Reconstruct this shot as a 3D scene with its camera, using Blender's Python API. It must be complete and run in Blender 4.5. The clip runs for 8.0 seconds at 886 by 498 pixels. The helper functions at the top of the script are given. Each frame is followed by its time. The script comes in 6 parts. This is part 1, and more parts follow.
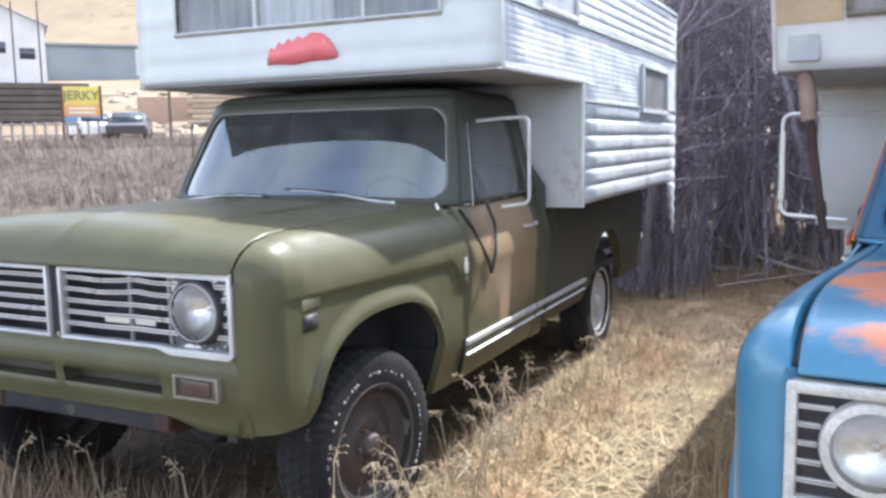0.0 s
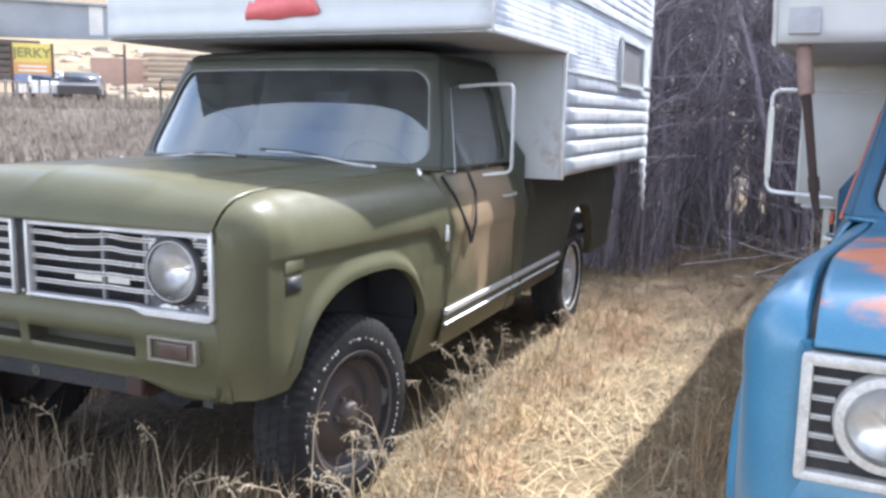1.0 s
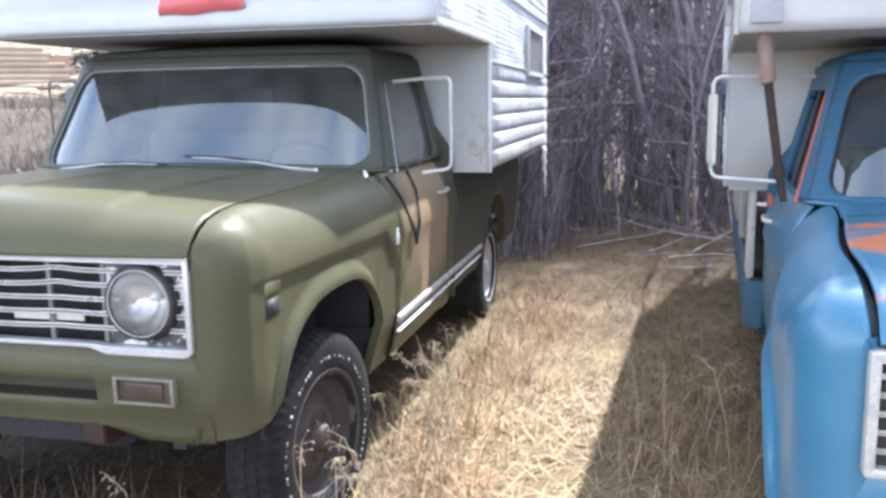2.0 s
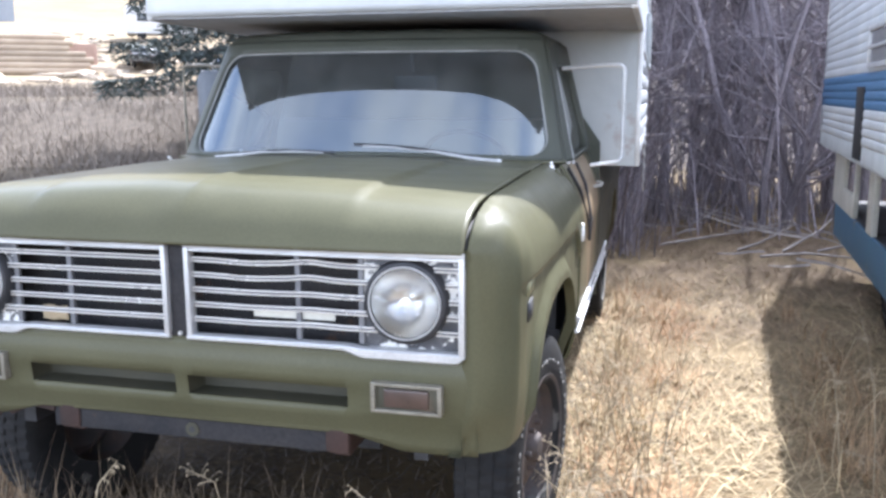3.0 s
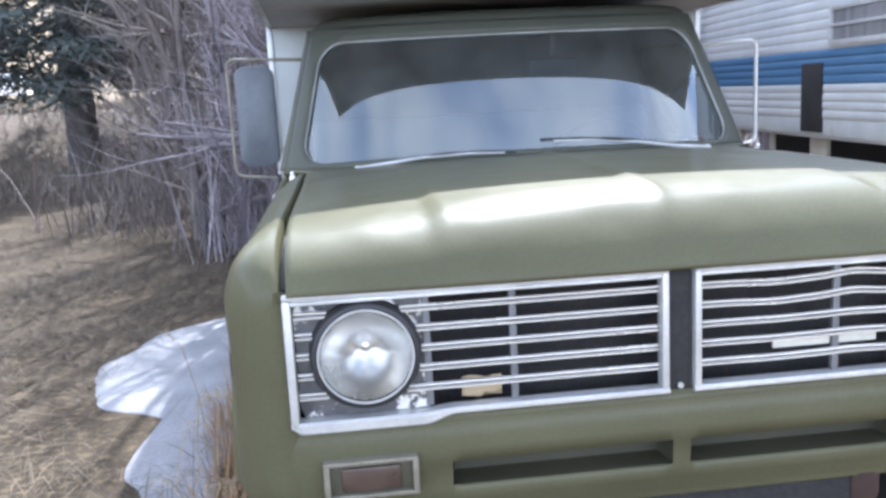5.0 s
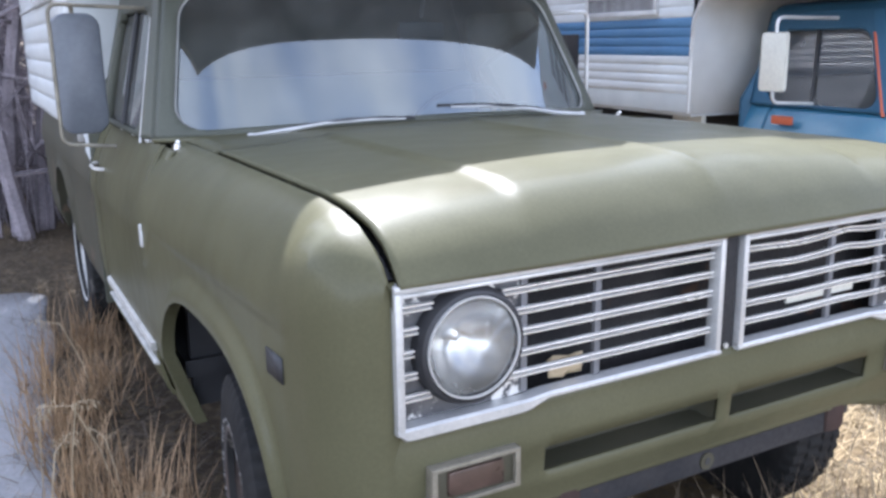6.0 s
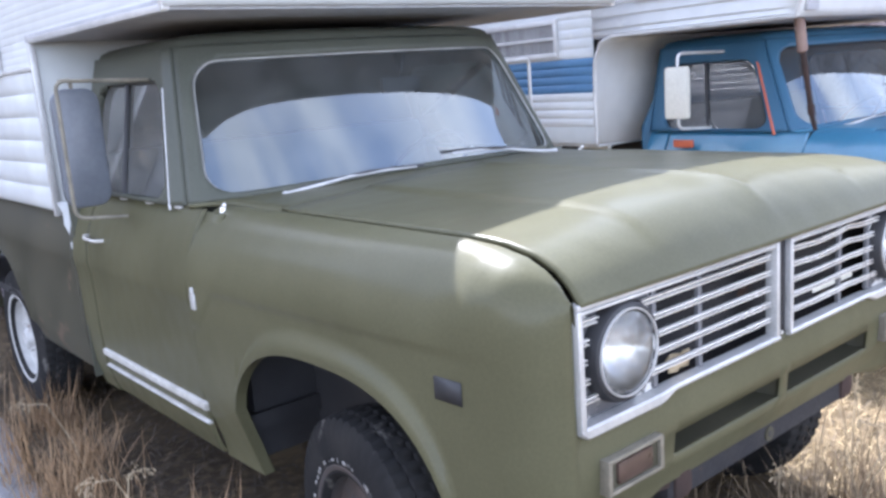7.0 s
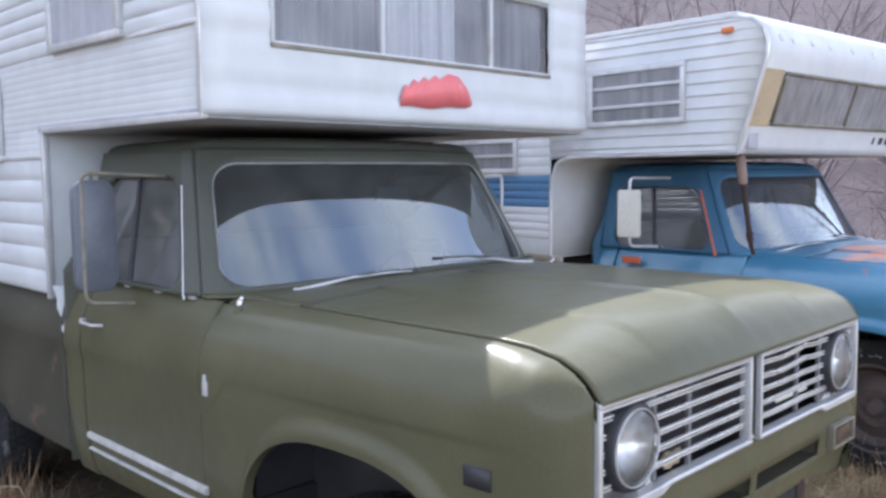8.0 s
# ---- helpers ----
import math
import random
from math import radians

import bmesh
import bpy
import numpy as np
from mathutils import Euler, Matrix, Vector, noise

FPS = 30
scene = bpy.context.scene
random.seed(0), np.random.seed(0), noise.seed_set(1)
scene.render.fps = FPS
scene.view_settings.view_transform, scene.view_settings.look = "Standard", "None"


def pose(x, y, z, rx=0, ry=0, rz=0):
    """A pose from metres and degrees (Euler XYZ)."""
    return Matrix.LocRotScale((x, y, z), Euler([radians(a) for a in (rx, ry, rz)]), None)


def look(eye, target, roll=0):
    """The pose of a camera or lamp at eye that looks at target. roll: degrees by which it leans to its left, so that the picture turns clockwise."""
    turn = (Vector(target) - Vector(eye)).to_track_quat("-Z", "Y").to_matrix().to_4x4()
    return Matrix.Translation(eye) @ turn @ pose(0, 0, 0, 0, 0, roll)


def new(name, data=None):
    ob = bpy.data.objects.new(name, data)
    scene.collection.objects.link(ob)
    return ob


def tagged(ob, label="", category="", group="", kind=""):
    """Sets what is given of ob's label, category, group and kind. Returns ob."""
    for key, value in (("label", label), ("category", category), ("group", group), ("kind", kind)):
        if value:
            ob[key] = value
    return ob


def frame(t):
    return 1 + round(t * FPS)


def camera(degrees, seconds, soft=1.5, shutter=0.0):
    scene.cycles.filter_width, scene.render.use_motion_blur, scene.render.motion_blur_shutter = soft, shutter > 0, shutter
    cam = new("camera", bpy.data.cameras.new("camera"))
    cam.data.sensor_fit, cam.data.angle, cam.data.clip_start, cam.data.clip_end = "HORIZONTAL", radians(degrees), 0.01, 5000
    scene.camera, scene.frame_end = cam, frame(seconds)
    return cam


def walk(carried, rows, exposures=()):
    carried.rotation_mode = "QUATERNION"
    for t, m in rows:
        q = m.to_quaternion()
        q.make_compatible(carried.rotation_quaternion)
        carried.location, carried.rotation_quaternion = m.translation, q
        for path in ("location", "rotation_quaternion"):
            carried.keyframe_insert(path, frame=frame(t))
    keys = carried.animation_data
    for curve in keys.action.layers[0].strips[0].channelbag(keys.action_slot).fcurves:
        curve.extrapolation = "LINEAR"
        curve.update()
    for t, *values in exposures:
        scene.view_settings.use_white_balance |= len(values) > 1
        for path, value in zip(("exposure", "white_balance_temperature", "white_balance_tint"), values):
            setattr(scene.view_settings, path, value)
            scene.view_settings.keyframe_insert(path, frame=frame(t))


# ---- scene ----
cam = camera(54.4, 8.0, soft=2.9)
PATH = [
    (0, (2.496, -2.067, 1.499), (1.632, -0.281, 1.25), -1.1),
    (0.5, (2.448, -2.057, 1.483), (1.658, -0.238, 1.218), -0.5),
    (1, (2.361, -2.038, 1.455), (1.594, -0.216, 1.148), 1.0),
    (1.2, (2.289, -2.002, 1.447), (1.588, -0.153, 1.144), 0.0),
    (2.3, (1.762, -2.023, 1.511), (1.327, -0.102, 1.166), -0.5),
    (2.5, (1.615, -2.06, 1.491), (1.148, -0.142, 1.167), 0.5),
    (2.8, (1.362, -2.01, 1.468), (0.92, -0.084, 1.162), 2.2),
    (3, (1.211, -1.983, 1.48), (0.738, -0.072, 1.128), -0.2),
    (3.2, (1.028, -1.941, 1.485), (0.601, -0.026, 1.097), -1.0),
    (3.5, (0.715, -1.965, 1.468), (0.387, -0.029, 1.086), -0.0),
    (3.6, (0.616, -1.969, 1.475), (0.403, -0.023, 1.068), -0.9),
    (3.8, (0.439, -1.929, 1.509), (0.285, 0.006, 1.025), -1.2),
    (4, (0.222, -1.889, 1.51), (0.072, 0.052, 1.051), -1.0),
    (4.2, (0.074, -1.835, 1.491), (-0.159, 0.1, 1.042), -4.2),
    (4.5, (-0.254, -1.747, 1.472), (-0.405, 0.194, 1.014), -3.1),
    (4.7, (-0.411, -1.694, 1.455), (-0.425, 0.278, 1.122), -2.2),
    (5.8, (-1.228, -1.284, 1.505), (-0.459, 0.496, 1.014), -3.1),
    (6, (-1.346, -1.228, 1.496), (-0.417, 0.479, 1.025), -0.9),
    (6.2, (-1.482, -1.211, 1.489), (-0.385, 0.394, 1.022), -1.1),
    (6.4, (-1.655, -1.194, 1.496), (-0.532, 0.385, 0.999), -0.1),
    (6.5, (-1.716, -1.172, 1.518), (-0.531, 0.364, 1.038), 0.4),
    (6.8, (-1.88, -1.147, 1.538), (-0.639, 0.381, 1.183), -0.3),
    (7, (-1.966, -1.07, 1.551), (-0.717, 0.443, 1.16), -4.3),
    (7.2, (-2.04, -1.069, 1.577), (-0.821, 0.472, 1.202), -5.0),
    (7.5, (-2.14, -1.053, 1.609), (-0.814, 0.425, 1.361), -2.1),
    (7.7, (-2.248, -1.066, 1.621), (-0.913, 0.404, 1.382), -2.5),
    (8, (-2.318, -1.068, 1.61), (-0.904, 0.336, 1.439), -0.6),
]
walk(cam, [(t, look(eye, target, roll)) for t, eye, target, roll in PATH], exposures=[(0.0, 2.2, 5700, 13), (3.0, 2.56, 5600, 14), (4.5, 2.57, 5450, 13), (6.0, 2.45, 5600, 15), (7.0, 2.63, 5550, 17), (7.5, 2.52, 5750, 17), (8.0, 2.12, 5650, 16)])

# ---- light ----
SUN = Vector((0.265, 0.87, 1.0)).normalized()
world = bpy.data.worlds.new("world")
scene.world = world
world.use_nodes = True
wn = world.node_tree.nodes
sky = wn.new("ShaderNodeTexSky")
sky.sky_type = "NISHITA"
sky.sun_disc = False
sky.sun_elevation = math.asin(SUN.z)
sky.sun_rotation = math.atan2(SUN.x, SUN.y)
sky.air_density, sky.dust_density, sky.altitude = 1.0, 3.5, 1500
wn["Background"].inputs["Strength"].default_value = 0.11
# thin white cloud drifting over the whole sky
wl = world.node_tree.links
sky_way, cloud, veil = wn.new("ShaderNodeTexCoord"), wn.new("ShaderNodeTexNoise"), wn.new("ShaderNodeMapRange")
cloud.inputs["Scale"].default_value, cloud.inputs["Detail"].default_value, cloud.inputs["Roughness"].default_value = 2.6, 6, 0.55
veil.inputs[1].default_value, veil.inputs[2].default_value, veil.inputs[3].default_value, veil.inputs[4].default_value = 0.38, 0.62, 0.2, 0.92
grey, lift, cloudy = wn.new("ShaderNodeRGBToBW"), wn.new("ShaderNodeMath"), wn.new("ShaderNodeMix")
lift.operation, lift.inputs[1].default_value = "MULTIPLY", 3.0
cloudy.data_type = "RGBA"
wl.new(sky_way.outputs["Generated"], cloud.inputs["Vector"])
wl.new(cloud.outputs["Fac"], veil.inputs[0])
wl.new(sky.outputs[0], grey.inputs[0])
wl.new(grey.outputs[0], lift.inputs[0])
wl.new(veil.outputs[0], cloudy.inputs["Factor"])
wl.new(sky.outputs[0], cloudy.inputs["A"])
wl.new(lift.outputs[0], cloudy.inputs["B"])
wl.new(cloudy.outputs["Result"], wn["Background"].inputs["Color"])
sun = new("sun", bpy.data.lights.new("sun", "SUN"))
sun.data.energy, sun.data.angle, sun.data.color = 3.1, radians(0.55), (1.0, 0.94, 0.84)
sun.matrix_world = look((0, 0, 30), tuple(Vector((0, 0, 30)) - SUN))


# ---- materials ----
def surface(name, colours, rough=0.6, metal=0.0, big=3.0, fine=60.0, bump=0.05, depth=0.003, coat=0.0, spots=None, spot_scale=6.0,
            spot_cut=0.62, stretch=(1, 1, 1), rough_var=0.12, island=False, random_value=0.0, grain=0.07, wave=0.0, spec=0.5):
    """A worn surface: two colours mixed by broad noise, darkened and lightened by fine noise, with optional patches of a third."""
    m = bpy.data.materials.new(name)
    m.use_nodes = True
    n, l = m.node_tree.nodes, m.node_tree.links
    p = n["Principled BSDF"]
    tc = n.new("ShaderNodeTexCoord")
    mp = n.new("ShaderNodeMapping")
    mp.inputs["Scale"].default_value = stretch
    l.new(tc.outputs["Object"], mp.inputs[0])
    a, b = n.new("ShaderNodeTexNoise"), n.new("ShaderNodeTexNoise")
    a.inputs["Scale"].default_value, a.inputs["Detail"].default_value = big, 5
    b.inputs["Scale"].default_value, b.inputs["Detail"].default_value = fine, 4
    for t in (a, b):
        l.new(mp.outputs[0], t.inputs["Vector"])
    mix = n.new("ShaderNodeMix")
    mix.data_type = "RGBA"
    ramp = n.new("ShaderNodeMapRange")
    ramp.inputs[1].default_value, ramp.inputs[2].default_value = 0.35, 0.68
    l.new(a.outputs["Fac"], ramp.inputs[0])
    l.new(ramp.outputs[0], mix.inputs["Factor"])
    mix.inputs["A"].default_value, mix.inputs["B"].default_value = (*colours[0], 1), (*colours[1], 1)
    hs = n.new("ShaderNodeHueSaturation")
    vr = n.new("ShaderNodeMapRange")
    vr.inputs[1].default_value, vr.inputs[2].default_value, vr.inputs[3].default_value, vr.inputs[4].default_value = 0.3, 0.7, 1 - grain, 1 + grain
    l.new(b.outputs["Fac"], vr.inputs[0])
    value = vr.outputs[0]
    if island or random_value:
        src = n.new("ShaderNodeNewGeometry" if island else "ShaderNodeObjectInfo")
        r2 = n.new("ShaderNodeMapRange")
        v = random_value or 0.35
        r2.inputs[3].default_value, r2.inputs[4].default_value = 1 - v, 1 + v
        l.new(src.outputs["Random Per Island" if island else "Random"], r2.inputs[0])
        mul = n.new("ShaderNodeMath")
        mul.operation = "MULTIPLY"
        l.new(r2.outputs[0], mul.inputs[0])
        l.new(value, mul.inputs[1])
        value = mul.outputs[0]
    l.new(value, hs.inputs["Value"])
    l.new(mix.outputs["Result"], hs.inputs["Color"])
    colour = hs.outputs[0]
    if spots:
        c = n.new("ShaderNodeTexNoise")
        c.inputs["Scale"].default_value, c.inputs["Detail"].default_value, c.inputs["Roughness"].default_value = spot_scale, 8, 0.62
        l.new(mp.outputs[0], c.inputs["Vector"])
        r3 = n.new("ShaderNodeMapRange")
        r3.inputs[1].default_value, r3.inputs[2].default_value = spot_cut, spot_cut + 0.05
        l.new(c.outputs["Fac"], r3.inputs[0])
        m2 = n.new("ShaderNodeMix")
        m2.data_type = "RGBA"
        l.new(r3.outputs[0], m2.inputs["Factor"])
        l.new(colour, m2.inputs["A"])
        m2.inputs["B"].default_value = (*spots, 1)
        colour = m2.outputs["Result"]
    l.new(colour, p.inputs["Base Color"])
    rr = n.new("ShaderNodeMapRange")
    rr.inputs[3].default_value, rr.inputs[4].default_value = max(0.02, rough - rough_var), min(1, rough + rough_var)
    l.new(a.outputs["Fac"], rr.inputs[0])
    l.new(rr.outputs[0], p.inputs["Roughness"])
    p.inputs["Metallic"].default_value = metal
    p.inputs["Coat Weight"].default_value = coat
    p.inputs["Coat Roughness"].default_value = 0.18
    p.inputs["Specular IOR Level"].default_value = spec
    if bump:
        bp = n.new("ShaderNodeBump")
        bp.inputs["Strength"].default_value, bp.inputs["Distance"].default_value = bump, depth
        l.new(b.outputs["Fac"], bp.inputs["Height"])
        l.new(bp.outputs[0], p.inputs["Normal"])
        if wave:
            # slow dents and waves of thin sheet metal
            c2, b2 = n.new("ShaderNodeTexNoise"), n.new("ShaderNodeBump")
            c2.inputs["Scale"].default_value, c2.inputs["Detail"].default_value = 3.5, 2
            l.new(tc.outputs["Object"], c2.inputs["Vector"])
            b2.inputs["Strength"].default_value, b2.inputs["Distance"].default_value = 1.0, wave
            l.new(c2.outputs["Fac"], b2.inputs["Height"])
            l.new(b2.outputs[0], bp.inputs["Normal"])
    return m


def worn_through(m, colour, patches, ragged=0.5, scale=7.0, soft=0.25):
    """Lets an undercoat show through a paint in broad patches: (centre, radii) in the part's own metres, with ragged edges."""
    n, l = m.node_tree.nodes, m.node_tree.links
    p = n["Principled BSDF"]
    old = p.inputs["Base Color"].links[0].from_socket
    tc, nz = n.new("ShaderNodeTexCoord"), n.new("ShaderNodeTexNoise")
    nz.inputs["Scale"].default_value, nz.inputs["Detail"].default_value, nz.inputs["Roughness"].default_value = scale, 7, 0.6
    l.new(tc.outputs["Object"], nz.inputs["Vector"])
    for centre, radii in patches:
        sub, div, ln = n.new("ShaderNodeVectorMath"), n.new("ShaderNodeVectorMath"), n.new("ShaderNodeVectorMath")
        sub.operation, div.operation, ln.operation = "SUBTRACT", "DIVIDE", "LENGTH"
        sub.inputs[1].default_value, div.inputs[1].default_value = centre, radii
        l.new(tc.outputs["Object"], sub.inputs[0])
        l.new(sub.outputs[0], div.inputs[0])
        l.new(div.outputs[0], ln.inputs[0])
        add = n.new("ShaderNodeMath")
        add.operation = "MULTIPLY_ADD"
        l.new(nz.outputs["Fac"], add.inputs[0])
        add.inputs[1].default_value = ragged * 4
        l.new(ln.outputs["Value"], add.inputs[2])
        r = n.new("ShaderNodeMapRange")
        r.inputs[1].default_value, r.inputs[2].default_value, r.inputs[3].default_value, r.inputs[4].default_value = 1 + ragged * 2 - soft, 1 + ragged * 2 + soft, 1.0, 0.0
        l.new(add.outputs[0], r.inputs[0])
        mx = n.new("ShaderNodeMix")
        mx.data_type = "RGBA"
        l.new(r.outputs[0], mx.inputs["Factor"])
        l.new(old, mx.inputs["A"])
        mx.inputs["B"].default_value = (*colour, 1)
        old = mx.outputs["Result"]
    l.new(old, p.inputs["Base Color"])
    return m


def thin_glass(name, tint, ior=1.5, rough=0.0, dust=0.06, even=0.0, sheen=(1, 1, 1)):
    """A pane: clear and tinted straight through, mirror-like at a slant, with a little dust."""
    m = bpy.data.materials.new(name)
    m.use_nodes = True
    n, l = m.node_tree.nodes, m.node_tree.links
    n.remove(n["Principled BSDF"])
    tr, gl, df = n.new("ShaderNodeBsdfTransparent"), n.new("ShaderNodeBsdfGlossy"), n.new("ShaderNodeBsdfDiffuse")
    tr.inputs[0].default_value = (*tint, 1)
    gl.inputs["Roughness"].default_value = rough
    gl.inputs["Color"].default_value = (*sheen, 1)
    df.inputs[0].default_value = (0.6, 0.6, 0.58, 1)
    fr = n.new("ShaderNodeFresnel")
    fr.inputs[0].default_value = ior
    tc, nz = n.new("ShaderNodeTexCoord"), n.new("ShaderNodeTexNoise")
    nz.inputs["Scale"].default_value, nz.inputs["Detail"].default_value = 7, 6
    l.new(tc.outputs["Object"], nz.inputs["Vector"])
    mr = n.new("ShaderNodeMapRange")
    mr.inputs[1].default_value, mr.inputs[2].default_value, mr.inputs[3].default_value, mr.inputs[4].default_value = 0.35, 0.75, even, even + dust * 2
    l.new(nz.outputs["Fac"], mr.inputs[0])
    m1, m2 = n.new("ShaderNodeMixShader"), n.new("ShaderNodeMixShader")
    l.new(mr.outputs[0], m1.inputs[0])
    l.new(tr.outputs[0], m1.inputs[1])
    l.new(df.outputs[0], m1.inputs[2])
    l.new(fr.outputs[0], m2.inputs[0])
    l.new(m1.outputs[0], m2.inputs[1])
    l.new(gl.outputs[0], m2.inputs[2])
    l.new(m2.outputs[0], n["Material Output"].inputs[0])
    return m


OLIVE = surface("olive_paint", wave=0.012, spec=0.07, colours=((0.0775, 0.0745, 0.0425), (0.0945, 0.0905, 0.052)), rough=0.42, big=2.2, fine=140, bump=0.05, depth=0.001, coat=0.18,
                spots=(0.098, 0.095, 0.057), spot_scale=3.2, spot_cut=0.64)
# dark rust-specked bed olive; inside the front slots it is painted shade
DARK_OLIVE = surface("dark_olive", ((0.035, 0.034, 0.02), (0.055, 0.05, 0.03)), rough=0.6, big=3, fine=90, bump=0.1, depth=0.001,
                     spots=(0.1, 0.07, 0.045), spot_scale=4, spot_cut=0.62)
# olive darkened to put the cab's shade under the bunk into the paint
SHADED_OLIVE_CAB = surface("shaded_olive_cab", spec=0.12, colours=((0.066, 0.07, 0.056), (0.083, 0.087, 0.068)), rough=0.5, big=2.2, fine=140, bump=0.05, depth=0.001, coat=0.1)
PALE_OLIVE = surface("pale_olive_paint", ((0.24, 0.23, 0.13), (0.2, 0.19, 0.1)), rough=0.5, big=20, fine=90)
BLUE = surface("blue_paint", wave=0.01, colours=((0.042, 0.152, 0.25), (0.056, 0.182, 0.285)), rough=0.36, big=2.5, fine=120, bump=0.05, depth=0.001, coat=0.3,
               spots=(0.36, 0.14, 0.06), spot_scale=2.4, spot_cut=0.66)
BLUE_WORN = worn_through(surface("rust_worn_blue_paint", ((0.042, 0.152, 0.25), (0.06, 0.186, 0.29)), rough=0.38, big=2.5, fine=120, bump=0.06, depth=0.001, coat=0.2),
                         (0.5, 0.175, 0.085), [((-0.56, 0.58, 1.22), (0.27, 0.36, 0.3)), ((-0.58, 0.05, 1.18), (0.2, 0.06, 0.12)), ((0.3, 0.75, 1.22), (0.3, 0.3, 0.3)), ((-0.3, 0.95, 1.22), (0.2, 0.12, 0.3))], ragged=0.6, scale=5, soft=0.16)
OLIVE_DOOR = worn_through(surface("worn_olive_door", spec=0.07, colours=((0.0775, 0.0745, 0.0415), (0.0945, 0.0905, 0.051)), rough=0.42, big=2.2, fine=140, bump=0.05, depth=0.001, coat=0.18),
                          (0.25, 0.185, 0.115), [((0.93, 2.0, 1.04), (0.5, 0.46, 0.36)), ((0.93, 1.86, 0.7), (0.5, 0.06, 0.12))], ragged=0.22, scale=5, soft=0.3)
# darker copy of the blue: shade below the camper bunk painted on the cab
SHADED_BLUE_CAB = surface("shaded_blue_cab", ((0.03, 0.09, 0.155), (0.042, 0.112, 0.185)), rough=0.5, big=2.5, fine=120, bump=0.05, depth=0.001, spec=0.3, spots=(0.2, 0.1, 0.06), spot_scale=2.4, spot_cut=0.7)
ORANGE = surface("orange_primer", ((0.5, 0.12, 0.05), (0.42, 0.1, 0.05)), rough=0.5)
BLUE_DULL = surface("dusty_blue_paint", ((0.05, 0.12, 0.2), (0.07, 0.15, 0.22)), rough=0.6, big=4, spots=(0.2, 0.17, 0.13), spot_scale=7)
CHROME = surface("worn_chrome", ((0.84, 0.82, 0.77), (0.72, 0.7, 0.66)), rough=0.3, metal=0.4, big=9, fine=160, bump=0.12, depth=0.0008,
                 spots=(0.8, 0.78, 0.72), spot_scale=18, spot_cut=0.62)
BRIGHT = surface("dull_aluminium_trim", ((0.56, 0.56, 0.55), (0.44, 0.44, 0.43)), rough=0.42, metal=0.4, big=9, fine=120, bump=0.1, depth=0.0008)
GROOVE = surface("dark_grey_groove", ((0.16, 0.16, 0.165), (0.1, 0.1, 0.105)), rough=0.6, big=9)
PEELED = surface("peeled_plating", ((0.11, 0.11, 0.115), (0.055, 0.055, 0.06)), rough=0.5, metal=0.4, big=20, fine=140, spots=(0.68, 0.67, 0.64), spot_scale=22, spot_cut=0.55)
BLACK = surface("black_plastic", ((0.018, 0.018, 0.02), (0.03, 0.03, 0.032)), rough=0.6, big=6)
DARK = surface("dirty_dark_steel", grain=0.18, spec=0.2, colours=((0.024, 0.024, 0.026), (0.042, 0.039, 0.038)), rough=0.8, big=5, fine=80, spots=(0.07, 0.042, 0.03), spot_scale=6, spot_cut=0.6)
RUST = surface("rust", grain=0.18, colours=((0.12, 0.055, 0.032), (0.07, 0.04, 0.03)), rough=0.85, big=9, fine=120, bump=0.5)
BRACE = surface("pale_rusty_tube", ((0.22, 0.15, 0.12), (0.16, 0.105, 0.085)), rough=0.75, big=12, fine=90, bump=0.3)
DARK_RUST = surface("dark_rust", spec=0.2, colours=((0.034, 0.025, 0.022), (0.055, 0.034, 0.028)), rough=0.85, big=9, fine=90, bump=0.3)
DULL_BEZEL = surface("dull_pitted_bezel", ((0.5, 0.49, 0.46), (0.36, 0.35, 0.32)), rough=0.5, metal=0.2, big=14, fine=120, grain=0.15)
RUBBER = surface("tyre_rubber", spec=0.15, colours=((0.014, 0.014, 0.0145), (0.025, 0.024, 0.023)), rough=0.85, big=8, fine=120, bump=0.3, spots=(0.085, 0.08, 0.073), spot_scale=9, spot_cut=0.62)
RIM = surface("rusty_wheel_rim", ((0.045, 0.042, 0.042), (0.075, 0.05, 0.038)), rough=0.75, big=8, fine=90, bump=0.3, spots=(0.16, 0.11, 0.08), spot_scale=12, spot_cut=0.66)
CHIPPED = surface("chipped_pale_rim_edge", ((0.4, 0.39, 0.37), (0.2, 0.19, 0.18)), rough=0.6, big=14, fine=80, spots=(0.05, 0.05, 0.05), spot_scale=26, spot_cut=0.5)
WHITE_RIM = surface("white_wheel_rim", ((0.48, 0.475, 0.46), (0.36, 0.355, 0.34)), rough=0.55, big=9, spots=(0.25, 0.17, 0.11), spot_scale=12, spot_cut=0.62)
SKIN = surface("white_camper_skin", wave=0.012, colours=((0.52, 0.53, 0.52), (0.455, 0.47, 0.475)), rough=0.5, big=1.6, fine=9, bump=0.06, depth=0.004, grain=0.04, spots=(0.58, 0.58, 0.55), spot_scale=2.5, spot_cut=0.66)
ALU = surface("bare_aluminium_skin", wave=0.02, colours=((0.66, 0.68, 0.7), (0.58, 0.6, 0.63)), rough=0.42, metal=0.35, big=1.4, fine=12, bump=0.1, depth=0.004, spots=(0.5, 0.51, 0.52), spot_scale=4, spot_cut=0.6)
GREY_WALL = surface("grey_primed_panel", wave=0.01, colours=((0.47, 0.49, 0.48), (0.4, 0.42, 0.42)), rough=0.7, big=1.8, fine=9, bump=0.05, grain=0.05, spots=(0.36, 0.33, 0.31), spot_scale=3, spot_cut=0.62)
DARK_PLY = surface("dark_weathered_ply", ((0.3, 0.305, 0.32), (0.37, 0.37, 0.38)), rough=0.75, big=2.5, fine=20, grain=0.1)
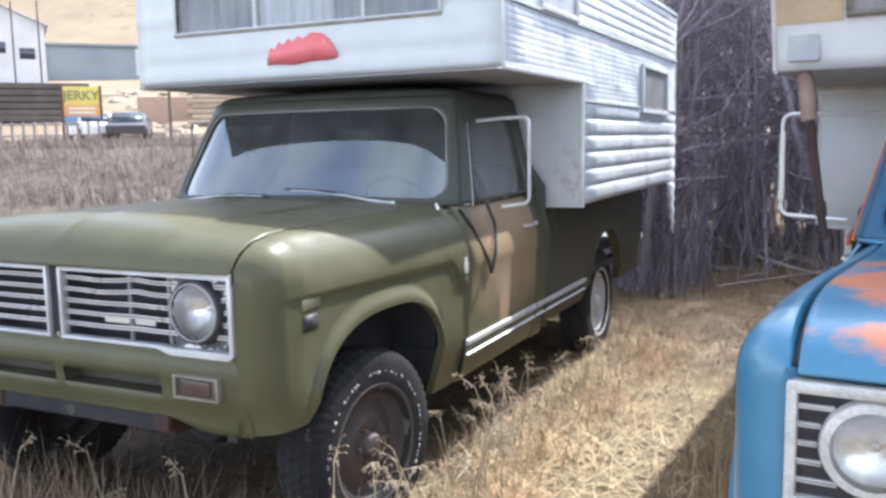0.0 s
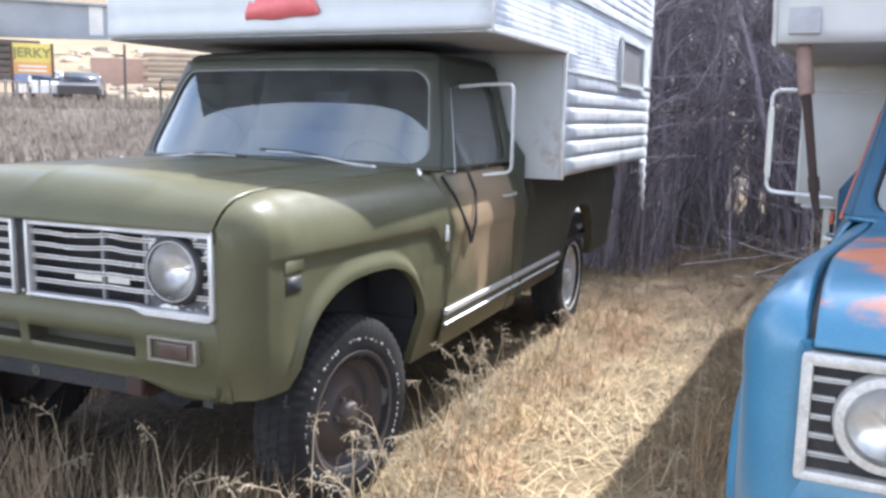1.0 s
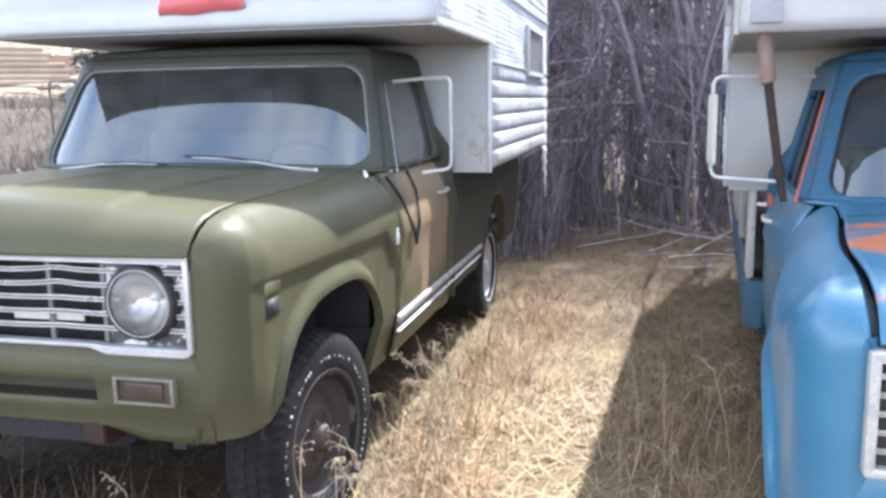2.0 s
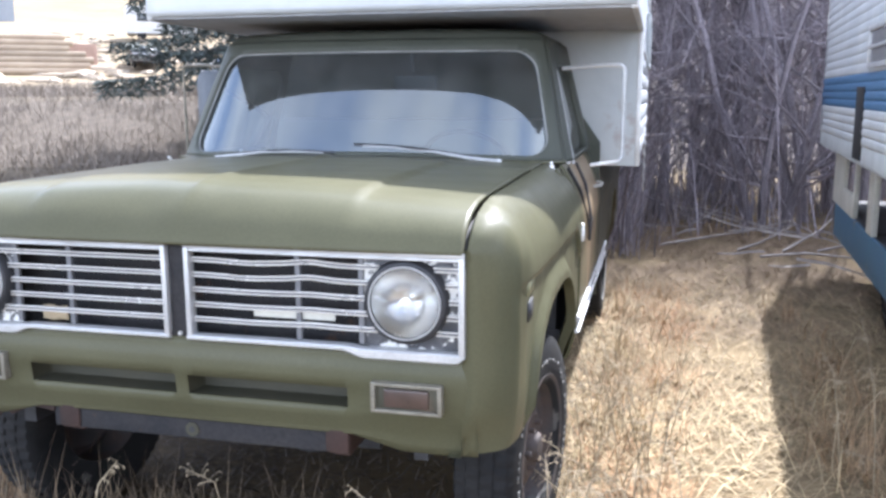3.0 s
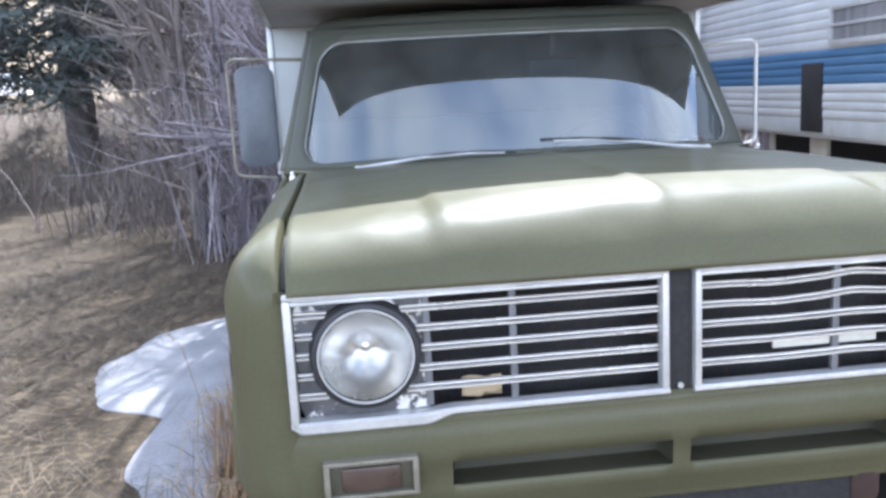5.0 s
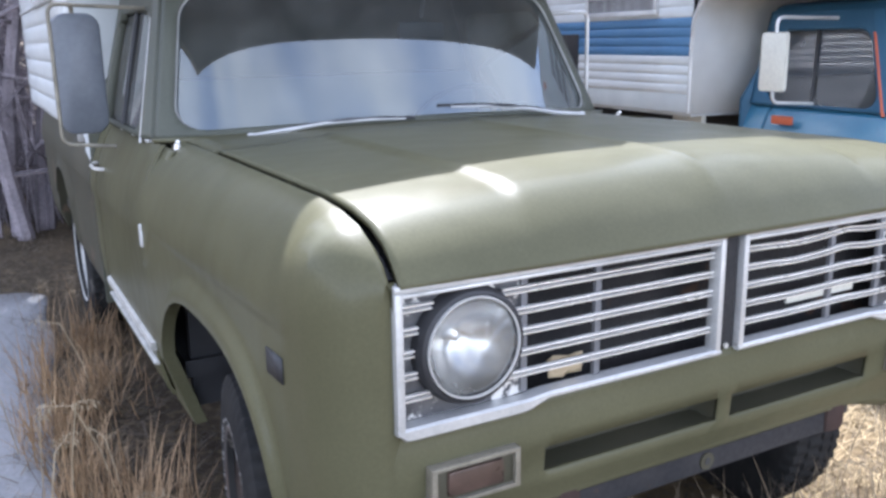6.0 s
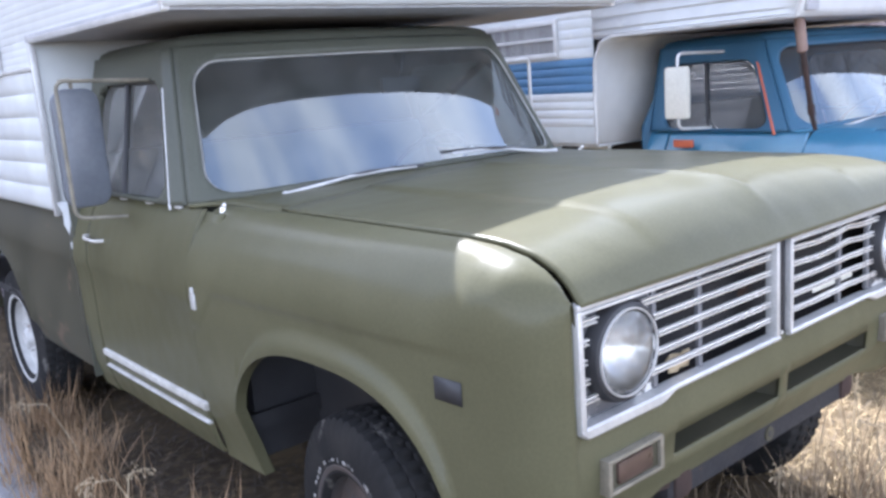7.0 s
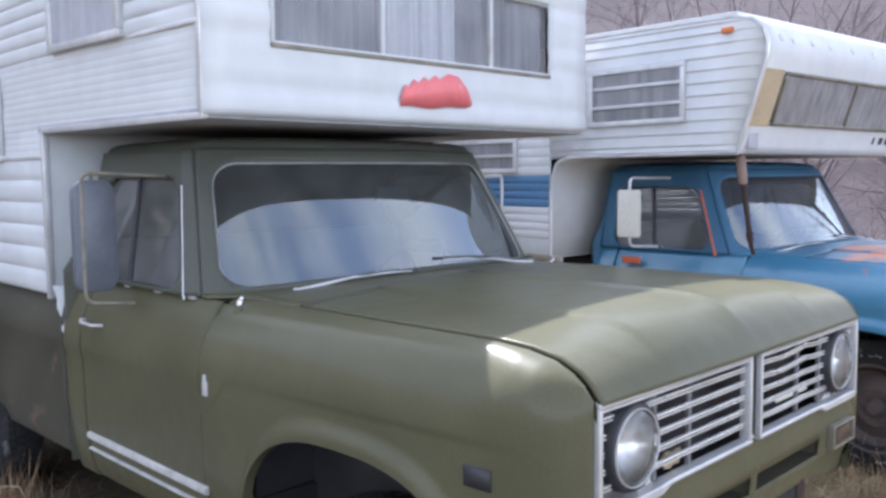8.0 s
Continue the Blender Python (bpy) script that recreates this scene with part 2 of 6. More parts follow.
STRIPE = surface("faded_blue_stripe", ((0.05, 0.13, 0.25), (0.07, 0.16, 0.28)), rough=0.55, big=3)
CREAM = surface("cream_enamel", ((0.62, 0.6, 0.52), (0.5, 0.49, 0.43)), rough=0.5, big=3, spots=(0.25, 0.17, 0.1), spot_scale=9, spot_cut=0.66)
TAN = surface("bare_tan_plywood", ((0.42, 0.33, 0.2), (0.34, 0.27, 0.17)), rough=0.75, big=4, fine=60)
RED = surface("faded_red_paint", ((0.66, 0.15, 0.15), (0.56, 0.13, 0.13)), rough=0.5, big=8, spots=(0.65, 0.25, 0.22), spot_scale=14, spot_cut=0.63)
AMBER = surface("amber_lens", ((0.55, 0.16, 0.03), (0.45, 0.12, 0.03)), rough=0.25, big=20)
WORN_TRIM = surface("worn_windscreen_moulding", ((0.3, 0.3, 0.285), (0.17, 0.17, 0.16)), rough=0.5, metal=0.2, big=5, fine=120, grain=0.15)
TARNISHED = surface("tarnished_bezel", ((0.215, 0.195, 0.15), (0.13, 0.12, 0.092)), rough=0.5, metal=0.2, big=14, fine=120, grain=0.15)
SMOKE_LENS = surface("dusty_brown_lens", ((0.045, 0.03, 0.024), (0.075, 0.048, 0.038)), rough=0.3, big=20, fine=200)
REFLECTOR = surface("lamp_reflector", ((0.58, 0.565, 0.53), (0.4, 0.39, 0.36)), rough=0.24, metal=0.85, big=14, fine=40, bump=0, grain=0.02)
GREY_CURTAIN = surface("dull_grey_curtain", ((0.22, 0.23, 0.26), (0.13, 0.14, 0.165)), rough=0.9, big=3, stretch=(6, 6, 0.4), bump=0.4, depth=0.01)
CURTAIN = surface("pale_curtain", ((0.56, 0.575, 0.59), (0.42, 0.44, 0.47)), rough=0.9, big=3, stretch=(6, 6, 0.4), bump=0.4, depth=0.01)
TAN_CURTAIN = surface("dusty_grey_curtain", ((0.29, 0.28, 0.27), (0.12, 0.116, 0.116)), rough=0.9, big=3, stretch=(7, 7, 0.4), bump=0.4, depth=0.01)
MIRROR_GREY = surface("dull_grey_enamel", ((0.09, 0.1, 0.118), (0.12, 0.132, 0.15)), rough=0.45, big=6)
VINYL = surface("dark_vinyl", ((0.05, 0.055, 0.05), (0.07, 0.075, 0.065)), rough=0.55, big=5)
GLASS = thin_glass("cab_glass", (0.68, 0.84, 0.9), ior=2.5, rough=0.03, dust=0.03, even=0.03, sheen=(0.9, 0.97, 1.0))
SIDE_GLASS = thin_glass("side_glass", (0.8, 0.83, 0.84), ior=1.6, rough=0.05, dust=0.06, even=0.1)
DARK_SIDE_GLASS = thin_glass("dark_side_glass", (0.2, 0.22, 0.25), ior=1.4, rough=0.05, dust=0.05, even=0.06)
LENS = thin_glass("headlight_lens", (0.95, 0.96, 0.97), ior=1.42, rough=0.04, dust=0.08, even=0.07)
CAMPER_GLASS = thin_glass("camper_glass", (0.86, 0.86, 0.9), ior=1.3, rough=0.2, dust=0.08, even=0.14)
SNOW = surface("old_snow", grain=0.1, colours=((0.25, 0.25, 0.258), (0.17, 0.17, 0.178)), rough=0.7, big=2, fine=50, bump=0.5, depth=0.01, spots=(0.5, 0.45, 0.38), spot_scale=9, spot_cut=0.68)
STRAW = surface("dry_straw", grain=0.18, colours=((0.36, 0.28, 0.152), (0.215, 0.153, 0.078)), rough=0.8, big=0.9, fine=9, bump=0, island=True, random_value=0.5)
RUSSET = surface("russet_dead_weeds", grain=0.18, colours=((0.27, 0.19, 0.115), (0.14, 0.096, 0.062)), rough=0.85, big=0.8, fine=9, bump=0, island=True, random_value=0.4)
# darker, browner straw for the yard and the strip before the trucks
BROWN_STRAW = surface("brown_straw", grain=0.18, colours=((0.125, 0.097, 0.064), (0.068, 0.053, 0.036)), rough=0.85, big=0.5, fine=9, bump=0, island=True, random_value=0.4)
RUSTY_WEED = surface("rust_brown_weed", grain=0.18, colours=((0.4, 0.24, 0.12), (0.28, 0.16, 0.085)), rough=0.85, big=2, fine=20, bump=0, island=True, random_value=0.35)
WEED = surface("grey_brown_weeds", grain=0.18, colours=((0.13, 0.106, 0.086), (0.175, 0.147, 0.117)), rough=0.9, big=0.4, fine=9, bump=0, island=True, random_value=0.2)
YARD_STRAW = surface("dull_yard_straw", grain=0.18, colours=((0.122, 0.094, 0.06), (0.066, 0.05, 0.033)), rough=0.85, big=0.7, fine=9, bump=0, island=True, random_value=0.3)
STALK = surface("tall_dry_stalks", grain=0.18, colours=((0.33, 0.22, 0.12), (0.22, 0.14, 0.075)), rough=0.8, big=2, fine=20, bump=0, island=True, random_value=0.3)
# straw darkened so that the shade under the truck sits in its colour
UNDERSHADE = surface("undershade_straw", grain=0.18, colours=((0.085, 0.067, 0.049), (0.048, 0.038, 0.03)), rough=0.95, big=2, fine=20, bump=0, island=True, random_value=0.4)
DULL_STALK = surface("dull_grey_stalks", grain=0.18, colours=((0.3, 0.225, 0.14), (0.2, 0.145, 0.09)), rough=0.85, big=2, fine=20, bump=0, island=True, random_value=0.3)
BARK = surface("grey_brown_bark", grain=0.18, colours=((0.165, 0.145, 0.16), (0.245, 0.215, 0.232)), rough=0.9, big=4, fine=40, bump=0.6, depth=0.01, island=True, random_value=0.6)
DARK_BARK = surface("dark_conifer_bark", grain=0.18, colours=((0.055, 0.048, 0.046), (0.085, 0.075, 0.072)), rough=0.9, big=4, fine=40, bump=0.6, depth=0.01)
BROWN_BARK = surface("dark_brown_twigs", grain=0.18, colours=((0.1, 0.084, 0.078), (0.15, 0.126, 0.115)), rough=0.9, big=4, fine=40, bump=0.5, depth=0.01, island=True, random_value=0.4)
PALE_BARK = surface("pale_weathered_twigs", ((0.3, 0.27, 0.25), (0.2, 0.175, 0.165)), rough=0.9, big=4, fine=40, bump=0.3, island=True, random_value=0.4)
SLOPE_TWIG = surface("red_brown_twigs", grain=0.18, colours=((0.15, 0.12, 0.122), (0.09, 0.07, 0.07)), rough=0.9, big=4, fine=40, bump=0.3, island=True, random_value=0.5)
NEEDLE = surface("spruce_needles", ((0.042, 0.054, 0.048), (0.066, 0.078, 0.069)), rough=0.8, big=1.5, fine=10, bump=0, island=True, random_value=0.4)


# ---- mesh helpers ----
def part(name, bm, material, parent=None, label="", sharp=38, solid=0.0, kind=""):
    me = bpy.data.meshes.new(name)
    bmesh.ops.recalc_face_normals(bm, faces=bm.faces)
    bm.to_mesh(me)
    bm.free()
    me.shade_smooth()
    me.set_sharp_from_angle(angle=radians(sharp))
    me.materials.append(material)
    ob = new(name, me)
    ob.parent = parent
    if solid:
        s = ob.modifiers.new("thickness", "SOLIDIFY")
        s.thickness, s.offset = solid, 0
    if label or kind:
        tagged(ob, label=label, kind=kind)
    return ob


def face_out(ob, way):
    """Turns a pane so that its outer face looks the given way, and lets daylight through it."""
    if sum(p.normal.dot(Vector(way)) for p in ob.data.polygons) < 0:
        ob.data.flip_normals()
    ob.visible_shadow = False
    return ob


def thing(name, label, category, group="", m=None):
    ob = new(name)
    ob.empty_display_size = 0.2
    tagged(ob, label=label, category=category, group=group)
    if m is not None:
        ob.matrix_world = m
    return ob


def grid(bm, rows, skip=None, closed=False):
    """Quads over rows of points; skip(i, j) leaves a face out."""
    vs = [[bm.verts.new(p) for p in row] for row in rows]
    for i in range(len(vs) - 1):
        n = len(vs[i])
        for j in range(n if closed else n - 1):
            if not (skip and skip(i, j)):
                bm.faces.new((vs[i][j], vs[i][(j + 1) % n], vs[i + 1][(j + 1) % n], vs[i + 1][j]))
    return vs


def box(bm, lo, hi, bevel=0.0, turn=None):
    c = [(lo[k] + hi[k]) / 2 for k in range(3)]
    d = [abs(hi[k] - lo[k]) for k in range(3)]
    m = Matrix.Translation(c) @ (turn or Matrix()) @ Matrix.Diagonal((*d, 1))
    made = bmesh.ops.create_cube(bm, size=1, matrix=m)["verts"]
    if bevel:
        edges = {e for v in made for e in v.link_edges}
        bmesh.ops.bevel(bm, geom=list(edges), offset=bevel, segments=2, affect="EDGES", profile=0.6)
    return bm


def tube(bm, pts, r, n=8, caps=True):
    """A round bar along points; r is one radius or one for each point."""
    pts = [Vector(p) for p in pts]
    rs = r if isinstance(r, (list, tuple)) else [r] * len(pts)
    rows, side = [], None
    for i, p in enumerate(pts):
        d = (pts[min(i + 1, len(pts) - 1)] - pts[max(i - 1, 0)]).normalized()
        if side is None:
            side = d.orthogonal().normalized()
        side = (side - d * side.dot(d)).normalized()
        up = d.cross(side)
        rows.append([p + rs[i] * (math.cos(a) * side + math.sin(a) * up) for a in (2 * math.pi * k / n for k in range(n))])
    vs = grid(bm, rows, closed=True)
    if caps:
        bm.faces.new(vs[0]), bm.faces.new(vs[-1])
    return bm


def lathe(bm, profile, centre, axis, n=32, closed=False):
    """Turns (radius, height) pairs about an axis through centre."""
    axis = Vector(axis).normalized()
    a = axis.orthogonal().normalized()
    b = axis.cross(a)
    c = Vector(centre)
    rows = [[c + h * axis + r * (math.cos(t) * a + math.sin(t) * b) for t in (2 * math.pi * k / n for k in range(n))] for r, h in profile]
    grid(bm, rows + (rows[:1] if closed else []), closed=True)
    bmesh.ops.remove_doubles(bm, verts=bm.verts, dist=1e-5)
    return bm


def bent(corners, r, n=5, loop=False):
    """The corner points with each corner rounded off by r."""
    out, k = [], len(corners)
    for i, p in enumerate(corners):
        p = Vector(p)
        if not loop and i in (0, k - 1):
            out.append(p)
            continue
        a, b = Vector(corners[i - 1]) - p, Vector(corners[(i + 1) % k]) - p
        s, e = p + a.normalized() * min(r, a.length / 2), p + b.normalized() * min(r, b.length / 2)
        out += [s.lerp(p, t).lerp(p.lerp(e, t), t) for t in (j / n for j in range(n + 1))]
    return out


def along(table, v):
    return float(np.interp(v, [a for a, _ in table], [b for _, b in table]))


def ease(a, b, v):
    t = min(1.0, max(0.0, (v - a) / (b - a)))
    return t * t * (3 - 2 * t)


# ---- pickup trucks ----
EDGE = [(-0.012, 1.102), (0.0, 1.116), (0.02, 1.142), (0.05, 1.166), (0.1, 1.188), (0.18, 1.203), (0.28, 1.21), (1.1, 1.212), (1.28, 1.211), (1.41, 1.207)]
WIDTH = [(-0.006, 0.797), (0.004, 0.822), (0.02, 0.846), (0.05, 0.872), (0.1, 0.893), (0.18, 0.907), (0.3, 0.916), (0.6, 0.924), (1.0, 0.932), (1.41, 0.94)]


def hood_height(x, y):
    rise = ease(-0.02, 0.16, y)
    crown = 0.03 * (1 - (x / 0.78) ** 2)
    ridges = 0.006 * max(0, 1 - abs(x) / 0.035) + 0.008 * (1 - ease(0.455, 0.48, abs(x)))
    return along(EDGE, y) + (crown + ridges) * rise


def arch_height(y, centre, half, low, high):
    t = abs(y - centre) / half
    return low if t >= 1 else low + (high - low) * (1 - t ** 2.6) ** (1 / 2.6)


def hood(paint, truck, dark):
    ys = [-0.012, -0.006, 0.004, 0.016, 0.03, 0.05, 0.075, 0.1, 0.14, 0.18, 0.24, 0.32, 0.45, 0.6, 0.75, 0.9, 1.02, 1.09]
    xs = sorted({round(s * v, 3) for v in (0, 0.012, 0.035, 0.12, 0.25, 0.36, 0.44, 0.455, 0.47, 0.485, 0.5, 0.58, 0.67, 0.73, 0.752, 0.765) for s in (1, -1)})
    bm = bmesh.new()
    grid(bm, [[(x * (1.008 if x > 0 else 1.0), y + 0.02 * (1 - (x / 0.77) ** 2) * -0.3, hood_height(x, y)) for x in xs] for y in ys])
    part("hood", bm, paint, truck, solid=0.012)
    # the gap below the hood's edge, and the cowl with its slots
    for s in (1, -1):
        bm = bmesh.new()
        grid(bm, [[(s * 0.762, y, along(EDGE, y) - 0.03), (s * 0.79, y, along(EDGE, y) - 0.03)] for y in (0.02, 0.06, 0.12, 0.25, 0.6, 1.1)])
        part("hood_gutter", bm, BLACK, truck)
    bm = bmesh.new()
    cols = [-0.86 + 1.72 * k / 24 for k in range(25)]
    rows = []
    for t in (0, 0.08, 0.3, 0.6, 0.74, 0.82, 0.92, 1.0):
        narrow = (0.772 + 0.088 * ease(0.74, 0.92, t)) / 0.86
        rows.append([(x * narrow, 1.098 + (1.52 - 0.17 * (1 - (x / 0.86) ** 2) - 1.098) * t, along(EDGE, 1.1) - 0.004 + 0.034 * (1 - (x / 0.86) ** 2) * (1 - 0.4 * t) + 0.004 * t) for x in cols])
    grid(bm, rows)
    part("cowl", bm, paint, truck, solid=0.01)


def fender(paint, truck, s):
    ys = [-0.006, 0.0, 0.008, 0.02, 0.035, 0.055, 0.08] + [0.1 + 0.02 * k for k in range(66)] + [1.411]
    rows = []
    for y in ys:
        w, zt = along(WIDTH, y), along(EDGE, y)
        arch = arch_height(y, 0.70, 0.48, 0.0, 0.886)
        arch = 0.47 + (0.886 - 0.47) * (arch / 0.886) if arch else 0
        low = max(arch, 0.58 if y < 0.3 else 0.41)
        crease = 1.015 - 0.022 * y - 0.12 * ease(1.24, 1.40, y)
        grown = ease(0.04, 0.3, y)
        top = zt - 0.125 + (1.032 - 0.022 * y - zt + 0.125) * grown
        row = [(0.776, zt - 0.045), (0.779, zt - 0.006)]
        for a in range(13):
            t = math.pi / 2 * (1 - a / 12)
            row.append((0.786 + (w - 0.786) * math.cos(t) ** (0.85 + 0.38 * grown), zt + 0.004 - (zt + 0.004 - top) * (1 - math.sin(t) ** (0.9 + 0.3 * grown))))
        zs = sorted({round(top + (low - top) * k / 24, 4) for k in range(1, 25)} | {z for z in (crease + 0.008, crease, crease - 0.01, crease - 0.022) if low + 0.02 < z < top - 0.002}, reverse=True)
        for z in zs:
            x = w - (0.014 if s > 0 else 0.005) * ease(crease + 0.004, crease - 0.022, z) * grown
            if 0.2 < y < 1.2:
                x += 0.022 * ease(0.075, 0.015, z - arch) * ease(0.5, 0.62, z)
            x -= 0.06 * ease(0.72, 0.40, z) ** 1.5 + 0.02 * ease(0.2, -0.02, y) * ease(0.8, 0.6, z)
            row.append((x, z))
        while len(row) < 46:
            row.append(row[-1])
        row.append((row[-1][0] - 0.035, row[-1][1] + 0.002))
        rows.append([(s * x, y + 0.035 * ease(0.72, 0.6, z) * ease(0.12, 0.0, y), z) for x, z in row])
    rows.insert(0, [(s * min(abs(x), 0.766), 0.006, z) for x, y, z in rows[0]])
    bm = bmesh.new()
    grid(bm, rows)
    bmesh.ops.remove_doubles(bm, verts=bm.verts, dist=1e-5)
    ob = part("front_fender", bm, paint, truck, sharp=50)
    return ob


SIDE = [(0.85, 1.206), (0.858, 1.198), (0.872, 1.176), (0.888, 1.147), (0.904, 1.112), (0.92, 1.07), (0.935, 1.015), (0.942, 0.955), (0.94, 0.93), (0.934, 0.905), (0.932, 0.8), (0.931, 0.7), (0.928, 0.62), (0.918, 0.52), (0.9, 0.45), (0.885, 0.41)]


def side_panel(name, paint, truck, s, y0, y1, low=0.41, arch=None, top=1.3, label=""):
    ys = [y0, y0 + 0.006] + [y0 + (y1 - y0) * k / 40 for k in range(1, 40)] + [y1 - 0.006, y1]
    bm, rows = bmesh.new(), []
    for n, y in enumerate(ys):
        bottom = max(low, arch_height(y, *arch, 0.0, 0.87) if arch else 0)
        inset = 0.012 if n in (0, len(ys) - 1) else 0
        row = []
        for x, z in SIDE:
            z = min(z, top)
            if z < bottom:
                z = bottom
            flare = 0.02 * ease(0.07, 0.01, z - bottom) if arch and bottom > low + 0.02 else 0
            row.append((s * (x - inset + flare), y, z))
        row.append((s * (row[-1][0] * s - 0.03), y, row[-1][2]))
        rows.append(row)
    grid(bm, rows)
    bmesh.ops.remove_doubles(bm, verts=bm.verts, dist=1e-5)
    return part(name, bm, paint, truck, label=label, sharp=50)


def front_surface(u, v):
    """The windscreen's curved plane: u from side to side, v from base to roof."""
    hw = 0.845 - 0.12 * v
    bow = 0.19 - 0.07 * v
    return Vector((u * hw, 1.535 + 0.235 * v - bow * (1 - 0.5 * u * u - 0.5 * u ** 6), 1.208 + 0.502 * v + 0.022 * (1 - u * u) * (1 - v)))


def side_surface(q, v, s):
    f = front_surface(1, v)
    w = 0.866 - 0.13 * v
    x = f.x + (w - f.x) * ease(0, 0.08, q)
    return Vector((s * x, f.y + (2.47 - f.y) * q, f.z))


def inside(u, v, u0, u1, v0, v1, ru, rv):
    """Whether (u, v) lies in a rectangle with rounded corners."""
    if not (u0 < u < u1 and v0 < v < v1):
        return False
    du, dv = max(u0 + ru - u, u - u1 + ru, 0) / ru, max(v0 + rv - v, v - v1 + rv, 0) / rv
    return du * du + dv * dv <= 1


def outline(u0, u1, v0, v1, ru, rv, n=6):
    pts = []
    for cu, cv, a0 in ((u1 - ru, v1 - rv, 0), (u0 + ru, v1 - rv, 90), (u0 + ru, v0 + rv, 180), (u1 - ru, v0 + rv, 270)):
        pts += [(cu + ru * math.cos(radians(a0 + 90 * k / n)), cv + rv * math.sin(radians(a0 + 90 * k / n))) for k in range(n + 1)]
    full = []
    for (a, b), (c, d) in zip(pts, pts[1:] + pts[:1]):
        k = max(1, int(math.hypot(c - a, d - b) / 0.015))
        full += [(a + (c - a) * j / k, b + (d - b) * j / k) for j in range(k)]
    return full + full[:1]


def cab(paint, truck, blue):
    WS = (-0.945, 0.945, 0.035, 0.90, 0.11, 0.17)
    SW = (0.10, 0.90, 0.03, 0.80, 0.10, 0.16)
    nu, nv = 110, 34
    def fit_hole(vs, shape, place, nx, ny):
        """Draws the stepped edge of an opening onto its smooth outline."""
        line = [place(*q) for q in outline(*shape)]
        for j, row in enumerate(vs):
            for i, v in enumerate(row):
                if 0 < i < nx and 0 < j < ny and 0 < len(v.link_faces) < 4:
                    v.co = min(line, key=lambda q: (q - v.co).length)
        for row in vs:
            for v in row:
                if not v.link_faces:
                    bm.verts.remove(v)

    bm = bmesh.new()
    vs = grid(bm, [[front_surface(-1 + 2 * i / nu, j / nv) for i in range(nu + 1)] for j in range(nv + 1)],
              skip=lambda j, i: inside(-1 + 2 * (i + 0.5) / nu, (j + 0.5) / nv, *WS))
    fit_hole(vs, WS, front_surface, nu, nv)
    part("windscreen_frame", bm, paint, truck, solid=0.03)
    bm = bmesh.new()
    grid(bm, [[front_surface(WS[0] + (WS[1] - WS[0]) * i / 40, WS[2] + (WS[3] - WS[2]) * j / 14) + Vector((0, 0.006, 0)) for i in range(41)] for j in range(15)])
    face_out(part("windscreen", bm, GLASS, truck, "dusty curved windscreen glass"), (0, -1, 0.5))
    bm = bmesh.new()
    tube(bm, [front_surface(u, v) + Vector((0, -0.004, 0)) for u, v in outline(*WS)], 0.0045, 6, caps=False)
    part("windscreen_trim", bm, WORN_TRIM if not blue else DARK, truck, "dull bright windscreen moulding")
    for s in (1, -1):
        bm = bmesh.new()
        vs = grid(bm, [[side_surface(i / 60, j / 34, s) for i in range(61)] for j in range(35)], skip=lambda j, i: inside((i + 0.5) / 60, (j + 0.5) / 34, *SW))
        fit_hole(vs, SW, lambda a, b: side_surface(a, b, s), 60, 34)
        part("door_frame", bm, paint, truck, solid=0.03)
        bm = bmesh.new()
        grid(bm, [[side_surface(SW[0] + (SW[1] - SW[0]) * i / 12, SW[2] + (SW[3] - SW[2]) * j / 6, s) - Vector((s * 0.012, 0, 0)) for i in range(13)] for j in range(7)])
        face_out(part("side_window", bm, DARK_SIDE_GLASS if blue else SIDE_GLASS, truck, "dusty door glass"), (s, 0, 0))
        bm = bmesh.new()
        # bright strip up the front edge of the door window, and the dark quarter-light bar
        tube(bm, [side_surface(0.075, v, s) + Vector((s * 0.012, 0, 0)) for v in (-0.02, 0.2, 0.4, 0.6, 0.74)] + [side_surface(0.10, 0.80, s), side_surface(0.14, 0.83, s)], 0.005 if not blue else 0.009, 6)
        part("window_moulding", bm, BRIGHT if not blue else ORANGE, truck, "thin bright strip" if not blue else "orange primer strip")
        if blue or s < 0:
            bm = bmesh.new()
            tube(bm, [side_surface(0.55, v, s) - Vector((s * 0.004, 0, 0)) for v in (0.02, 0.4, 0.8)], 0.009, 6)
            part("window_bar", bm, BLACK, truck)
    # roof with a soft edge, and the back wall
    ring = [front_surface(-1 + 2 * i / 40, 1) for i in range(41)]
    ring += [side_surface(i / 16, 1, 1) for i in range(1, 17)] + [Vector((0.736 - 1.472 * i / 30, 2.49, 1.71)) for i in range(1, 30)] + [side_surface(1 - i / 16, 1, -1) for i in range(0, 16)]
    mid = Vector((0, 2.05, 1.71))
    bm = bmesh.new()
    rows = []
    for k, up in ((1.0, 0.0), (0.985, 0.022), (0.95, 0.036), (0.88, 0.046), (0.7, 0.055), (0.4, 0.06), (0.02, 0.062)):
        rows.append([Vector((mid.x + (p.x - mid.x) * k, mid.y + (p.y - mid.y) * k, p.z + up)) for p in ring])
    grid(bm, rows, closed=True)
    part("roof", bm, paint, truck)
    bm = bmesh.new()
    grid(bm, [[(x * (0.93 if z < 1.3 else 0.866 - 0.13 * (z - 1.208) / 0.502), 2.485, z) for x in (-1, -0.6, 0, 0.6, 1)] for z in (0.45, 0.9, 1.22, 1.24, 1.4, 1.71)])
    part("cab_back", bm, paint, truck, solid=0.02)
    # inside: floor, dashboard, bench and steering wheel
    bm = bmesh.new()
    box(bm, (-0.88, 1.2, 0.55), (0.88, 2.48, 0.6))
    part("cab_floor", bm, BLACK, truck)
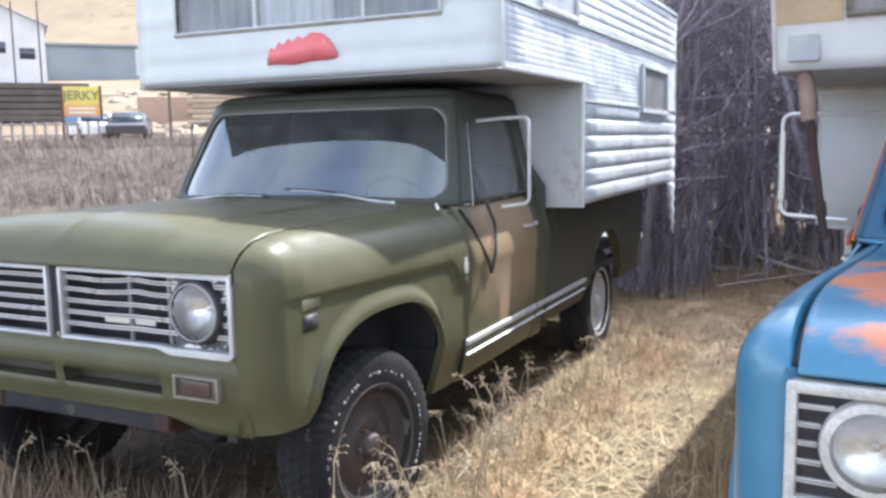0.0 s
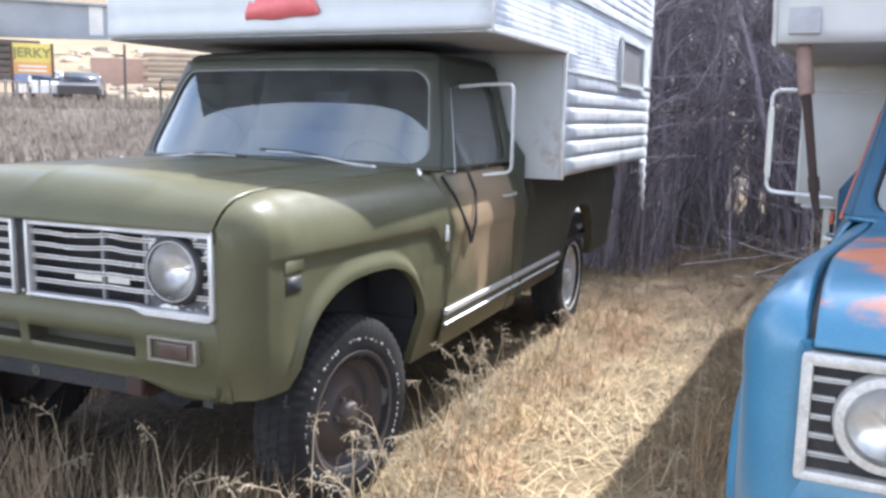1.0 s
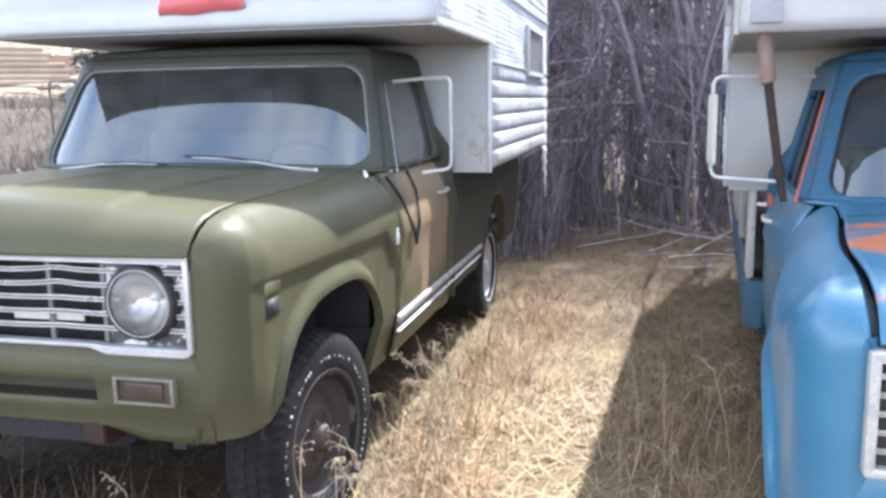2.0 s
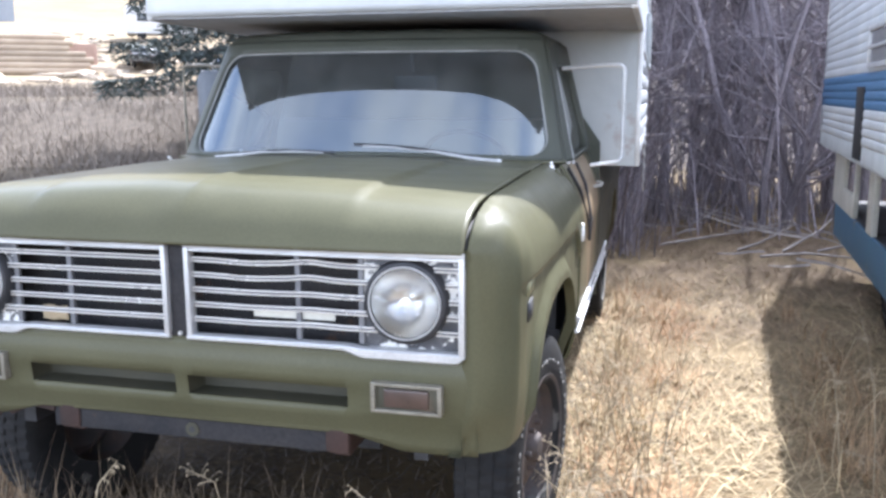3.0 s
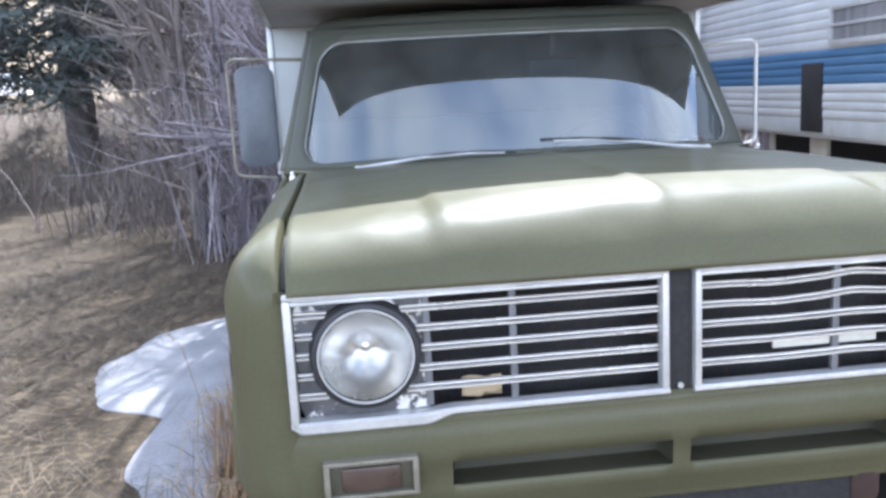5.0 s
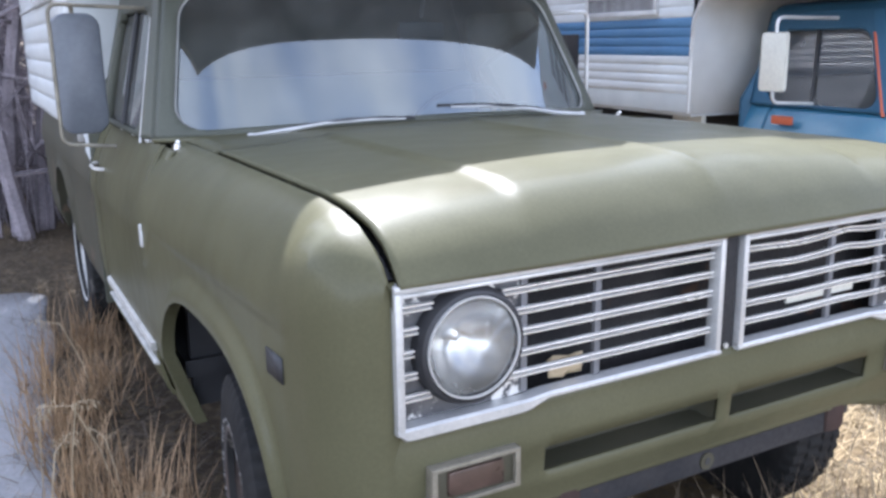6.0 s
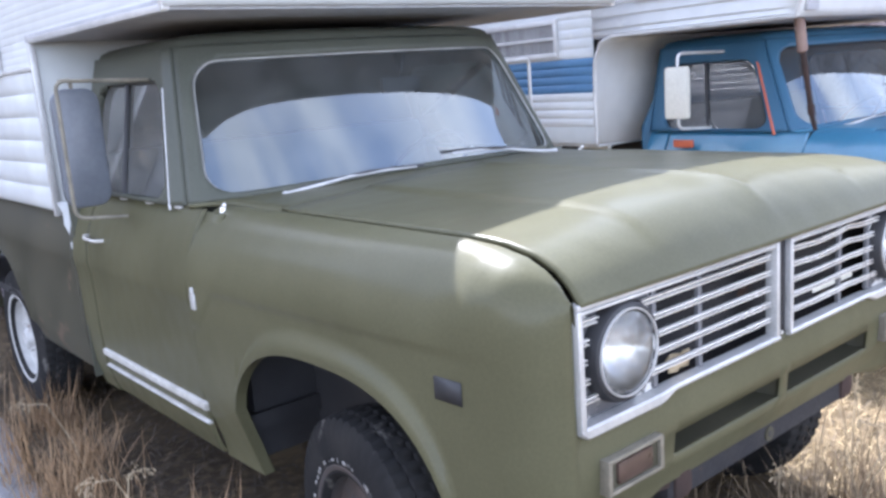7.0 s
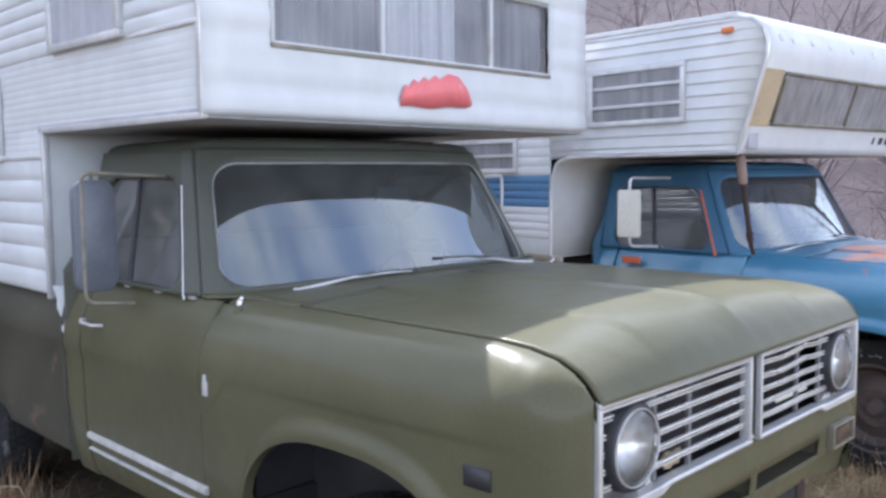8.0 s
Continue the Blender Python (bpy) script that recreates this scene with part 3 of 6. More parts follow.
    bm = bmesh.new()
    grid(bm, [[(x, y + 0.14 * (x / 0.8) ** 2, z) for x in (-0.8, -0.5, -0.2, 0, 0.2, 0.5, 0.8)] for y, z in ((1.38, 1.18), (1.5, 1.2), (1.62, 1.2), (1.66, 1.18), (1.67, 1.02), (1.6, 0.95))])
    part("dashboard", bm, VINYL, truck, solid=0.01)
    bm = bmesh.new()
    box(bm, (-0.78, 1.9, 0.72), (0.78, 2.4, 0.92), 0.05)
    box(bm, (-0.78, 2.3, 0.86), (0.78, 2.45, 1.36), 0.05, Matrix.Rotation(radians(-8), 4, "X"))
    part("bench_seat", bm, VINYL, truck, "dark vinyl bench seat")
    bm = bmesh.new()
    c, ax = Vector((0.38, 1.83, 1.17)), Vector((0, 0.75, 0.62)).normalized()
    a = Vector((1, 0, 0))
    b = ax.cross(a)
    tube(bm, [c + 0.2 * (math.cos(t) * a + math.sin(t) * b) for t in (2 * math.pi * k / 28 for k in range(29))], 0.012, 6, caps=False)
    tube(bm, [c - 0.2 * a, c + 0.2 * a], 0.01, 6)
    tube(bm, [c, c - 0.3 * ax], 0.022, 8)
    part("steering_wheel", bm, BLACK, truck)


def wheel(truck, centre, s, rim_material, radius=0.37, width=0.2, label="", steer=0.0, letters=0.282):
    c = Vector(centre)
    ax = (s, 0, 0)
    bm = bmesh.new()
    h = width / 2
    lathe(bm, [(0.05, h * 0.55), (0.1, h * 0.62), (0.14, h * 0.35), (0.17, h * 0.25), (0.2, h * 0.4), (0.205, h * 0.85), (0.212, h * 0.92), (0.205, -h * 0.9)], c, ax, 36)
    lathe(bm, [(0.001, h * 0.95), (0.035, h * 0.92), (0.048, h * 0.75), (0.05, h * 0.5)], c, ax, 20)
    for k in range(6):
        t = 2 * math.pi * k / 6
        p = c + Vector((s * h * 0.62, 0.075 * math.cos(t), 0.075 * math.sin(t)))
        tube(bm, [p, p + Vector((s * 0.018, 0, 0))], 0.009, 6)
    rim = part("wheel", bm, rim_material, truck, label=label)
    bm = bmesh.new()
    R = radius
    prof = [(0.2, 0.8, 0), (0.215, 0.98, 0), (0.26, 1.06, 0), (R - 0.055, 1.02, 0), (R - 0.03, 0.97, 1), (R - 0.012, 0.86, 1), (R - 0.006, 0.52, 1), (R - 0.004, 0.47, 0), (R - 0.004, 0.43, 2), (R, 0.06, 2), (R, 0.02, 0),
            (R, -0.02, 3), (R - 0.004, -0.43, 3), (R - 0.004, -0.47, 0), (R - 0.006, -0.52, 4), (R - 0.012, -0.86, 4), (R - 0.03, -0.97, 4), (R - 0.055, -1.0, 0), (0.2, -0.9, 0)]
    n, rows = 280, []
    for r, w, lug in prof:
        row = []
        for k in range(n):
            up = 0.006 if lug and (k + 2 * lug) % 5 < 3 else (0.0 if lug else -0.002 if r > R - 0.01 else 0.0)
            t = 2 * math.pi * k / n
            row.append(c + Vector((s * h * w, (r + up) * math.cos(t), (r + up) * math.sin(t))))
        rows.append(row)
    grid(bm, rows, closed=True)
    part("tyre", bm, RUBBER, rim, "worn dusty tyre with block tread")
    bm = bmesh.new()
    lathe(bm, [(0.222, h * 0.99), (0.228, h * 1.03), (0.236, h * 1.035), (0.24, h * 1.0)], c, ax, 48)
    part("rim_edge", bm, RIM if rim_material is not WHITE_RIM else WHITE_RIM, rim)
    if rim_material is not WHITE_RIM:
        # worn raised sidewall lettering, too worn to read: short plain bars
        bm = bmesh.new()
        rng = random.Random(3)
        t = 0.0
        while t < 6.2:
            wide = rng.uniform(0.02, 0.06)
            if rng.random() < 0.7:
                r0, r1 = letters - 0.008 + rng.uniform(0, 0.005), letters + 0.005 + rng.uniform(-0.006, 0.002)
                out = h * 1.045
                grid(bm, [[c + Vector((s * out, r * math.cos(t + wide * f), r * math.sin(t + wide * f))) for r in (r0, (r0 + r1) / 2, r1)] for f in (0, 0.5, 1)])
            t += wide + rng.uniform(0.012, 0.05)
        part("sidewall_lettering", bm, CHIPPED, rim, "worn pale raised sidewall bars", solid=0.002, kind="stuff")
    if steer:
        turn = Matrix.Translation(c) @ Matrix.Rotation(radians(steer), 4, "Z") @ Matrix.Translation(-c)
        for ob in (rim, *rim.children):
            ob.data.transform(turn)
    return rim


def headlight(truck, x, z, y=0.0, ring=None, k=1.0, wide=0.0, deep=1.0):
    c = Vector((x, y, z))
    bm = bmesh.new()
    lathe(bm, [(r * k, d * k) for r, d in [(0.09 - wide, 0.0), (0.092 - wide, 0.014), (0.096 - wide, 0.019), (0.102, 0.016), (0.107, 0.004), (0.109, -0.02)]], c, (0, -1, 0), 40)
    lamp = part("headlight", bm, ring or BLACK, truck, "round sealed-beam headlight in a dark ring" if ring is None else "round headlight in a bright ring")
    if ring is None:
        bm = bmesh.new()
        lathe(bm, [(0.0885, 0.018), (0.09, 0.022), (0.092, 0.022), (0.0935, 0.017)], c, (0, -1, 0), 48)
        part("retaining_ring", bm, BRIGHT, lamp, "thin bright retaining ring")
    bm = bmesh.new()
    lathe(bm, [(r * k, d * k * deep) for r, d in [(0.091, 0.004), (0.078, -0.02), (0.055, -0.045), (0.03, -0.06), (0.012, -0.066), (0.009, -0.05), (0.001, -0.048)]], c, (0, -1, 0), 32)
    part("reflector", bm, REFLECTOR, lamp)
    bm = bmesh.new()
    lathe(bm, [(r * k, d * k) for r, d in [(0.091, 0.008), (0.083, 0.02), (0.07, 0.026), (0.06, 0.031), (0.048, 0.0345), (0.035, 0.037), (0.018, 0.039), (0.001, 0.04)]], c, (0, -1, 0), 96)
    for v in bm.verts:
        v.co.y += 0.0018 * math.cos((v.co.x - x) * 560) * (1 if abs(v.co.z - z) < 0.05 else 0.3)
    face_out(part("lens", bm, LENS, lamp, "fluted glass lens"), (0, -1, 0))
    return lamp


def bar(bm, x0, x1, z, h=0.0125, d=0.010, y=0.004, dent=0.0):
    """A grille bar with two bright ridges and a groove between them."""
    prof = [(d, -h / 2), (0.001, -h / 2), (0, -h / 2 + 0.001), (0, -h / 2 + 0.0028), (0.008, -h / 2 + 0.0034), (0.008, h / 2 - 0.0034), (0, h / 2 - 0.0028), (0, h / 2 - 0.001), (0.001, h / 2), (d, h / 2)]
    n = max(2, int(abs(x1 - x0) / 0.02))
    rows = []
    for k in range(n + 1):
        x = x0 + (x1 - x0) * k / n
        sag = dent * (0.005 * math.exp(-((x - 0.37) / 0.05) ** 2) - 0.003 * math.exp(-((x - 0.2) / 0.07) ** 2))
        rows.append([(x, y + a, z + b + sag) for a, b in prof])
    grid(bm, rows)


def groove(ob, y):
    """Darkens the floor of a bar's groove to a dark grey."""
    ob.data.materials.append(GROOVE)
    for p in ob.data.polygons:
        if p.center.y > y + 0.0065:
            p.material_index = 1
    return ob


def green_grille(truck):
    for s in (1, -1):
        bm = bmesh.new()
        a, b = sorted((s * 0.026, s * 0.775))
        box(bm, (a, -0.012, 1.094), (b, 0.02, 1.106), 0.004)
        box(bm, (a, -0.009, 1.0835), (b, 0.02, 1.0905), 0.003)
        box(bm, (a, -0.003, 1.089), (b, 0.021, 1.096))
        strip = []
        for x in (0.026, 0.2, 0.4, 0.46, 0.475, 0.49, 0.505, 0.52, 0.6, 0.7, 0.745, 0.76, 0.77, 0.7755):
            dip = ease(0.455, 0.52, x)
            lo, hi = 0.846 - 0.017 * dip + 0.014 * ease(0.75, 0.7755, x) ** 2, 0.859 - 0.005 * dip
            strip.append([(s * x, 0.022, lo), (s * x, -0.009, lo), (s * x, -0.013, lo + 0.004), (s * x, -0.013, hi - 0.004), (s * x, -0.009, hi), (s * x, 0.022, hi)])
        vs = grid(bm, strip, closed=True)
        bm.faces.new(vs[0]), bm.faces.new(vs[-1])
        c, d = sorted((s * 0.759, s * 0.776))
        box(bm, (c, -0.013, 0.84), (d, 0.022, 1.095), 0.007)
        c, d = sorted((s * 0.026, s * 0.041))
        box(bm, (c, -0.012, 0.85), (d, 0.022, 1.095), 0.006)
        frame_part = part("grille_frame", bm, BRIGHT, truck, "dull bright grille surround")
        for z in (1.06, 1.02, 0.98, 0.94, 0.90):
            bm = bmesh.new()
            near = math.sqrt(max(0.0, 0.108 ** 2 - (z - 0.977) ** 2))
            c, d = sorted((s * 0.042, s * (0.625 - near)))
            bar(bm, c, d, z, dent=(1.3 if z > 1 else 0.4) if s > 0 else 0.0)
            c, d = sorted((s * (0.625 + near), s * 0.757))
            bar(bm, c, d, z)
            groove(part("grille_bar", bm, CHROME, frame_part), 0.004)
        for x in (0.335, 0.505):
            bm = bmesh.new()
            box(bm, (s * x - 0.007, 0.012, 0.86), (s * x + 0.007, 0.024, 1.086), 0.002)
            part("grille_upright", bm, GROOVE, frame_part)
        bm = bmesh.new()
        ring_in, ring_out = [], []
        for k in range(48):
            t = 2 * math.pi * k / 48
            u, v = math.cos(t), math.sin(t)
            far = min((0.132 if u > 0 else 0.12) / max(abs(u), 1e-6), (0.109 if v > 0 else 0.122) / max(abs(v), 1e-6))
            ring_in.append((s * (0.625 + 0.1 * u), 0.02, 0.977 + 0.1 * v))
            ring_out.append((s * (0.625 + max(far, 0.104) * u), 0.02, 0.977 + max(far, 0.104) * v))
        grid(bm, [ring_in, ring_out], closed=True)
        part("lamp_panel", bm, PEELED, frame_part, "peeled lamp panel")
        headlight(truck, s * 0.625, 0.977, 0.004)
        # parking lamp with bright bezel and dusty lens
        bm = bmesh.new()
        c, d = sorted((s * 0.538, s * 0.722))
        for lo, hi in (((c, -0.03, 0.697), (d, 0.0, 0.706)), ((c, -0.03, 0.766), (d, 0.0, 0.775)), ((c, -0.03, 0.7), (c + 0.012, 0.0, 0.772)), ((d - 0.012, -0.03, 0.7), (d, 0.0, 0.772))):
            box(bm, lo, hi, 0.003)
        lamp = part("parking_lamp", bm, TARNISHED, truck, "rectangular parking lamp with tarnished bezel")
        bm = bmesh.new()
        box(bm, (c + 0.008, -0.02, 0.702), (d - 0.008, 0.0, 0.77), 0.004)
        part("lamp_tray", bm, DARK_OLIVE, lamp)
        bm = bmesh.new()
        box(bm, (c + 0.034, -0.027, 0.712), (d - 0.034, 0.0, 0.76), 0.006)
        part("lens", bm, SMOKE_LENS, lamp, "dusty brown lens")
    bm = bmesh.new()
    box(bm, (-0.024, 0.004, 0.85), (0.024, 0.02, 1.1), 0.002)
    part("grille_divider", bm, DARK, truck)
    bm = bmesh.new()
    tube(bm, [(0.0, 0.004, 0.859), (0.0, -0.002, 0.859)], 0.006, 8)
    part("screw", bm, DULL_BEZEL, truck)
    bm = bmesh.new()
    box(bm, (-0.76, 0.1, 0.62), (0.76, 0.12, 1.1))
    part("radiator", bm, DARK, truck)
    bm = bmesh.new()
    box(bm, (0.205, 0.022, 0.912), (0.43, 0.028, 0.931), 0.002)
    part("badge_strip", bm, CREAM, truck, "pale strip behind the grille bars")
    bm = bmesh.new()
    tag_rng = random.Random(8)
    grid(bm, [[(-0.44 + 0.016 * i, 0.024 + tag_rng.uniform(0, 0.012), 0.866 + 0.01 * j + tag_rng.uniform(-0.003, 0.003)) for i in range(6)] for j in range(5)])
    part("tag", bm, TAN, truck, "crumpled tan scrap caught behind the grille", solid=0.002)


def valance(paint, truck):
    xs = [-0.80, -0.77, -0.7, -0.6, -0.47, -0.455, -0.3, -0.15, -0.035, -0.018, 0.018, 0.035, 0.15, 0.3, 0.455, 0.47, 0.6, 0.7, 0.77, 0.80]
    zs = [0.575, 0.6, 0.63, 0.66, 0.693, 0.748, 0.775, 0.81, 0.83, 0.85]

    def hole(i, j):
        x, z = (xs[j] + xs[j + 1]) / 2, (zs[i] + zs[i + 1]) / 2
        return 0.018 < abs(x) < 0.47 and 0.693 < z < 0.748
    bm = bmesh.new()
    rows = []
    for z in zs:
        rows.append([(x, 0.008 - 0.012 * ease(0.83, 0.79, z) + 0.035 * ease(0.72, 0.6, z) + 0.03 * ease(0.7, 0.8, abs(x)) * 0.3, z + 0.035 * ease(0.62, 0.575, z) * (1 - ease(0.5, 0.62, abs(x)))) for x in xs])
    grid(bm, rows, skip=hole)
    part("front_panel", bm, paint, truck, solid=0.01, label="olive lower front panel with two slots")
    for s in (1, -1):
        bm = bmesh.new()
        a, b = sorted((s * 0.018, s * 0.47))
        loops = [[(p, y, 0.693 + d * 0.4), (q, y, 0.693 + d * 0.4), (q, y, 0.748 - d), (p, y, 0.748 - d)] for y, d, p, q in ((0.0, 0.0, a, b), (0.012, 0.0, a, b), (0.056, 0.003, a + 0.004, b - 0.004), (0.066, 0.01, a + 0.012, b - 0.012))]
        vs = grid(bm, loops, closed=True)
        bm.faces.new(vs[-1])
        # slot lined in darker olive than the panel, its inner shade put in colour
        part("air_slot", bm, DARK_OLIVE if paint is OLIVE else paint, truck)
    # bare bumper bar and its brackets
    bm = bmesh.new()
    box(bm, (-0.44, 0.035, 0.548), (0.44, 0.085, 0.632), 0.008)
    beam = part("bumper_bar", bm, DARK, truck, "bare dark steel bumper beam")
    bm = bmesh.new()
    lathe(bm, [(0.009, 0.0), (0.02, 0.0), (0.02, 0.006), (0.009, 0.006)], (0, 0.037, 0.577), (0, -1, 0), 14)
    part("bolt_ring", bm, DARK_OLIVE, beam)
    bm = bmesh.new()
    tube(bm, [(0, 0.03, 0.577), (0, 0.038, 0.577)], 0.009, 10)
    part("bolt_hole", bm, BLACK, beam)
    for x in (-0.43, 0.38):
        bm = bmesh.new()
        box(bm, (x + 0.008, 0.024, 0.545), (x + 0.08, 0.06, 0.632), 0.022)
        box(bm, (x + 0.02, 0.06, 0.53), (x + 0.07, 0.4, 0.6), 0.01)
        part("bumper_bracket", bm, DARK_RUST, beam)


def broken_bracket(truck):
    """Bent and torn mounting plates left at one end of the bumper beam."""
    bm = bmesh.new()
    box(bm, (-0.56, 0.03, 0.6), (-0.43, 0.05, 0.668), 0.006, Matrix.Rotation(radians(9), 4, "Y"))
    box(bm, (-0.62, 0.05, 0.575), (-0.53, 0.062, 0.64), 0.005, Matrix.Rotation(radians(-24), 4, "Y"))
    box(bm, (-0.5, 0.04, 0.655), (-0.4, 0.2, 0.668), 0.003, Matrix.Rotation(radians(6), 4, "X"))
    tube(bm, [(-0.6, 0.05, 0.62), (-0.64, 0.07, 0.58), (-0.66, 0.05, 0.53)], [0.008, 0.007, 0.005], 6)
    part("broken_bracket", bm, DARK_RUST, truck, "bent torn bumper bracket")


def chassis(truck, length):
    bm = bmesh.new()
    for s in (1, -1):
        box(bm, (s * 0.42 - 0.035, 0.3, 0.45), (s * 0.42 + 0.035, length, 0.57), 0.006)
    for y in (0.68, 3.75):
        tube(bm, [(-0.8, y, 0.38), (0.8, y, 0.38)], 0.045, 10)
        lathe(bm, [(0.001, -0.12), (0.1, -0.08), (0.13, 0), (0.1, 0.08), (0.001, 0.12)], (0.1, y, 0.38), (0, 1, 0), 16)
    box(bm, (-0.3, 0.25, 0.5), (0.3, 1.1, 0.95), 0.03)
    part("chassis", bm, DARK, truck)
    for s in (1, -1):
        for x0, x1, y0, y1, z0, z1 in ((0.6, 0.64, 0.15, 1.3, 0.5, 1.16), (0.62, 0.86, 1.22, 1.25, 0.45, 1.16), (0.62, 0.84, 0.12, 0.15, 0.62, 1.1), (0.6, 0.86, 0.13, 1.24, 1.1, 1.13), (0.56, 0.6, 2.6, length - 0.1, 0.5, 1.1)):
            bm = bmesh.new()
            a, b = sorted((s * x0, s * x1))
            box(bm, (a, y0, z0), (b, y1, z1))
            part("well_panel", bm, BLACK, truck)
    bm = bmesh.new()
    box(bm, (-0.9, 2.55, 0.6), (0.9, length - 0.05, 0.64))
    part("bed_floor", bm, BLACK, truck)
    bm = bmesh.new()
    box(bm, (-0.6, 1.1, 0.5), (0.6, 1.14, 1.1))
    part("firewall", bm, BLACK, truck)


def wipers(truck):
    for x0, pts in ((-0.6, ((-0.60, 1.345, 1.222), (-0.5, 1.33, 1.234), (-0.37, 1.315, 1.25), (-0.22, 1.30, 1.254), (-0.1, 1.30, 1.25))),
                    (0.6, ((0.62, 1.30, 1.226), (0.5, 1.30, 1.238), (0.36, 1.295, 1.262), (0.2, 1.295, 1.276), (0.07, 1.30, 1.28)))):
        bm = bmesh.new()
        tube(bm, pts, [0.008, 0.007, 0.005, 0.004, 0.003], 6)
        tube(bm, [(x0, 1.36, 1.212), pts[0]], 0.012, 8)
        arm = part("wiper", bm, BRIGHT, truck, "bright wiper arm with dark blade")
        bm = bmesh.new()
        p, q = Vector(pts[1]), Vector(pts[-1])
        d = Vector((0, 0.012, 0.004))
        tube(bm, [p.lerp(q, f) + d - Vector((0, 0.018 * math.sin(math.pi * f), -0.012 * math.sin(math.pi * f))) for f in (-0.1, 0.2, 0.5, 0.8, 1.1)], 0.006, 5)
        part("blade", bm, BLACK, arm)


def bed_side(paint, truck, s, y1):
    side_panel("bed_side", paint, truck, s, 2.53, y1, low=0.46, arch=(3.75, 0.47), top=1.15)


def rocker_trim(truck, s):
    for y0, y1 in ((1.40, 2.31), (2.34, 3.27))[:2 if s > 0 else 1]:
        bm = bmesh.new()
        for z0, z1 in ((0.579, 0.608), (0.533, 0.544)):
            rows = []
            for k in range(13):
                y = y0 + (y1 - y0) * k / 12
                x = 0.927 if z0 > 0.55 else 0.922
                rows.append([(s * (x - 0.004), y, z0), (s * (x + 0.01), y, z0 + 0.003), (s * (x + 0.013), y, (z0 + z1) / 2), (s * (x + 0.01), y, z1 - 0.003), (s * (x - 0.002), y, z1)])
            vs = grid(bm, rows)
            bm.faces.new(vs[0]), bm.faces.new(vs[-1])
        part("rocker_moulding", bm, BRIGHT if s > 0 else DULL_BEZEL, truck, "double bright side moulding" if s > 0 else "double dull side moulding")


def green_truck():
    truck = thing("pickup_truck", "faded olive pickup truck with bright grille and no front bumper", "pickup truck")
    hood(OLIVE, truck, BLACK)
    for s in (1, -1):
        fender(OLIVE, truck, s)
        side_panel("door", OLIVE_DOOR if s > 0 else OLIVE, truck, s, 1.415, 2.325, low=0.42, label="olive door worn through to brown primer" if s > 0 else "")
        side_panel("cab_corner", OLIVE, truck, s, 2.335, 2.5)
        bed_side(DARK_OLIVE, truck, s, 4.85)
        rocker_trim(truck, s)
        # painted body corner behind the seam of wing, cowl and door
        bm = bmesh.new()
        grid(bm, [[(s * (x - 0.013), y, z - 0.008) for x, z in SIDE[:11]] for y in (1.3, 1.36, 1.41, 1.46)])
        part("cowl_corner", bm, OLIVE, truck, solid=0.004)
        # side marker and emblem
        for name, y0, y1, z0, z1, out, mt, text in (("side_marker", 0.19, 0.27, 0.895, 0.945, 0.0015, BLACK, "dark empty side marker"), ("pale_patch", 0.185, 0.285, 0.962, 1.0, 0.001, PALE_OLIVE, "pale patch where a badge was")):
            if name == "pale_patch" and s < 0:
                continue
            bm = bmesh.new()
            grid(bm, [[(s * (along(WIDTH, y) - (0.014 if s > 0 else 0.005) * ease(0.04, 0.3, y) * (1 if z < 0.985 else 0.9) + out), y, z) for y in (y0, (y0 + y1) / 2, y1)] for z in (z0, (z0 + z1) / 2, z1)])
            part(name, bm, mt, truck, text, solid=0.004)
        bm = bmesh.new()
        box(bm, (s * 0.938 - 0.008, 1.362, 0.915), (s * 0.938 + 0.012, 1.388, 0.965), 0.006)
        box(bm, (s * 0.938 - 0.008, 1.37, 0.955), (s * 0.938 + 0.01, 1.384, 0.985), 0.005)
        part("fender_emblem", bm, BRIGHT, truck, "small bright fender emblem")
        # push-button door handle
        bm = bmesh.new()
        tube(bm, bent([(s * 0.925, 2.15, 1.05), (s * 0.958, 2.17, 1.052), (s * 0.958, 2.28, 1.055), (s * 0.93, 2.3, 1.055)], 0.02), 0.0065, 8)
        tube(bm, [(s * 0.93, 2.305, 1.053), (s * 0.948, 2.305, 1.053)], 0.011, 10)
        part("door_handle", bm, DULL_BEZEL, truck, "chrome door handle")
        bm = bmesh.new()
        tube(bm, [(s * 0.82, 1.35, 1.18), (s * 0.82, 1.35, 1.213)], [0.013, 0.009], 8)
        tube(bm, [(s * 0.82, 1.35, 1.212), (s * 0.82, 1.335, 1.222)], 0.006, 6)
        part("washer_nozzle", bm, CHROME, truck)
        for k in (0, 1, 2):
            bm = bmesh.new()
            box(bm, (s * 0.85, 1.56 + 0.24 * k, 1.2), (s * 0.868, 1.6 + 0.24 * k, 1.21), 0.002)
            part("window_clip", bm, BRIGHT, truck)
    bm = bmesh.new()
    for pts in (((0.872, 1.47, 1.19), (0.916, 1.52, 1.1), (0.949, 1.62, 0.94), (0.947, 1.655, 0.875)), ((0.872, 1.79, 1.19), (0.916, 1.78, 1.1), (0.949, 1.71, 0.96), (0.947, 1.66, 0.875))):
        tube(bm, pts, 0.007, 5)
    part("hanging_strap", bm, BLACK, truck, "thin dark strap hanging down the door")
    green_grille(truck)
    valance(OLIVE, truck)
    broken_bracket(truck)
    cab(SHADED_OLIVE_CAB, truck, False)
    wipers(truck)
    chassis(truck, 4.85)
    # empty mirror loop on one door, a tall mirror on the other
    bm = bmesh.new()
    tube(bm, bent([(0.93, 1.84, 1.6), (1.065, 1.86, 1.605), (1.065, 1.86, 1.192), (0.93, 1.84, 1.175)], 0.035), 0.0085, 8)
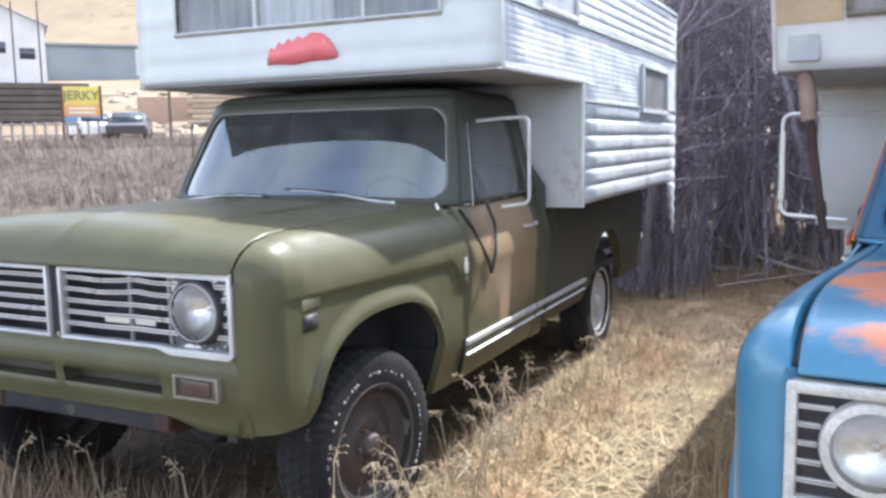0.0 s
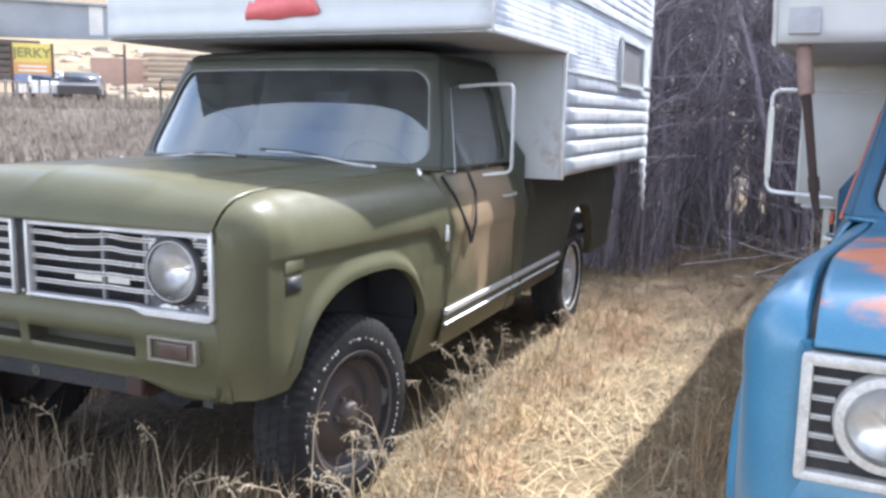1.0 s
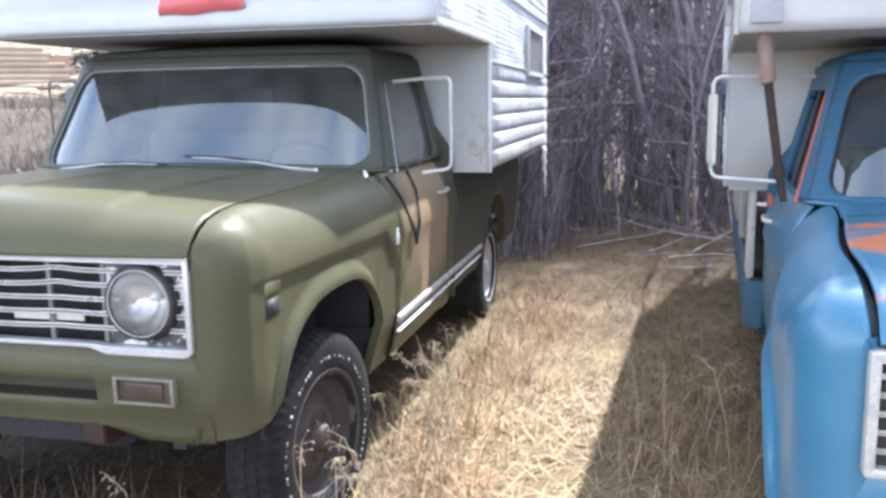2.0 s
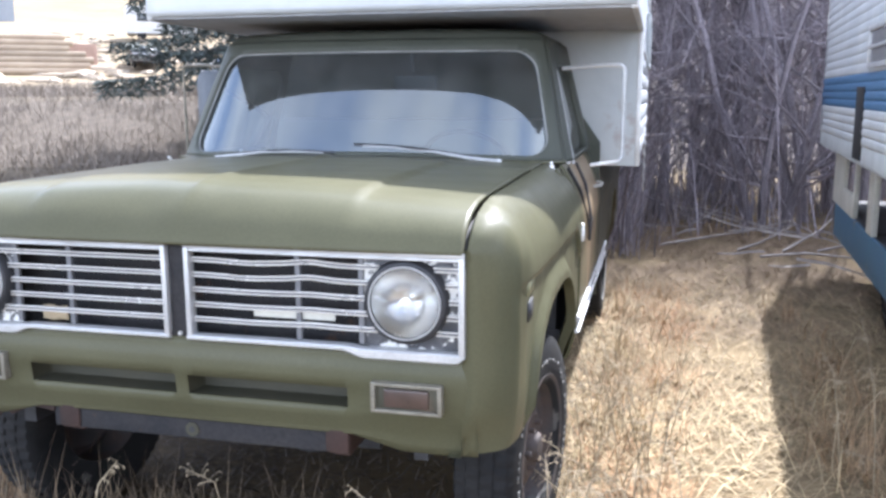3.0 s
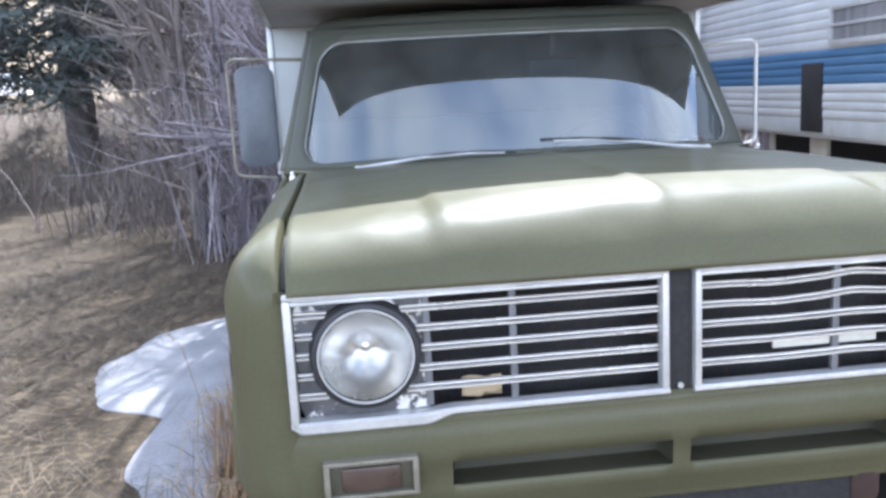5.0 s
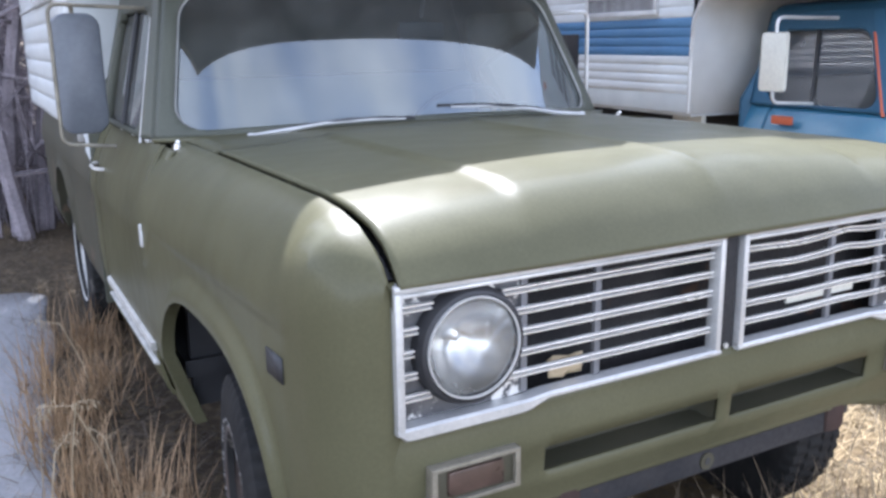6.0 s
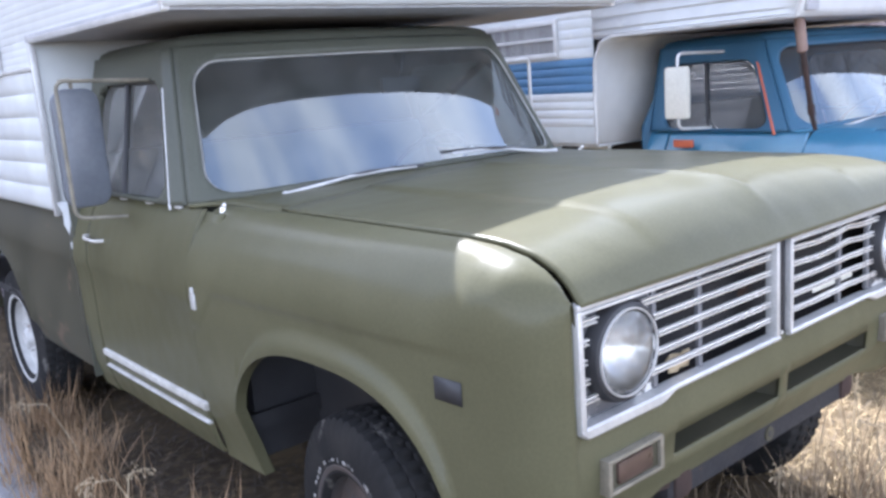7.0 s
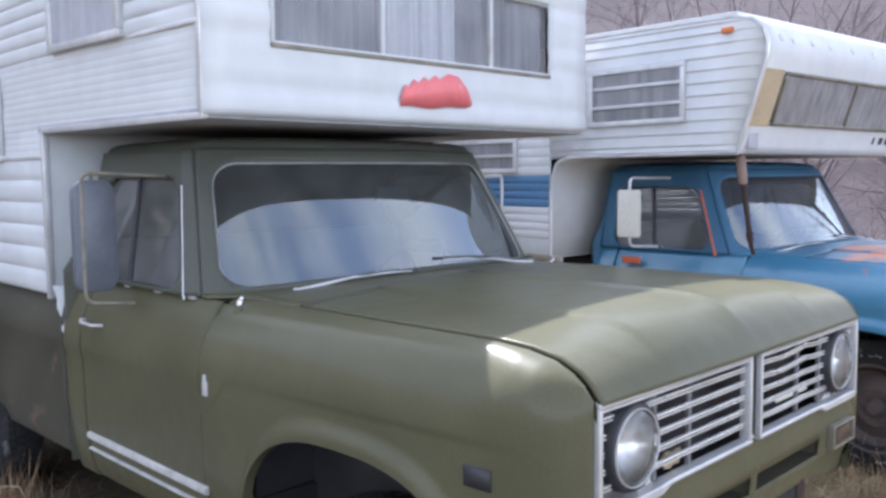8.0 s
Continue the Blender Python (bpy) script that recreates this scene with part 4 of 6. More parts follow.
    tube(bm, [(0.93, 1.84, 1.6), (0.80, 1.84, 1.59)], 0.0085, 8)
    part("mirror_bracket", bm, BRIGHT, truck, "bright tubular mirror loop")
    bm = bmesh.new()
    tube(bm, bent([(-0.76, 1.9, 1.615), (-1.075, 1.93, 1.63), (-1.075, 1.93, 1.175), (-0.91, 1.9, 1.16)], 0.035), 0.0065, 8)
    tube(bm, bent([(-1.06, 1.93, 1.628), (-0.99, 2.045, 1.635), (-0.99, 2.046, 1.55)], 0.025), 0.007, 8)
    holder = part("mirror_bracket", bm, TARNISHED, truck, "dull tarnished tubular mirror loop")
    bm = bmesh.new()
    rim = outline(-1.065, -0.905, 1.195, 1.605, 0.05, 0.05)[:-1]
    loops = []
    for y, k in ((2.03, 0.9), (2.034, 0.97), (2.042, 1.0), (2.056, 1.0), (2.062, 0.97)):
        loops.append([(-0.985 + (x + 0.985) * (1 - (1 - k) * 1.0), y, 1.4 + (z - 1.4) * (1 - (1 - k) * 0.4)) for x, z in rim])
    vs = grid(bm, loops, closed=True)
    bm.faces.new(vs[0]), bm.faces.new(vs[-1])
    part("mirror_shell", bm, MIRROR_GREY, holder, "tall dull grey mirror shell")
    # inside mirror below the windscreen's header
    bm = bmesh.new()
    tube(bm, [(0.17, 1.66, 1.69), (0.17, 1.7, 1.58)], 0.008, 6)
    box(bm, (0.08, 1.7, 1.5), (0.27, 1.725, 1.565), 0.012)
    part("inside_mirror", bm, BLACK, truck, "dark inside rear-view mirror")
    for s in (1, -1):
        bm = bmesh.new()
        a, b = sorted((s * 0.58, s * 0.9))
        box(bm, (a, 3.25, 0.885), (b, 4.25, 0.905))
        part("well_panel", bm, BLACK, truck)
    for s in (1, -1):
        wheel(truck, (s * 0.80, 0.66, 0.36), s, RIM, 0.365, 0.18, "rusty steel wheel", -8, 0.282 if s > 0 else 0.252)
        wheel(truck, (s * 0.80, 3.75, 0.365), s, WHITE_RIM, 0.37, 0.19, "white-painted steel wheel")
    return truck


green_truck()


# ---- campers ----
def ribbed(bm, x, y0, y1, z0, z1, pitch, depth, s):
    """A sheet across x whose face swells out in level ribs."""
    n = max(1, round((z1 - z0) / pitch))
    prof = []
    for k in range(n):
        a = z0 + (z1 - z0) * k / n
        h = (z1 - z0) / n
        prof += [(0.0, a), (depth * 0.75, a + 0.12 * h), (depth, a + 0.35 * h), (depth, a + 0.65 * h), (depth * 0.75, a + 0.88 * h)]
    prof.append((0.0, z1))
    m = max(1, int((y1 - y0) / 0.3))
    grid(bm, [[(x + s * (d + 0.002 * math.sin(5 * y + 40 * z)), y, z) for d, z in prof] for y in (y0 + (y1 - y0) * k / m for k in range(m + 1))])


def side_window(owner, x, y0, y1, z0, z1, s, slats=0, frame_material=None, curtain=None):
    bm = bmesh.new()
    f = 0.03
    a, b = sorted((x, x + s * 0.025))
    for lo, hi in (((a, y0, z0), (b, y1, z0 + f)), ((a, y0, z1 - f), (b, y1, z1)), ((a, y0, z0 + f), (b, y0 + f, z1 - f)), ((a, y1 - f, z0 + f), (b, y1, z1 - f))):
        box(bm, lo, hi, 0.004)
    for k in range(slats):
        z = z0 + (z1 - z0) * (k + 1) / (slats + 1)
        box(bm, (a, y0 + f, z - 0.009), (b, y1 - f, z + 0.009), 0.003)
    win = part("window", bm, frame_material or BRIGHT, owner, "aluminium-framed camper window")
    bm = bmesh.new()
    grid(bm, [[(x + s * 0.014, y, z) for y in (y0 + f, y1 - f)] for z in (z0 + f, z1 - f)])
    face_out(part("pane", bm, CAMPER_GLASS, win), (s, 0, 0))
    bm = bmesh.new()
    a, b = sorted((x + s * 0.002, x + s * 0.005))
    rows = [[(x + s * 0.009, y0 + f + (y1 - y0 - 2 * f) * k / 24, z) for k in range(25)] for z in (z0 + f, z1 - f)]
    grid(bm, rows)
    part("curtain", bm, curtain or CURTAIN, win)
    return win


def first_camper():
    c = thing("truck_camper", "white and bare aluminium overcab camper on the olive pickup", "camper")
    XL, XR, YF, YN, YR, ZB, ZL, ZT = -0.955, 1.12, 1.39, 2.575, 5.2, 1.81, 1.135, 2.45
    # front of the bunk, gently ribbed
    bm = bmesh.new()
    n = 28
    prof = [(0.004 * (1 - (k % 4 == 0)) + 0.002 * math.sin(k), ZB + (ZT - ZB) * k / n) for k in range(n + 1)]
    WX0, WX1, WZ0, WZ1 = -0.64, 0.83, 2.055, 2.37
    xs = [XL] + [XL + (XR - XL) * k / 20 for k in range(1, 20)] + [XR]
    xs = sorted(set(xs) | {WX0, WX1})
    grid(bm, [[(x, YF - d, z) for x in xs] for d, z in prof],
         skip=lambda i, j: WX0 < (xs[j] + xs[j + 1]) / 2 < WX1 and WZ0 < (prof[i][1] + prof[i + 1][1]) / 2 < WZ1)
    part("front_panel", bm, SKIN, c, "white ribbed bunk front", solid=0.02)
    win, f = None, 0.016
    for lo, hi in (((WX0 - f, YF - 0.02, WZ0 - f), (WX1 + f, YF + 0.01, WZ0)), ((WX0 - f, YF - 0.02, WZ1), (WX1 + f, YF + 0.01, WZ1 + f)), ((WX0 - f, YF - 0.02, WZ0), (WX0, YF + 0.01, WZ1)), ((WX1, YF - 0.02, WZ0), (WX1 + f, YF + 0.01, WZ1)), ((-0.165, YF - 0.012, WZ0), (-0.145, YF + 0.01, WZ1)), ((0.44, YF - 0.012, WZ0), (0.46, YF + 0.01, WZ1))):
        bm = bmesh.new()
        box(bm, lo, hi, 0.004)
        if win is None:
            win = part("front_window", bm, TARNISHED, c, "wide front window with pale curtains")
        else:
            part("frame_bar", bm, GREY_WALL, win)
    for a, b in ((WX0, -0.165), (-0.145, 0.44), (0.46, WX1)):
        bm = bmesh.new()
        grid(bm, [[(x, YF - 0.002, z) for x in (a, b)] for z in (WZ0, WZ1)])
        face_out(part("pane", bm, CAMPER_GLASS, win), (0, -1, 0))
    for a, b, cloth, text in ((WX0, -0.155, GREY_CURTAIN, "dull grey curtain"), (-0.15, 0.27, CURTAIN, "pale curtain"), (0.275, WX1, GREY_CURTAIN, "dull grey curtain")):
        bm = bmesh.new()
        grid(bm, [[(a + (b - a) * k / 40, YF + 0.03 + 0.01 * math.sin(k * 1.1) + 0.004 * math.sin(k * 2.9), z) for k in range(41)] for z in (WZ0 - 0.02, WZ1 + 0.02)])
        part("curtain", bm, cloth, win, text)
    # the red emblem: a low shape with a crenellated top
    bm = bmesh.new()
    top = [(-0.083, 1.9), (-0.06, 1.955), (-0.035, 1.945), (-0.012, 1.978), (0.014, 1.964), (0.042, 1.99), (0.068, 1.976), (0.1, 2.0), (0.128, 1.986), (0.175, 2.012), (0.235, 2.004), (0.285, 1.96), (0.312, 1.905)]
    low = [(-0.08 + 0.39 * k / 12, 1.872 + 0.004 * math.sin(k) + 0.02 * (k / 12) ** 3) for k in range(13)]
    grid(bm, [[(x, YF - 0.022, z) for x, z in low], [(x, YF - 0.022, z) for x, z in top]])
    part("red_emblem", bm, RED, c, "faded red painted emblem", solid=0.003)
    # bunk floor, lower front wall, roof, rear wall
    bm = bmesh.new()
    box(bm, (XL, YF + 0.001, ZB - 0.012), (XR, YN + 0.05, ZB + 0.02), 0.003)
    part("bunk_floor", bm, DARK_PLY, c, "dark weathered underside")
    bm = bmesh.new()
    box(bm, (XL + 0.002, YN, ZL - 0.02), (XR - 0.002, YN + 0.04, ZB - 0.012), 0.003)
    part("lower_front_wall", bm, GREY_WALL, c, "plain grey front wall behind the cab")
    bm = bmesh.new()
    box(bm, (XL - 0.01, YF - 0.012, ZT), (XR + 0.01, YR, ZT + 0.03), 0.008)
    part("roof", bm, SKIN, c)
    bm = bmesh.new()
    box(bm, (XL, YR - 0.03, ZL), (XR, YR, ZT), 0.003)
    part("rear_wall", bm, SKIN, c)
    bm = bmesh.new()
    box(bm, (XL + 0.03, YN + 0.05, ZL + 0.01), (XR - 0.03, YR - 0.04, ZL + 0.04))
    box(bm, (XL + 0.25, YN + 0.05, 0.66), (XR - 0.25, YR - 0.04, 0.7))
    part("floor_panel", bm, GREY_WALL, c)
    bm = bmesh.new()
    grid(bm, [[(XL + 0.005 + 0.004 * k + 0.01 * (k % 2), YN - 0.012 - 0.008 * k, 1.17 - 0.045 * k), (XL + 0.08 - 0.008 * k, YN - 0.012 - 0.01 * k, 1.17 - 0.043 * k), (XL + 0.15 - 0.022 * k, YN - 0.012 - 0.01 * k + 0.01 * (k % 2), 1.165 - 0.042 * k)] for k in range(6)])
    part("torn_flap", bm, SKIN, c, "torn bent strip of skin", solid=0.003)
    for s, x in ((1, XR), (-1, XL)):
        bm = bmesh.new()
        ribbed(bm, x - s * 0.014, YN, YR, ZL, 1.70, 0.095, 0.011, s)
        # a torn strip of skirt left hanging at the rear corner
        if s > 0:
            grid(bm, [[(x - s * (0.012 - 0.01 * (k % 2)), y0 + (YR - y0) * f, ZL - 0.048 * k) for f in (0, 0.5, 1)] for k, y0 in enumerate((4.93, 4.95, 4.96, 5.0, 5.01, 5.05, 5.06, 5.1, 5.13, 5.17))])
        ribbed(bm, x - s * 0.012, YF, YR, ZB, 2.1, 0.03, 0.0012, s)
        ribbed(bm, x - s * 0.012, YN, YR, 1.70, ZB, 0.03, 0.0012, s)
        ribbed(bm, x - s * 0.012, YF, YR, 2.1, ZT, 0.06, 0.007, s)
        part("side_wall", bm, ALU if s > 0 else SKIN, c, "ribbed bare aluminium side" if s > 0 else "ribbed white side", solid=0.01)
        bm = bmesh.new()
        for y0, y1, z in ((YN, YR, 1.70), (YF, YR, 2.1)):
            a, b = sorted((x - s * 0.012, x + s * 0.008))
            box(bm, (a, y0, z - 0.008), (b, y1, z + 0.008), 0.003)
        part("side_moulding", bm, BRIGHT, c)
        bm = bmesh.new()
        a, b = sorted((x - s * 0.02, x + s * 0.006))
        box(bm, (a, YF - 0.008, ZB - 0.012), (b, YF + 0.016, ZT), 0.004)
        box(bm, (a, YN - 0.006, ZL - 0.02), (b, YN + 0.016, ZB - 0.01), 0.004)
        box(bm, (a, YF, ZB - 0.016), (b, YN, ZB + 0.006), 0.004)
        part("corner_trim", bm, BRIGHT, c)
        side_window(c, x - s * 0.004, 1.87, 2.45, 2.1, 2.37, s)
        if s > 0:
            side_window(c, x - s * 0.004, 3.95, 4.8, 1.66, 2.0, s, 0, GREY_WALL, TAN_CURTAIN)
        else:
            side_window(c, x - s * 0.004, 3.03, 3.95, 1.69, 2.06, s, 2)
    # the bunk narrows a little towards its front on the shaded side
    for ob in c.children_recursive:
        for v in ob.data.vertices:
            if v.co.x < -0.7 and v.co.y < YN - 0.02:
                v.co.x += 0.045 * (YN - v.co.y) / (YN - YF)
    return c


first_camper()


# ---- the blue truck and its camper, parked a few degrees off the first ----
BLUE_AT = pose(3.25, -0.26, 0, 0, 0, -4)


def blue_grille(truck):
    for s in (1, -1):
        bm = bmesh.new()
        for lo, hi in (((0.55, -0.036, 1.068), (0.866, 0.02, 1.092)), ((0.55, -0.036, 0.83), (0.872, 0.02, 0.852)), ((0.85, -0.036, 0.835), (0.873, 0.02, 1.09)), ((0.55, -0.036, 0.835), (0.57, 0.02, 1.09))):
            a, b = sorted((s * lo[0], s * hi[0]))
            box(bm, (a, lo[1], lo[2]), (b, hi[1], hi[2]), 0.008)
        bezel = part("headlight_bezel", bm, DULL_BEZEL, truck, "square bright headlight bezel")
        for k in range(5):
            z = 0.885 + 0.039 * k
            near = math.sqrt(max(0.0, 0.104 ** 2 - (z - 0.967) ** 2))
            for lo, hi in ((0.57, 0.708 - near), (0.708 + near, 0.852)):
                bm = bmesh.new()
                a, b = sorted((s * lo, s * hi))
                bar(bm, a, b, z, 0.01, y=-0.026)
                part("bezel_bar", bm, DULL_BEZEL, bezel)
        bm = bmesh.new()
        ring_in, ring_out = [], []
        for k in range(48):
            t = 2 * math.pi * k / 48
            u, v = math.cos(t), math.sin(t)
            far = min((0.15 if u > 0 else 0.148) / max(abs(u), 1e-6), (0.113 if v > 0 else 0.127) / max(abs(v), 1e-6))
            ring_in.append((s * (0.708 + 0.098 * u), -0.012, 0.967 + 0.098 * v))
            ring_out.append((s * (0.708 + far * u), -0.012, 0.967 + far * v))
        grid(bm, [ring_in, ring_out], closed=True)
        part("bezel_tray", bm, DARK, bezel)
        headlight(truck, s * 0.708, 0.967, -0.022, ring=DULL_BEZEL, k=0.95, wide=0.012, deep=0.45)
    for k in range(6):
        bm = bmesh.new()
        bar(bm, -0.55, 0.55, 0.87 + 0.036 * k, 0.014, y=0.012)
        part("grille_bar", bm, BRIGHT, truck)
    bm = bmesh.new()
    box(bm, (-0.86, 0.08, 0.62), (0.86, 0.1, 1.08))
    box(bm, (-0.85, 0.03, 0.835), (0.85, 0.04, 1.085))
    part("radiator", bm, DARK, truck)


def blue_truck():
    truck = thing("pickup_truck", "blue pickup truck with orange rust patches under a camper", "pickup truck", m=pose(0, 0, -0.09) @ BLUE_AT)
    hood(BLUE_WORN, truck, BLACK)
    for s in (1, -1):
        fender(BLUE, truck, s)
    valance(BLUE, truck)
    # this make is broader across the wings, and narrows to the doors
    for ob in truck.children_recursive:
        for v in ob.data.vertices:
            v.co.x *= 1 + 0.115 * (1 - ease(0.35, 1.41, v.co.y))
    for s in (1, -1):
        side_panel("door", BLUE, truck, s, 1.415, 2.325, low=0.42)
        side_panel("cab_corner", BLUE, truck, s, 2.335, 2.5)
        # service body: cream posts over a blue base, with open dark lockers between
        a, b = sorted((s * 0.965, s * 1.0))
        for y0, y1, z1 in ((2.72, 2.98, 1.14), (4.04, 4.27, 1.14), (4.89, 4.94, 1.14), (5.5, 6.1, 1.14), (4.94, 5.5, 0.84)):
            bm = bmesh.new()
            box(bm, (a, y0, 0.68), (b, y1, z1), 0.006)
            part("locker_post", bm, CREAM, truck, "rust-streaked cream locker post")
        a, b = sorted((s * 0.86, s * 1.0))
        bm = bmesh.new()
        box(bm, (a, 2.72, 0.42), (b, 5.9, 0.68), 0.012)
        part("body_base", bm, BLUE_DULL, truck, "dusty blue lower body")
        bm = bmesh.new()
        a, b = sorted((s * 0.45, s * 0.5))
        box(bm, (a, 2.72, 0.5), (b, 6.05, 1.2))
        a, b = sorted((s * 0.45, s * 0.98))
        box(bm, (a, 2.72, 0.66), (b, 6.05, 0.685))
        part("locker_back", bm, BLACK, truck)
        bm = bmesh.new()
        tube(bm, bent([(s * 0.8, 1.98, 1.665), (s * 1.19, 2.0, 1.67), (s * 1.19, 2.0, 1.255), (s * 0.93, 1.98, 1.24)], 0.04), 0.009, 8)
        holder = part("mirror_bracket", bm, BRIGHT, truck, "bright tubular mirror loop")
        bm = bmesh.new()
        a, b = sorted((s * 1.115, s * 1.255))
        box(bm, (s * 1.19 - 0.075, 1.993, 1.31), (s * 1.19 + 0.075, 2.017, 1.60), 0.02, Matrix.Rotation(radians(s * 82), 4, "Z"))
        part("mirror_shell", bm, CREAM, holder, "cream mirror back")
        bm = bmesh.new()
        tube(bm, bent([(s * 0.925, 2.15, 1.05), (s * 0.958, 2.17, 1.052), (s * 0.958, 2.28, 1.055), (s * 0.93, 2.3, 1.055)], 0.02), 0.009, 8)
        part("door_handle", bm, CHROME, truck, "chrome door handle")
        bm = bmesh.new()
        box(bm, (s * 0.934 - 0.01, 2.1, 1.12), (s * 0.934 + 0.008, 2.24, 1.165), 0.006)
        part("rust_mark", bm, ORANGE, truck, "orange primer mark by the handle")
        wheel(truck, (s * 0.80, 0.66, 0.455), s, RIM, 0.37, 0.19, "rusty steel wheel")
        wheel(truck, (s * 0.78, 4.0, 0.455), s, RIM, 0.37, 0.19, "rusty steel wheel")
    blue_grille(truck)
    cab(SHADED_BLUE_CAB, truck, True)
    wipers(truck)
    chassis(truck, 5.4)
    return truck


def second_camper():
    c = thing("truck_camper", "white ribbed camper with blue stripe on the blue truck", "camper", m=BLUE_AT)
    W, YF, YN, YR, ZB, ZL, ZT = 1.12, 1.325, 2.70, 6.2, 1.725, 1.06, 2.46
    # bunk front: leans forward to a nose, then rolls back to the roof
    nose = [(1.325, 1.715), (1.318, 1.76), (1.27, 1.9), (1.205, 2.1), (1.17, 2.22), (1.165, 2.3), (1.19, 2.38), (1.25, 2.435), (1.36, 2.46)]
    bm = bmesh.new()
    xs = [-W + 2 * W * k / 24 for k in range(25)]
    grid(bm, [[(x, y, z) for x in xs] for y, z in nose])
    part("front_panel", bm, SKIN, c, "white bunk front", solid=0.02)

    def on_nose(z, out=0.0):
        return along([(b, a) for a, b in nose], z) - out
    win = None
    bars = [[[(x, on_nose(z, o), z) for z, o in ((z0, 0.008), (z0, 0.03), (z1, 0.03), (z1, 0.008))] for x in (-0.9, 1.02)] for z0, z1 in ((1.87, 1.886), (2.14, 2.155))]
    bars += [[[(x + dx, on_nose(z, o), z) for dx, o in ((0, 0.008), (0, 0.03), (0.014, 0.03), (0.014, 0.008))] for z in (1.887, 1.9, 2.1, 2.139)] for x in (-0.9, 0.0, 1.006)]
    for rows in bars:
        bm = bmesh.new()
        grid(bm, rows)
        if win is None:
            win = part("front_window", bm, TARNISHED, c, "wide dusty bunk window in a tarnished frame", solid=0.004)
        else:
            part("frame_bar", bm, TARNISHED, win, solid=0.004)
    bm = bmesh.new()
    grid(bm, [[(x, on_nose(z, 0.021), z) for z in (1.88, 1.9, 2.1, 2.145)] for x in (-0.89, 0, 1.0)])
    face_out(part("pane", bm, CAMPER_GLASS, win), (0, -1, 0))
    bm = bmesh.new()
    grid(bm, [[(x, on_nose(z, 0.014), z) for z in (1.88, 1.9, 2.1, 2.145)] for x in (-0.89 + 0.0236 * k for k in range(81))])
    part("curtain", bm, TAN_CURTAIN, win)
    bm = bmesh.new()
    grid(bm, [[(x, on_nose(z, 0.013), z) for z in (1.86, 1.9, 2.1, 2.165)] for x in (-W + 0.002, -0.91)])
    part("corner_patch", bm, TAN, c, "bare tan patch beside the window")
    bm = bmesh.new()
    grid(bm, [[(x, on_nose(z, 0.013), z) for z in (1.86, 1.9, 2.1, 2.165)] for x in (1.03, W - 0.002)])
    part("corner_patch", bm, TAN, c, "bare tan patch beside the window")
    for x in (-0.98, -0.85, -0.62, -0.4, -0.1, 0.2, 0.5, 0.8):
        bm = bmesh.new()
        lathe(bm, [(0.001, 0.02), (0.018, 0.017), (0.026, 0.008), (0.028, 0.0)], (x, on_nose(2.33), 2.33), (0, -1, 0.15), 12)
        part("marker_lamp", bm, BRIGHT if x != -0.85 else SKIN, c)
    for k, w in ((0, 0.03), (1, 0.06), (2, 0.07)):
        bm = bmesh.new()
        x = 0.52 + 0.1 * k
        grid(bm, [[(x + dx, on_nose(z, 0.013), z) for z in (1.785, 1.83)] for dx in (0, w)])
        part("lettering_bar", bm, DARK, c)
    bm = bmesh.new()
    box(bm, (-1.08, 1.285, 1.74), (-0.98, 1.318, 1.84), 0.004)
    part("corner_plate", bm, DARK_PLY, c, "grey bracket plate")
    bm = bmesh.new()
    box(bm, (-W, YF - 0.004, ZB - 0.015), (W, YN + 0.03, ZB + 0.012), 0.003)
    part("bunk_floor", bm, DARK_PLY, c)
    bm = bmesh.new()
    grid(bm, [[(x, y, z) for x in (-W + 0.004, -0.6, 0, 0.6, W - 0.004)] for y, z in ((YN, ZL), (YN, 1.5), (YN - 0.02, 1.62), (YN - 0.08, 1.69), (YN - 0.16, ZB - 0.013))])
    part("lower_front_wall", bm, SKIN, c, "white curved wall behind the cab", solid=0.03)
    bm = bmesh.new()
    box(bm, (-W - 0.008, 1.34, ZT), (W + 0.008, YR, ZT + 0.025), 0.008)
    part("roof", bm, SKIN, c)
    bm = bmesh.new()
    box(bm, (-W, YR - 0.03, ZL), (W, YR, ZT))
    box(bm, (-W + 0.02, YN, ZL - 0.02), (W - 0.02, YR, ZL + 0.02))
    part("rear_wall", bm, SKIN, c)
    for s in (1, -1):
        x = s * W
        # bunk cheek: a flat side that follows the nose
        bm = bmesh.new()
        zs = [ZB, 1.76, 1.83, 1.9, 1.97, 2.04, 2.11, 2.18, 2.25, 2.32, 2.38, 2.43, ZT]
        rows = []
        for k, z in enumerate(zs):
            for dz, d in ((0, 0.0), (0.008, 0.005)):
                rows.append([(x + s * (d if dz else -0.004), y, min(ZT, z + dz)) for y in (on_nose(min(z, 2.455)) + 0.003, 1.45, 1.8, 2.2, YN)])
        grid(bm, rows)
        ribbed(bm, x - s * 0.004, YN, YR, 1.6, ZT, 0.06, 0.006, s)
        ribbed(bm, x - s * 0.004, YN, YR, 1.17, 1.385, 0.05, 0.008, s)
        part("side_wall", bm, SKIN, c, "white ribbed side", solid=0.01)
        bm = bmesh.new()
        ribbed(bm, x - s * 0.004, YN, YR, 1.385, 1.6, 0.05, 0.008, s)
        part("stripe", bm, STRIPE, c, "faded blue stripe", solid=0.01)
        bm = bmesh.new()
        a, b = sorted((x - s * 0.012, x + s * 0.002))
        box(bm, (a, YN, ZL), (b, YR, 1.17), 0.003)
        part("skirt", bm, GREY_WALL, c)
        bm = bmesh.new()
        rim_pts = [(x, y - 0.002, z) for y, z in nose] + [(x, 2.0, ZT + 0.004), (x, YN, ZT + 0.004)]
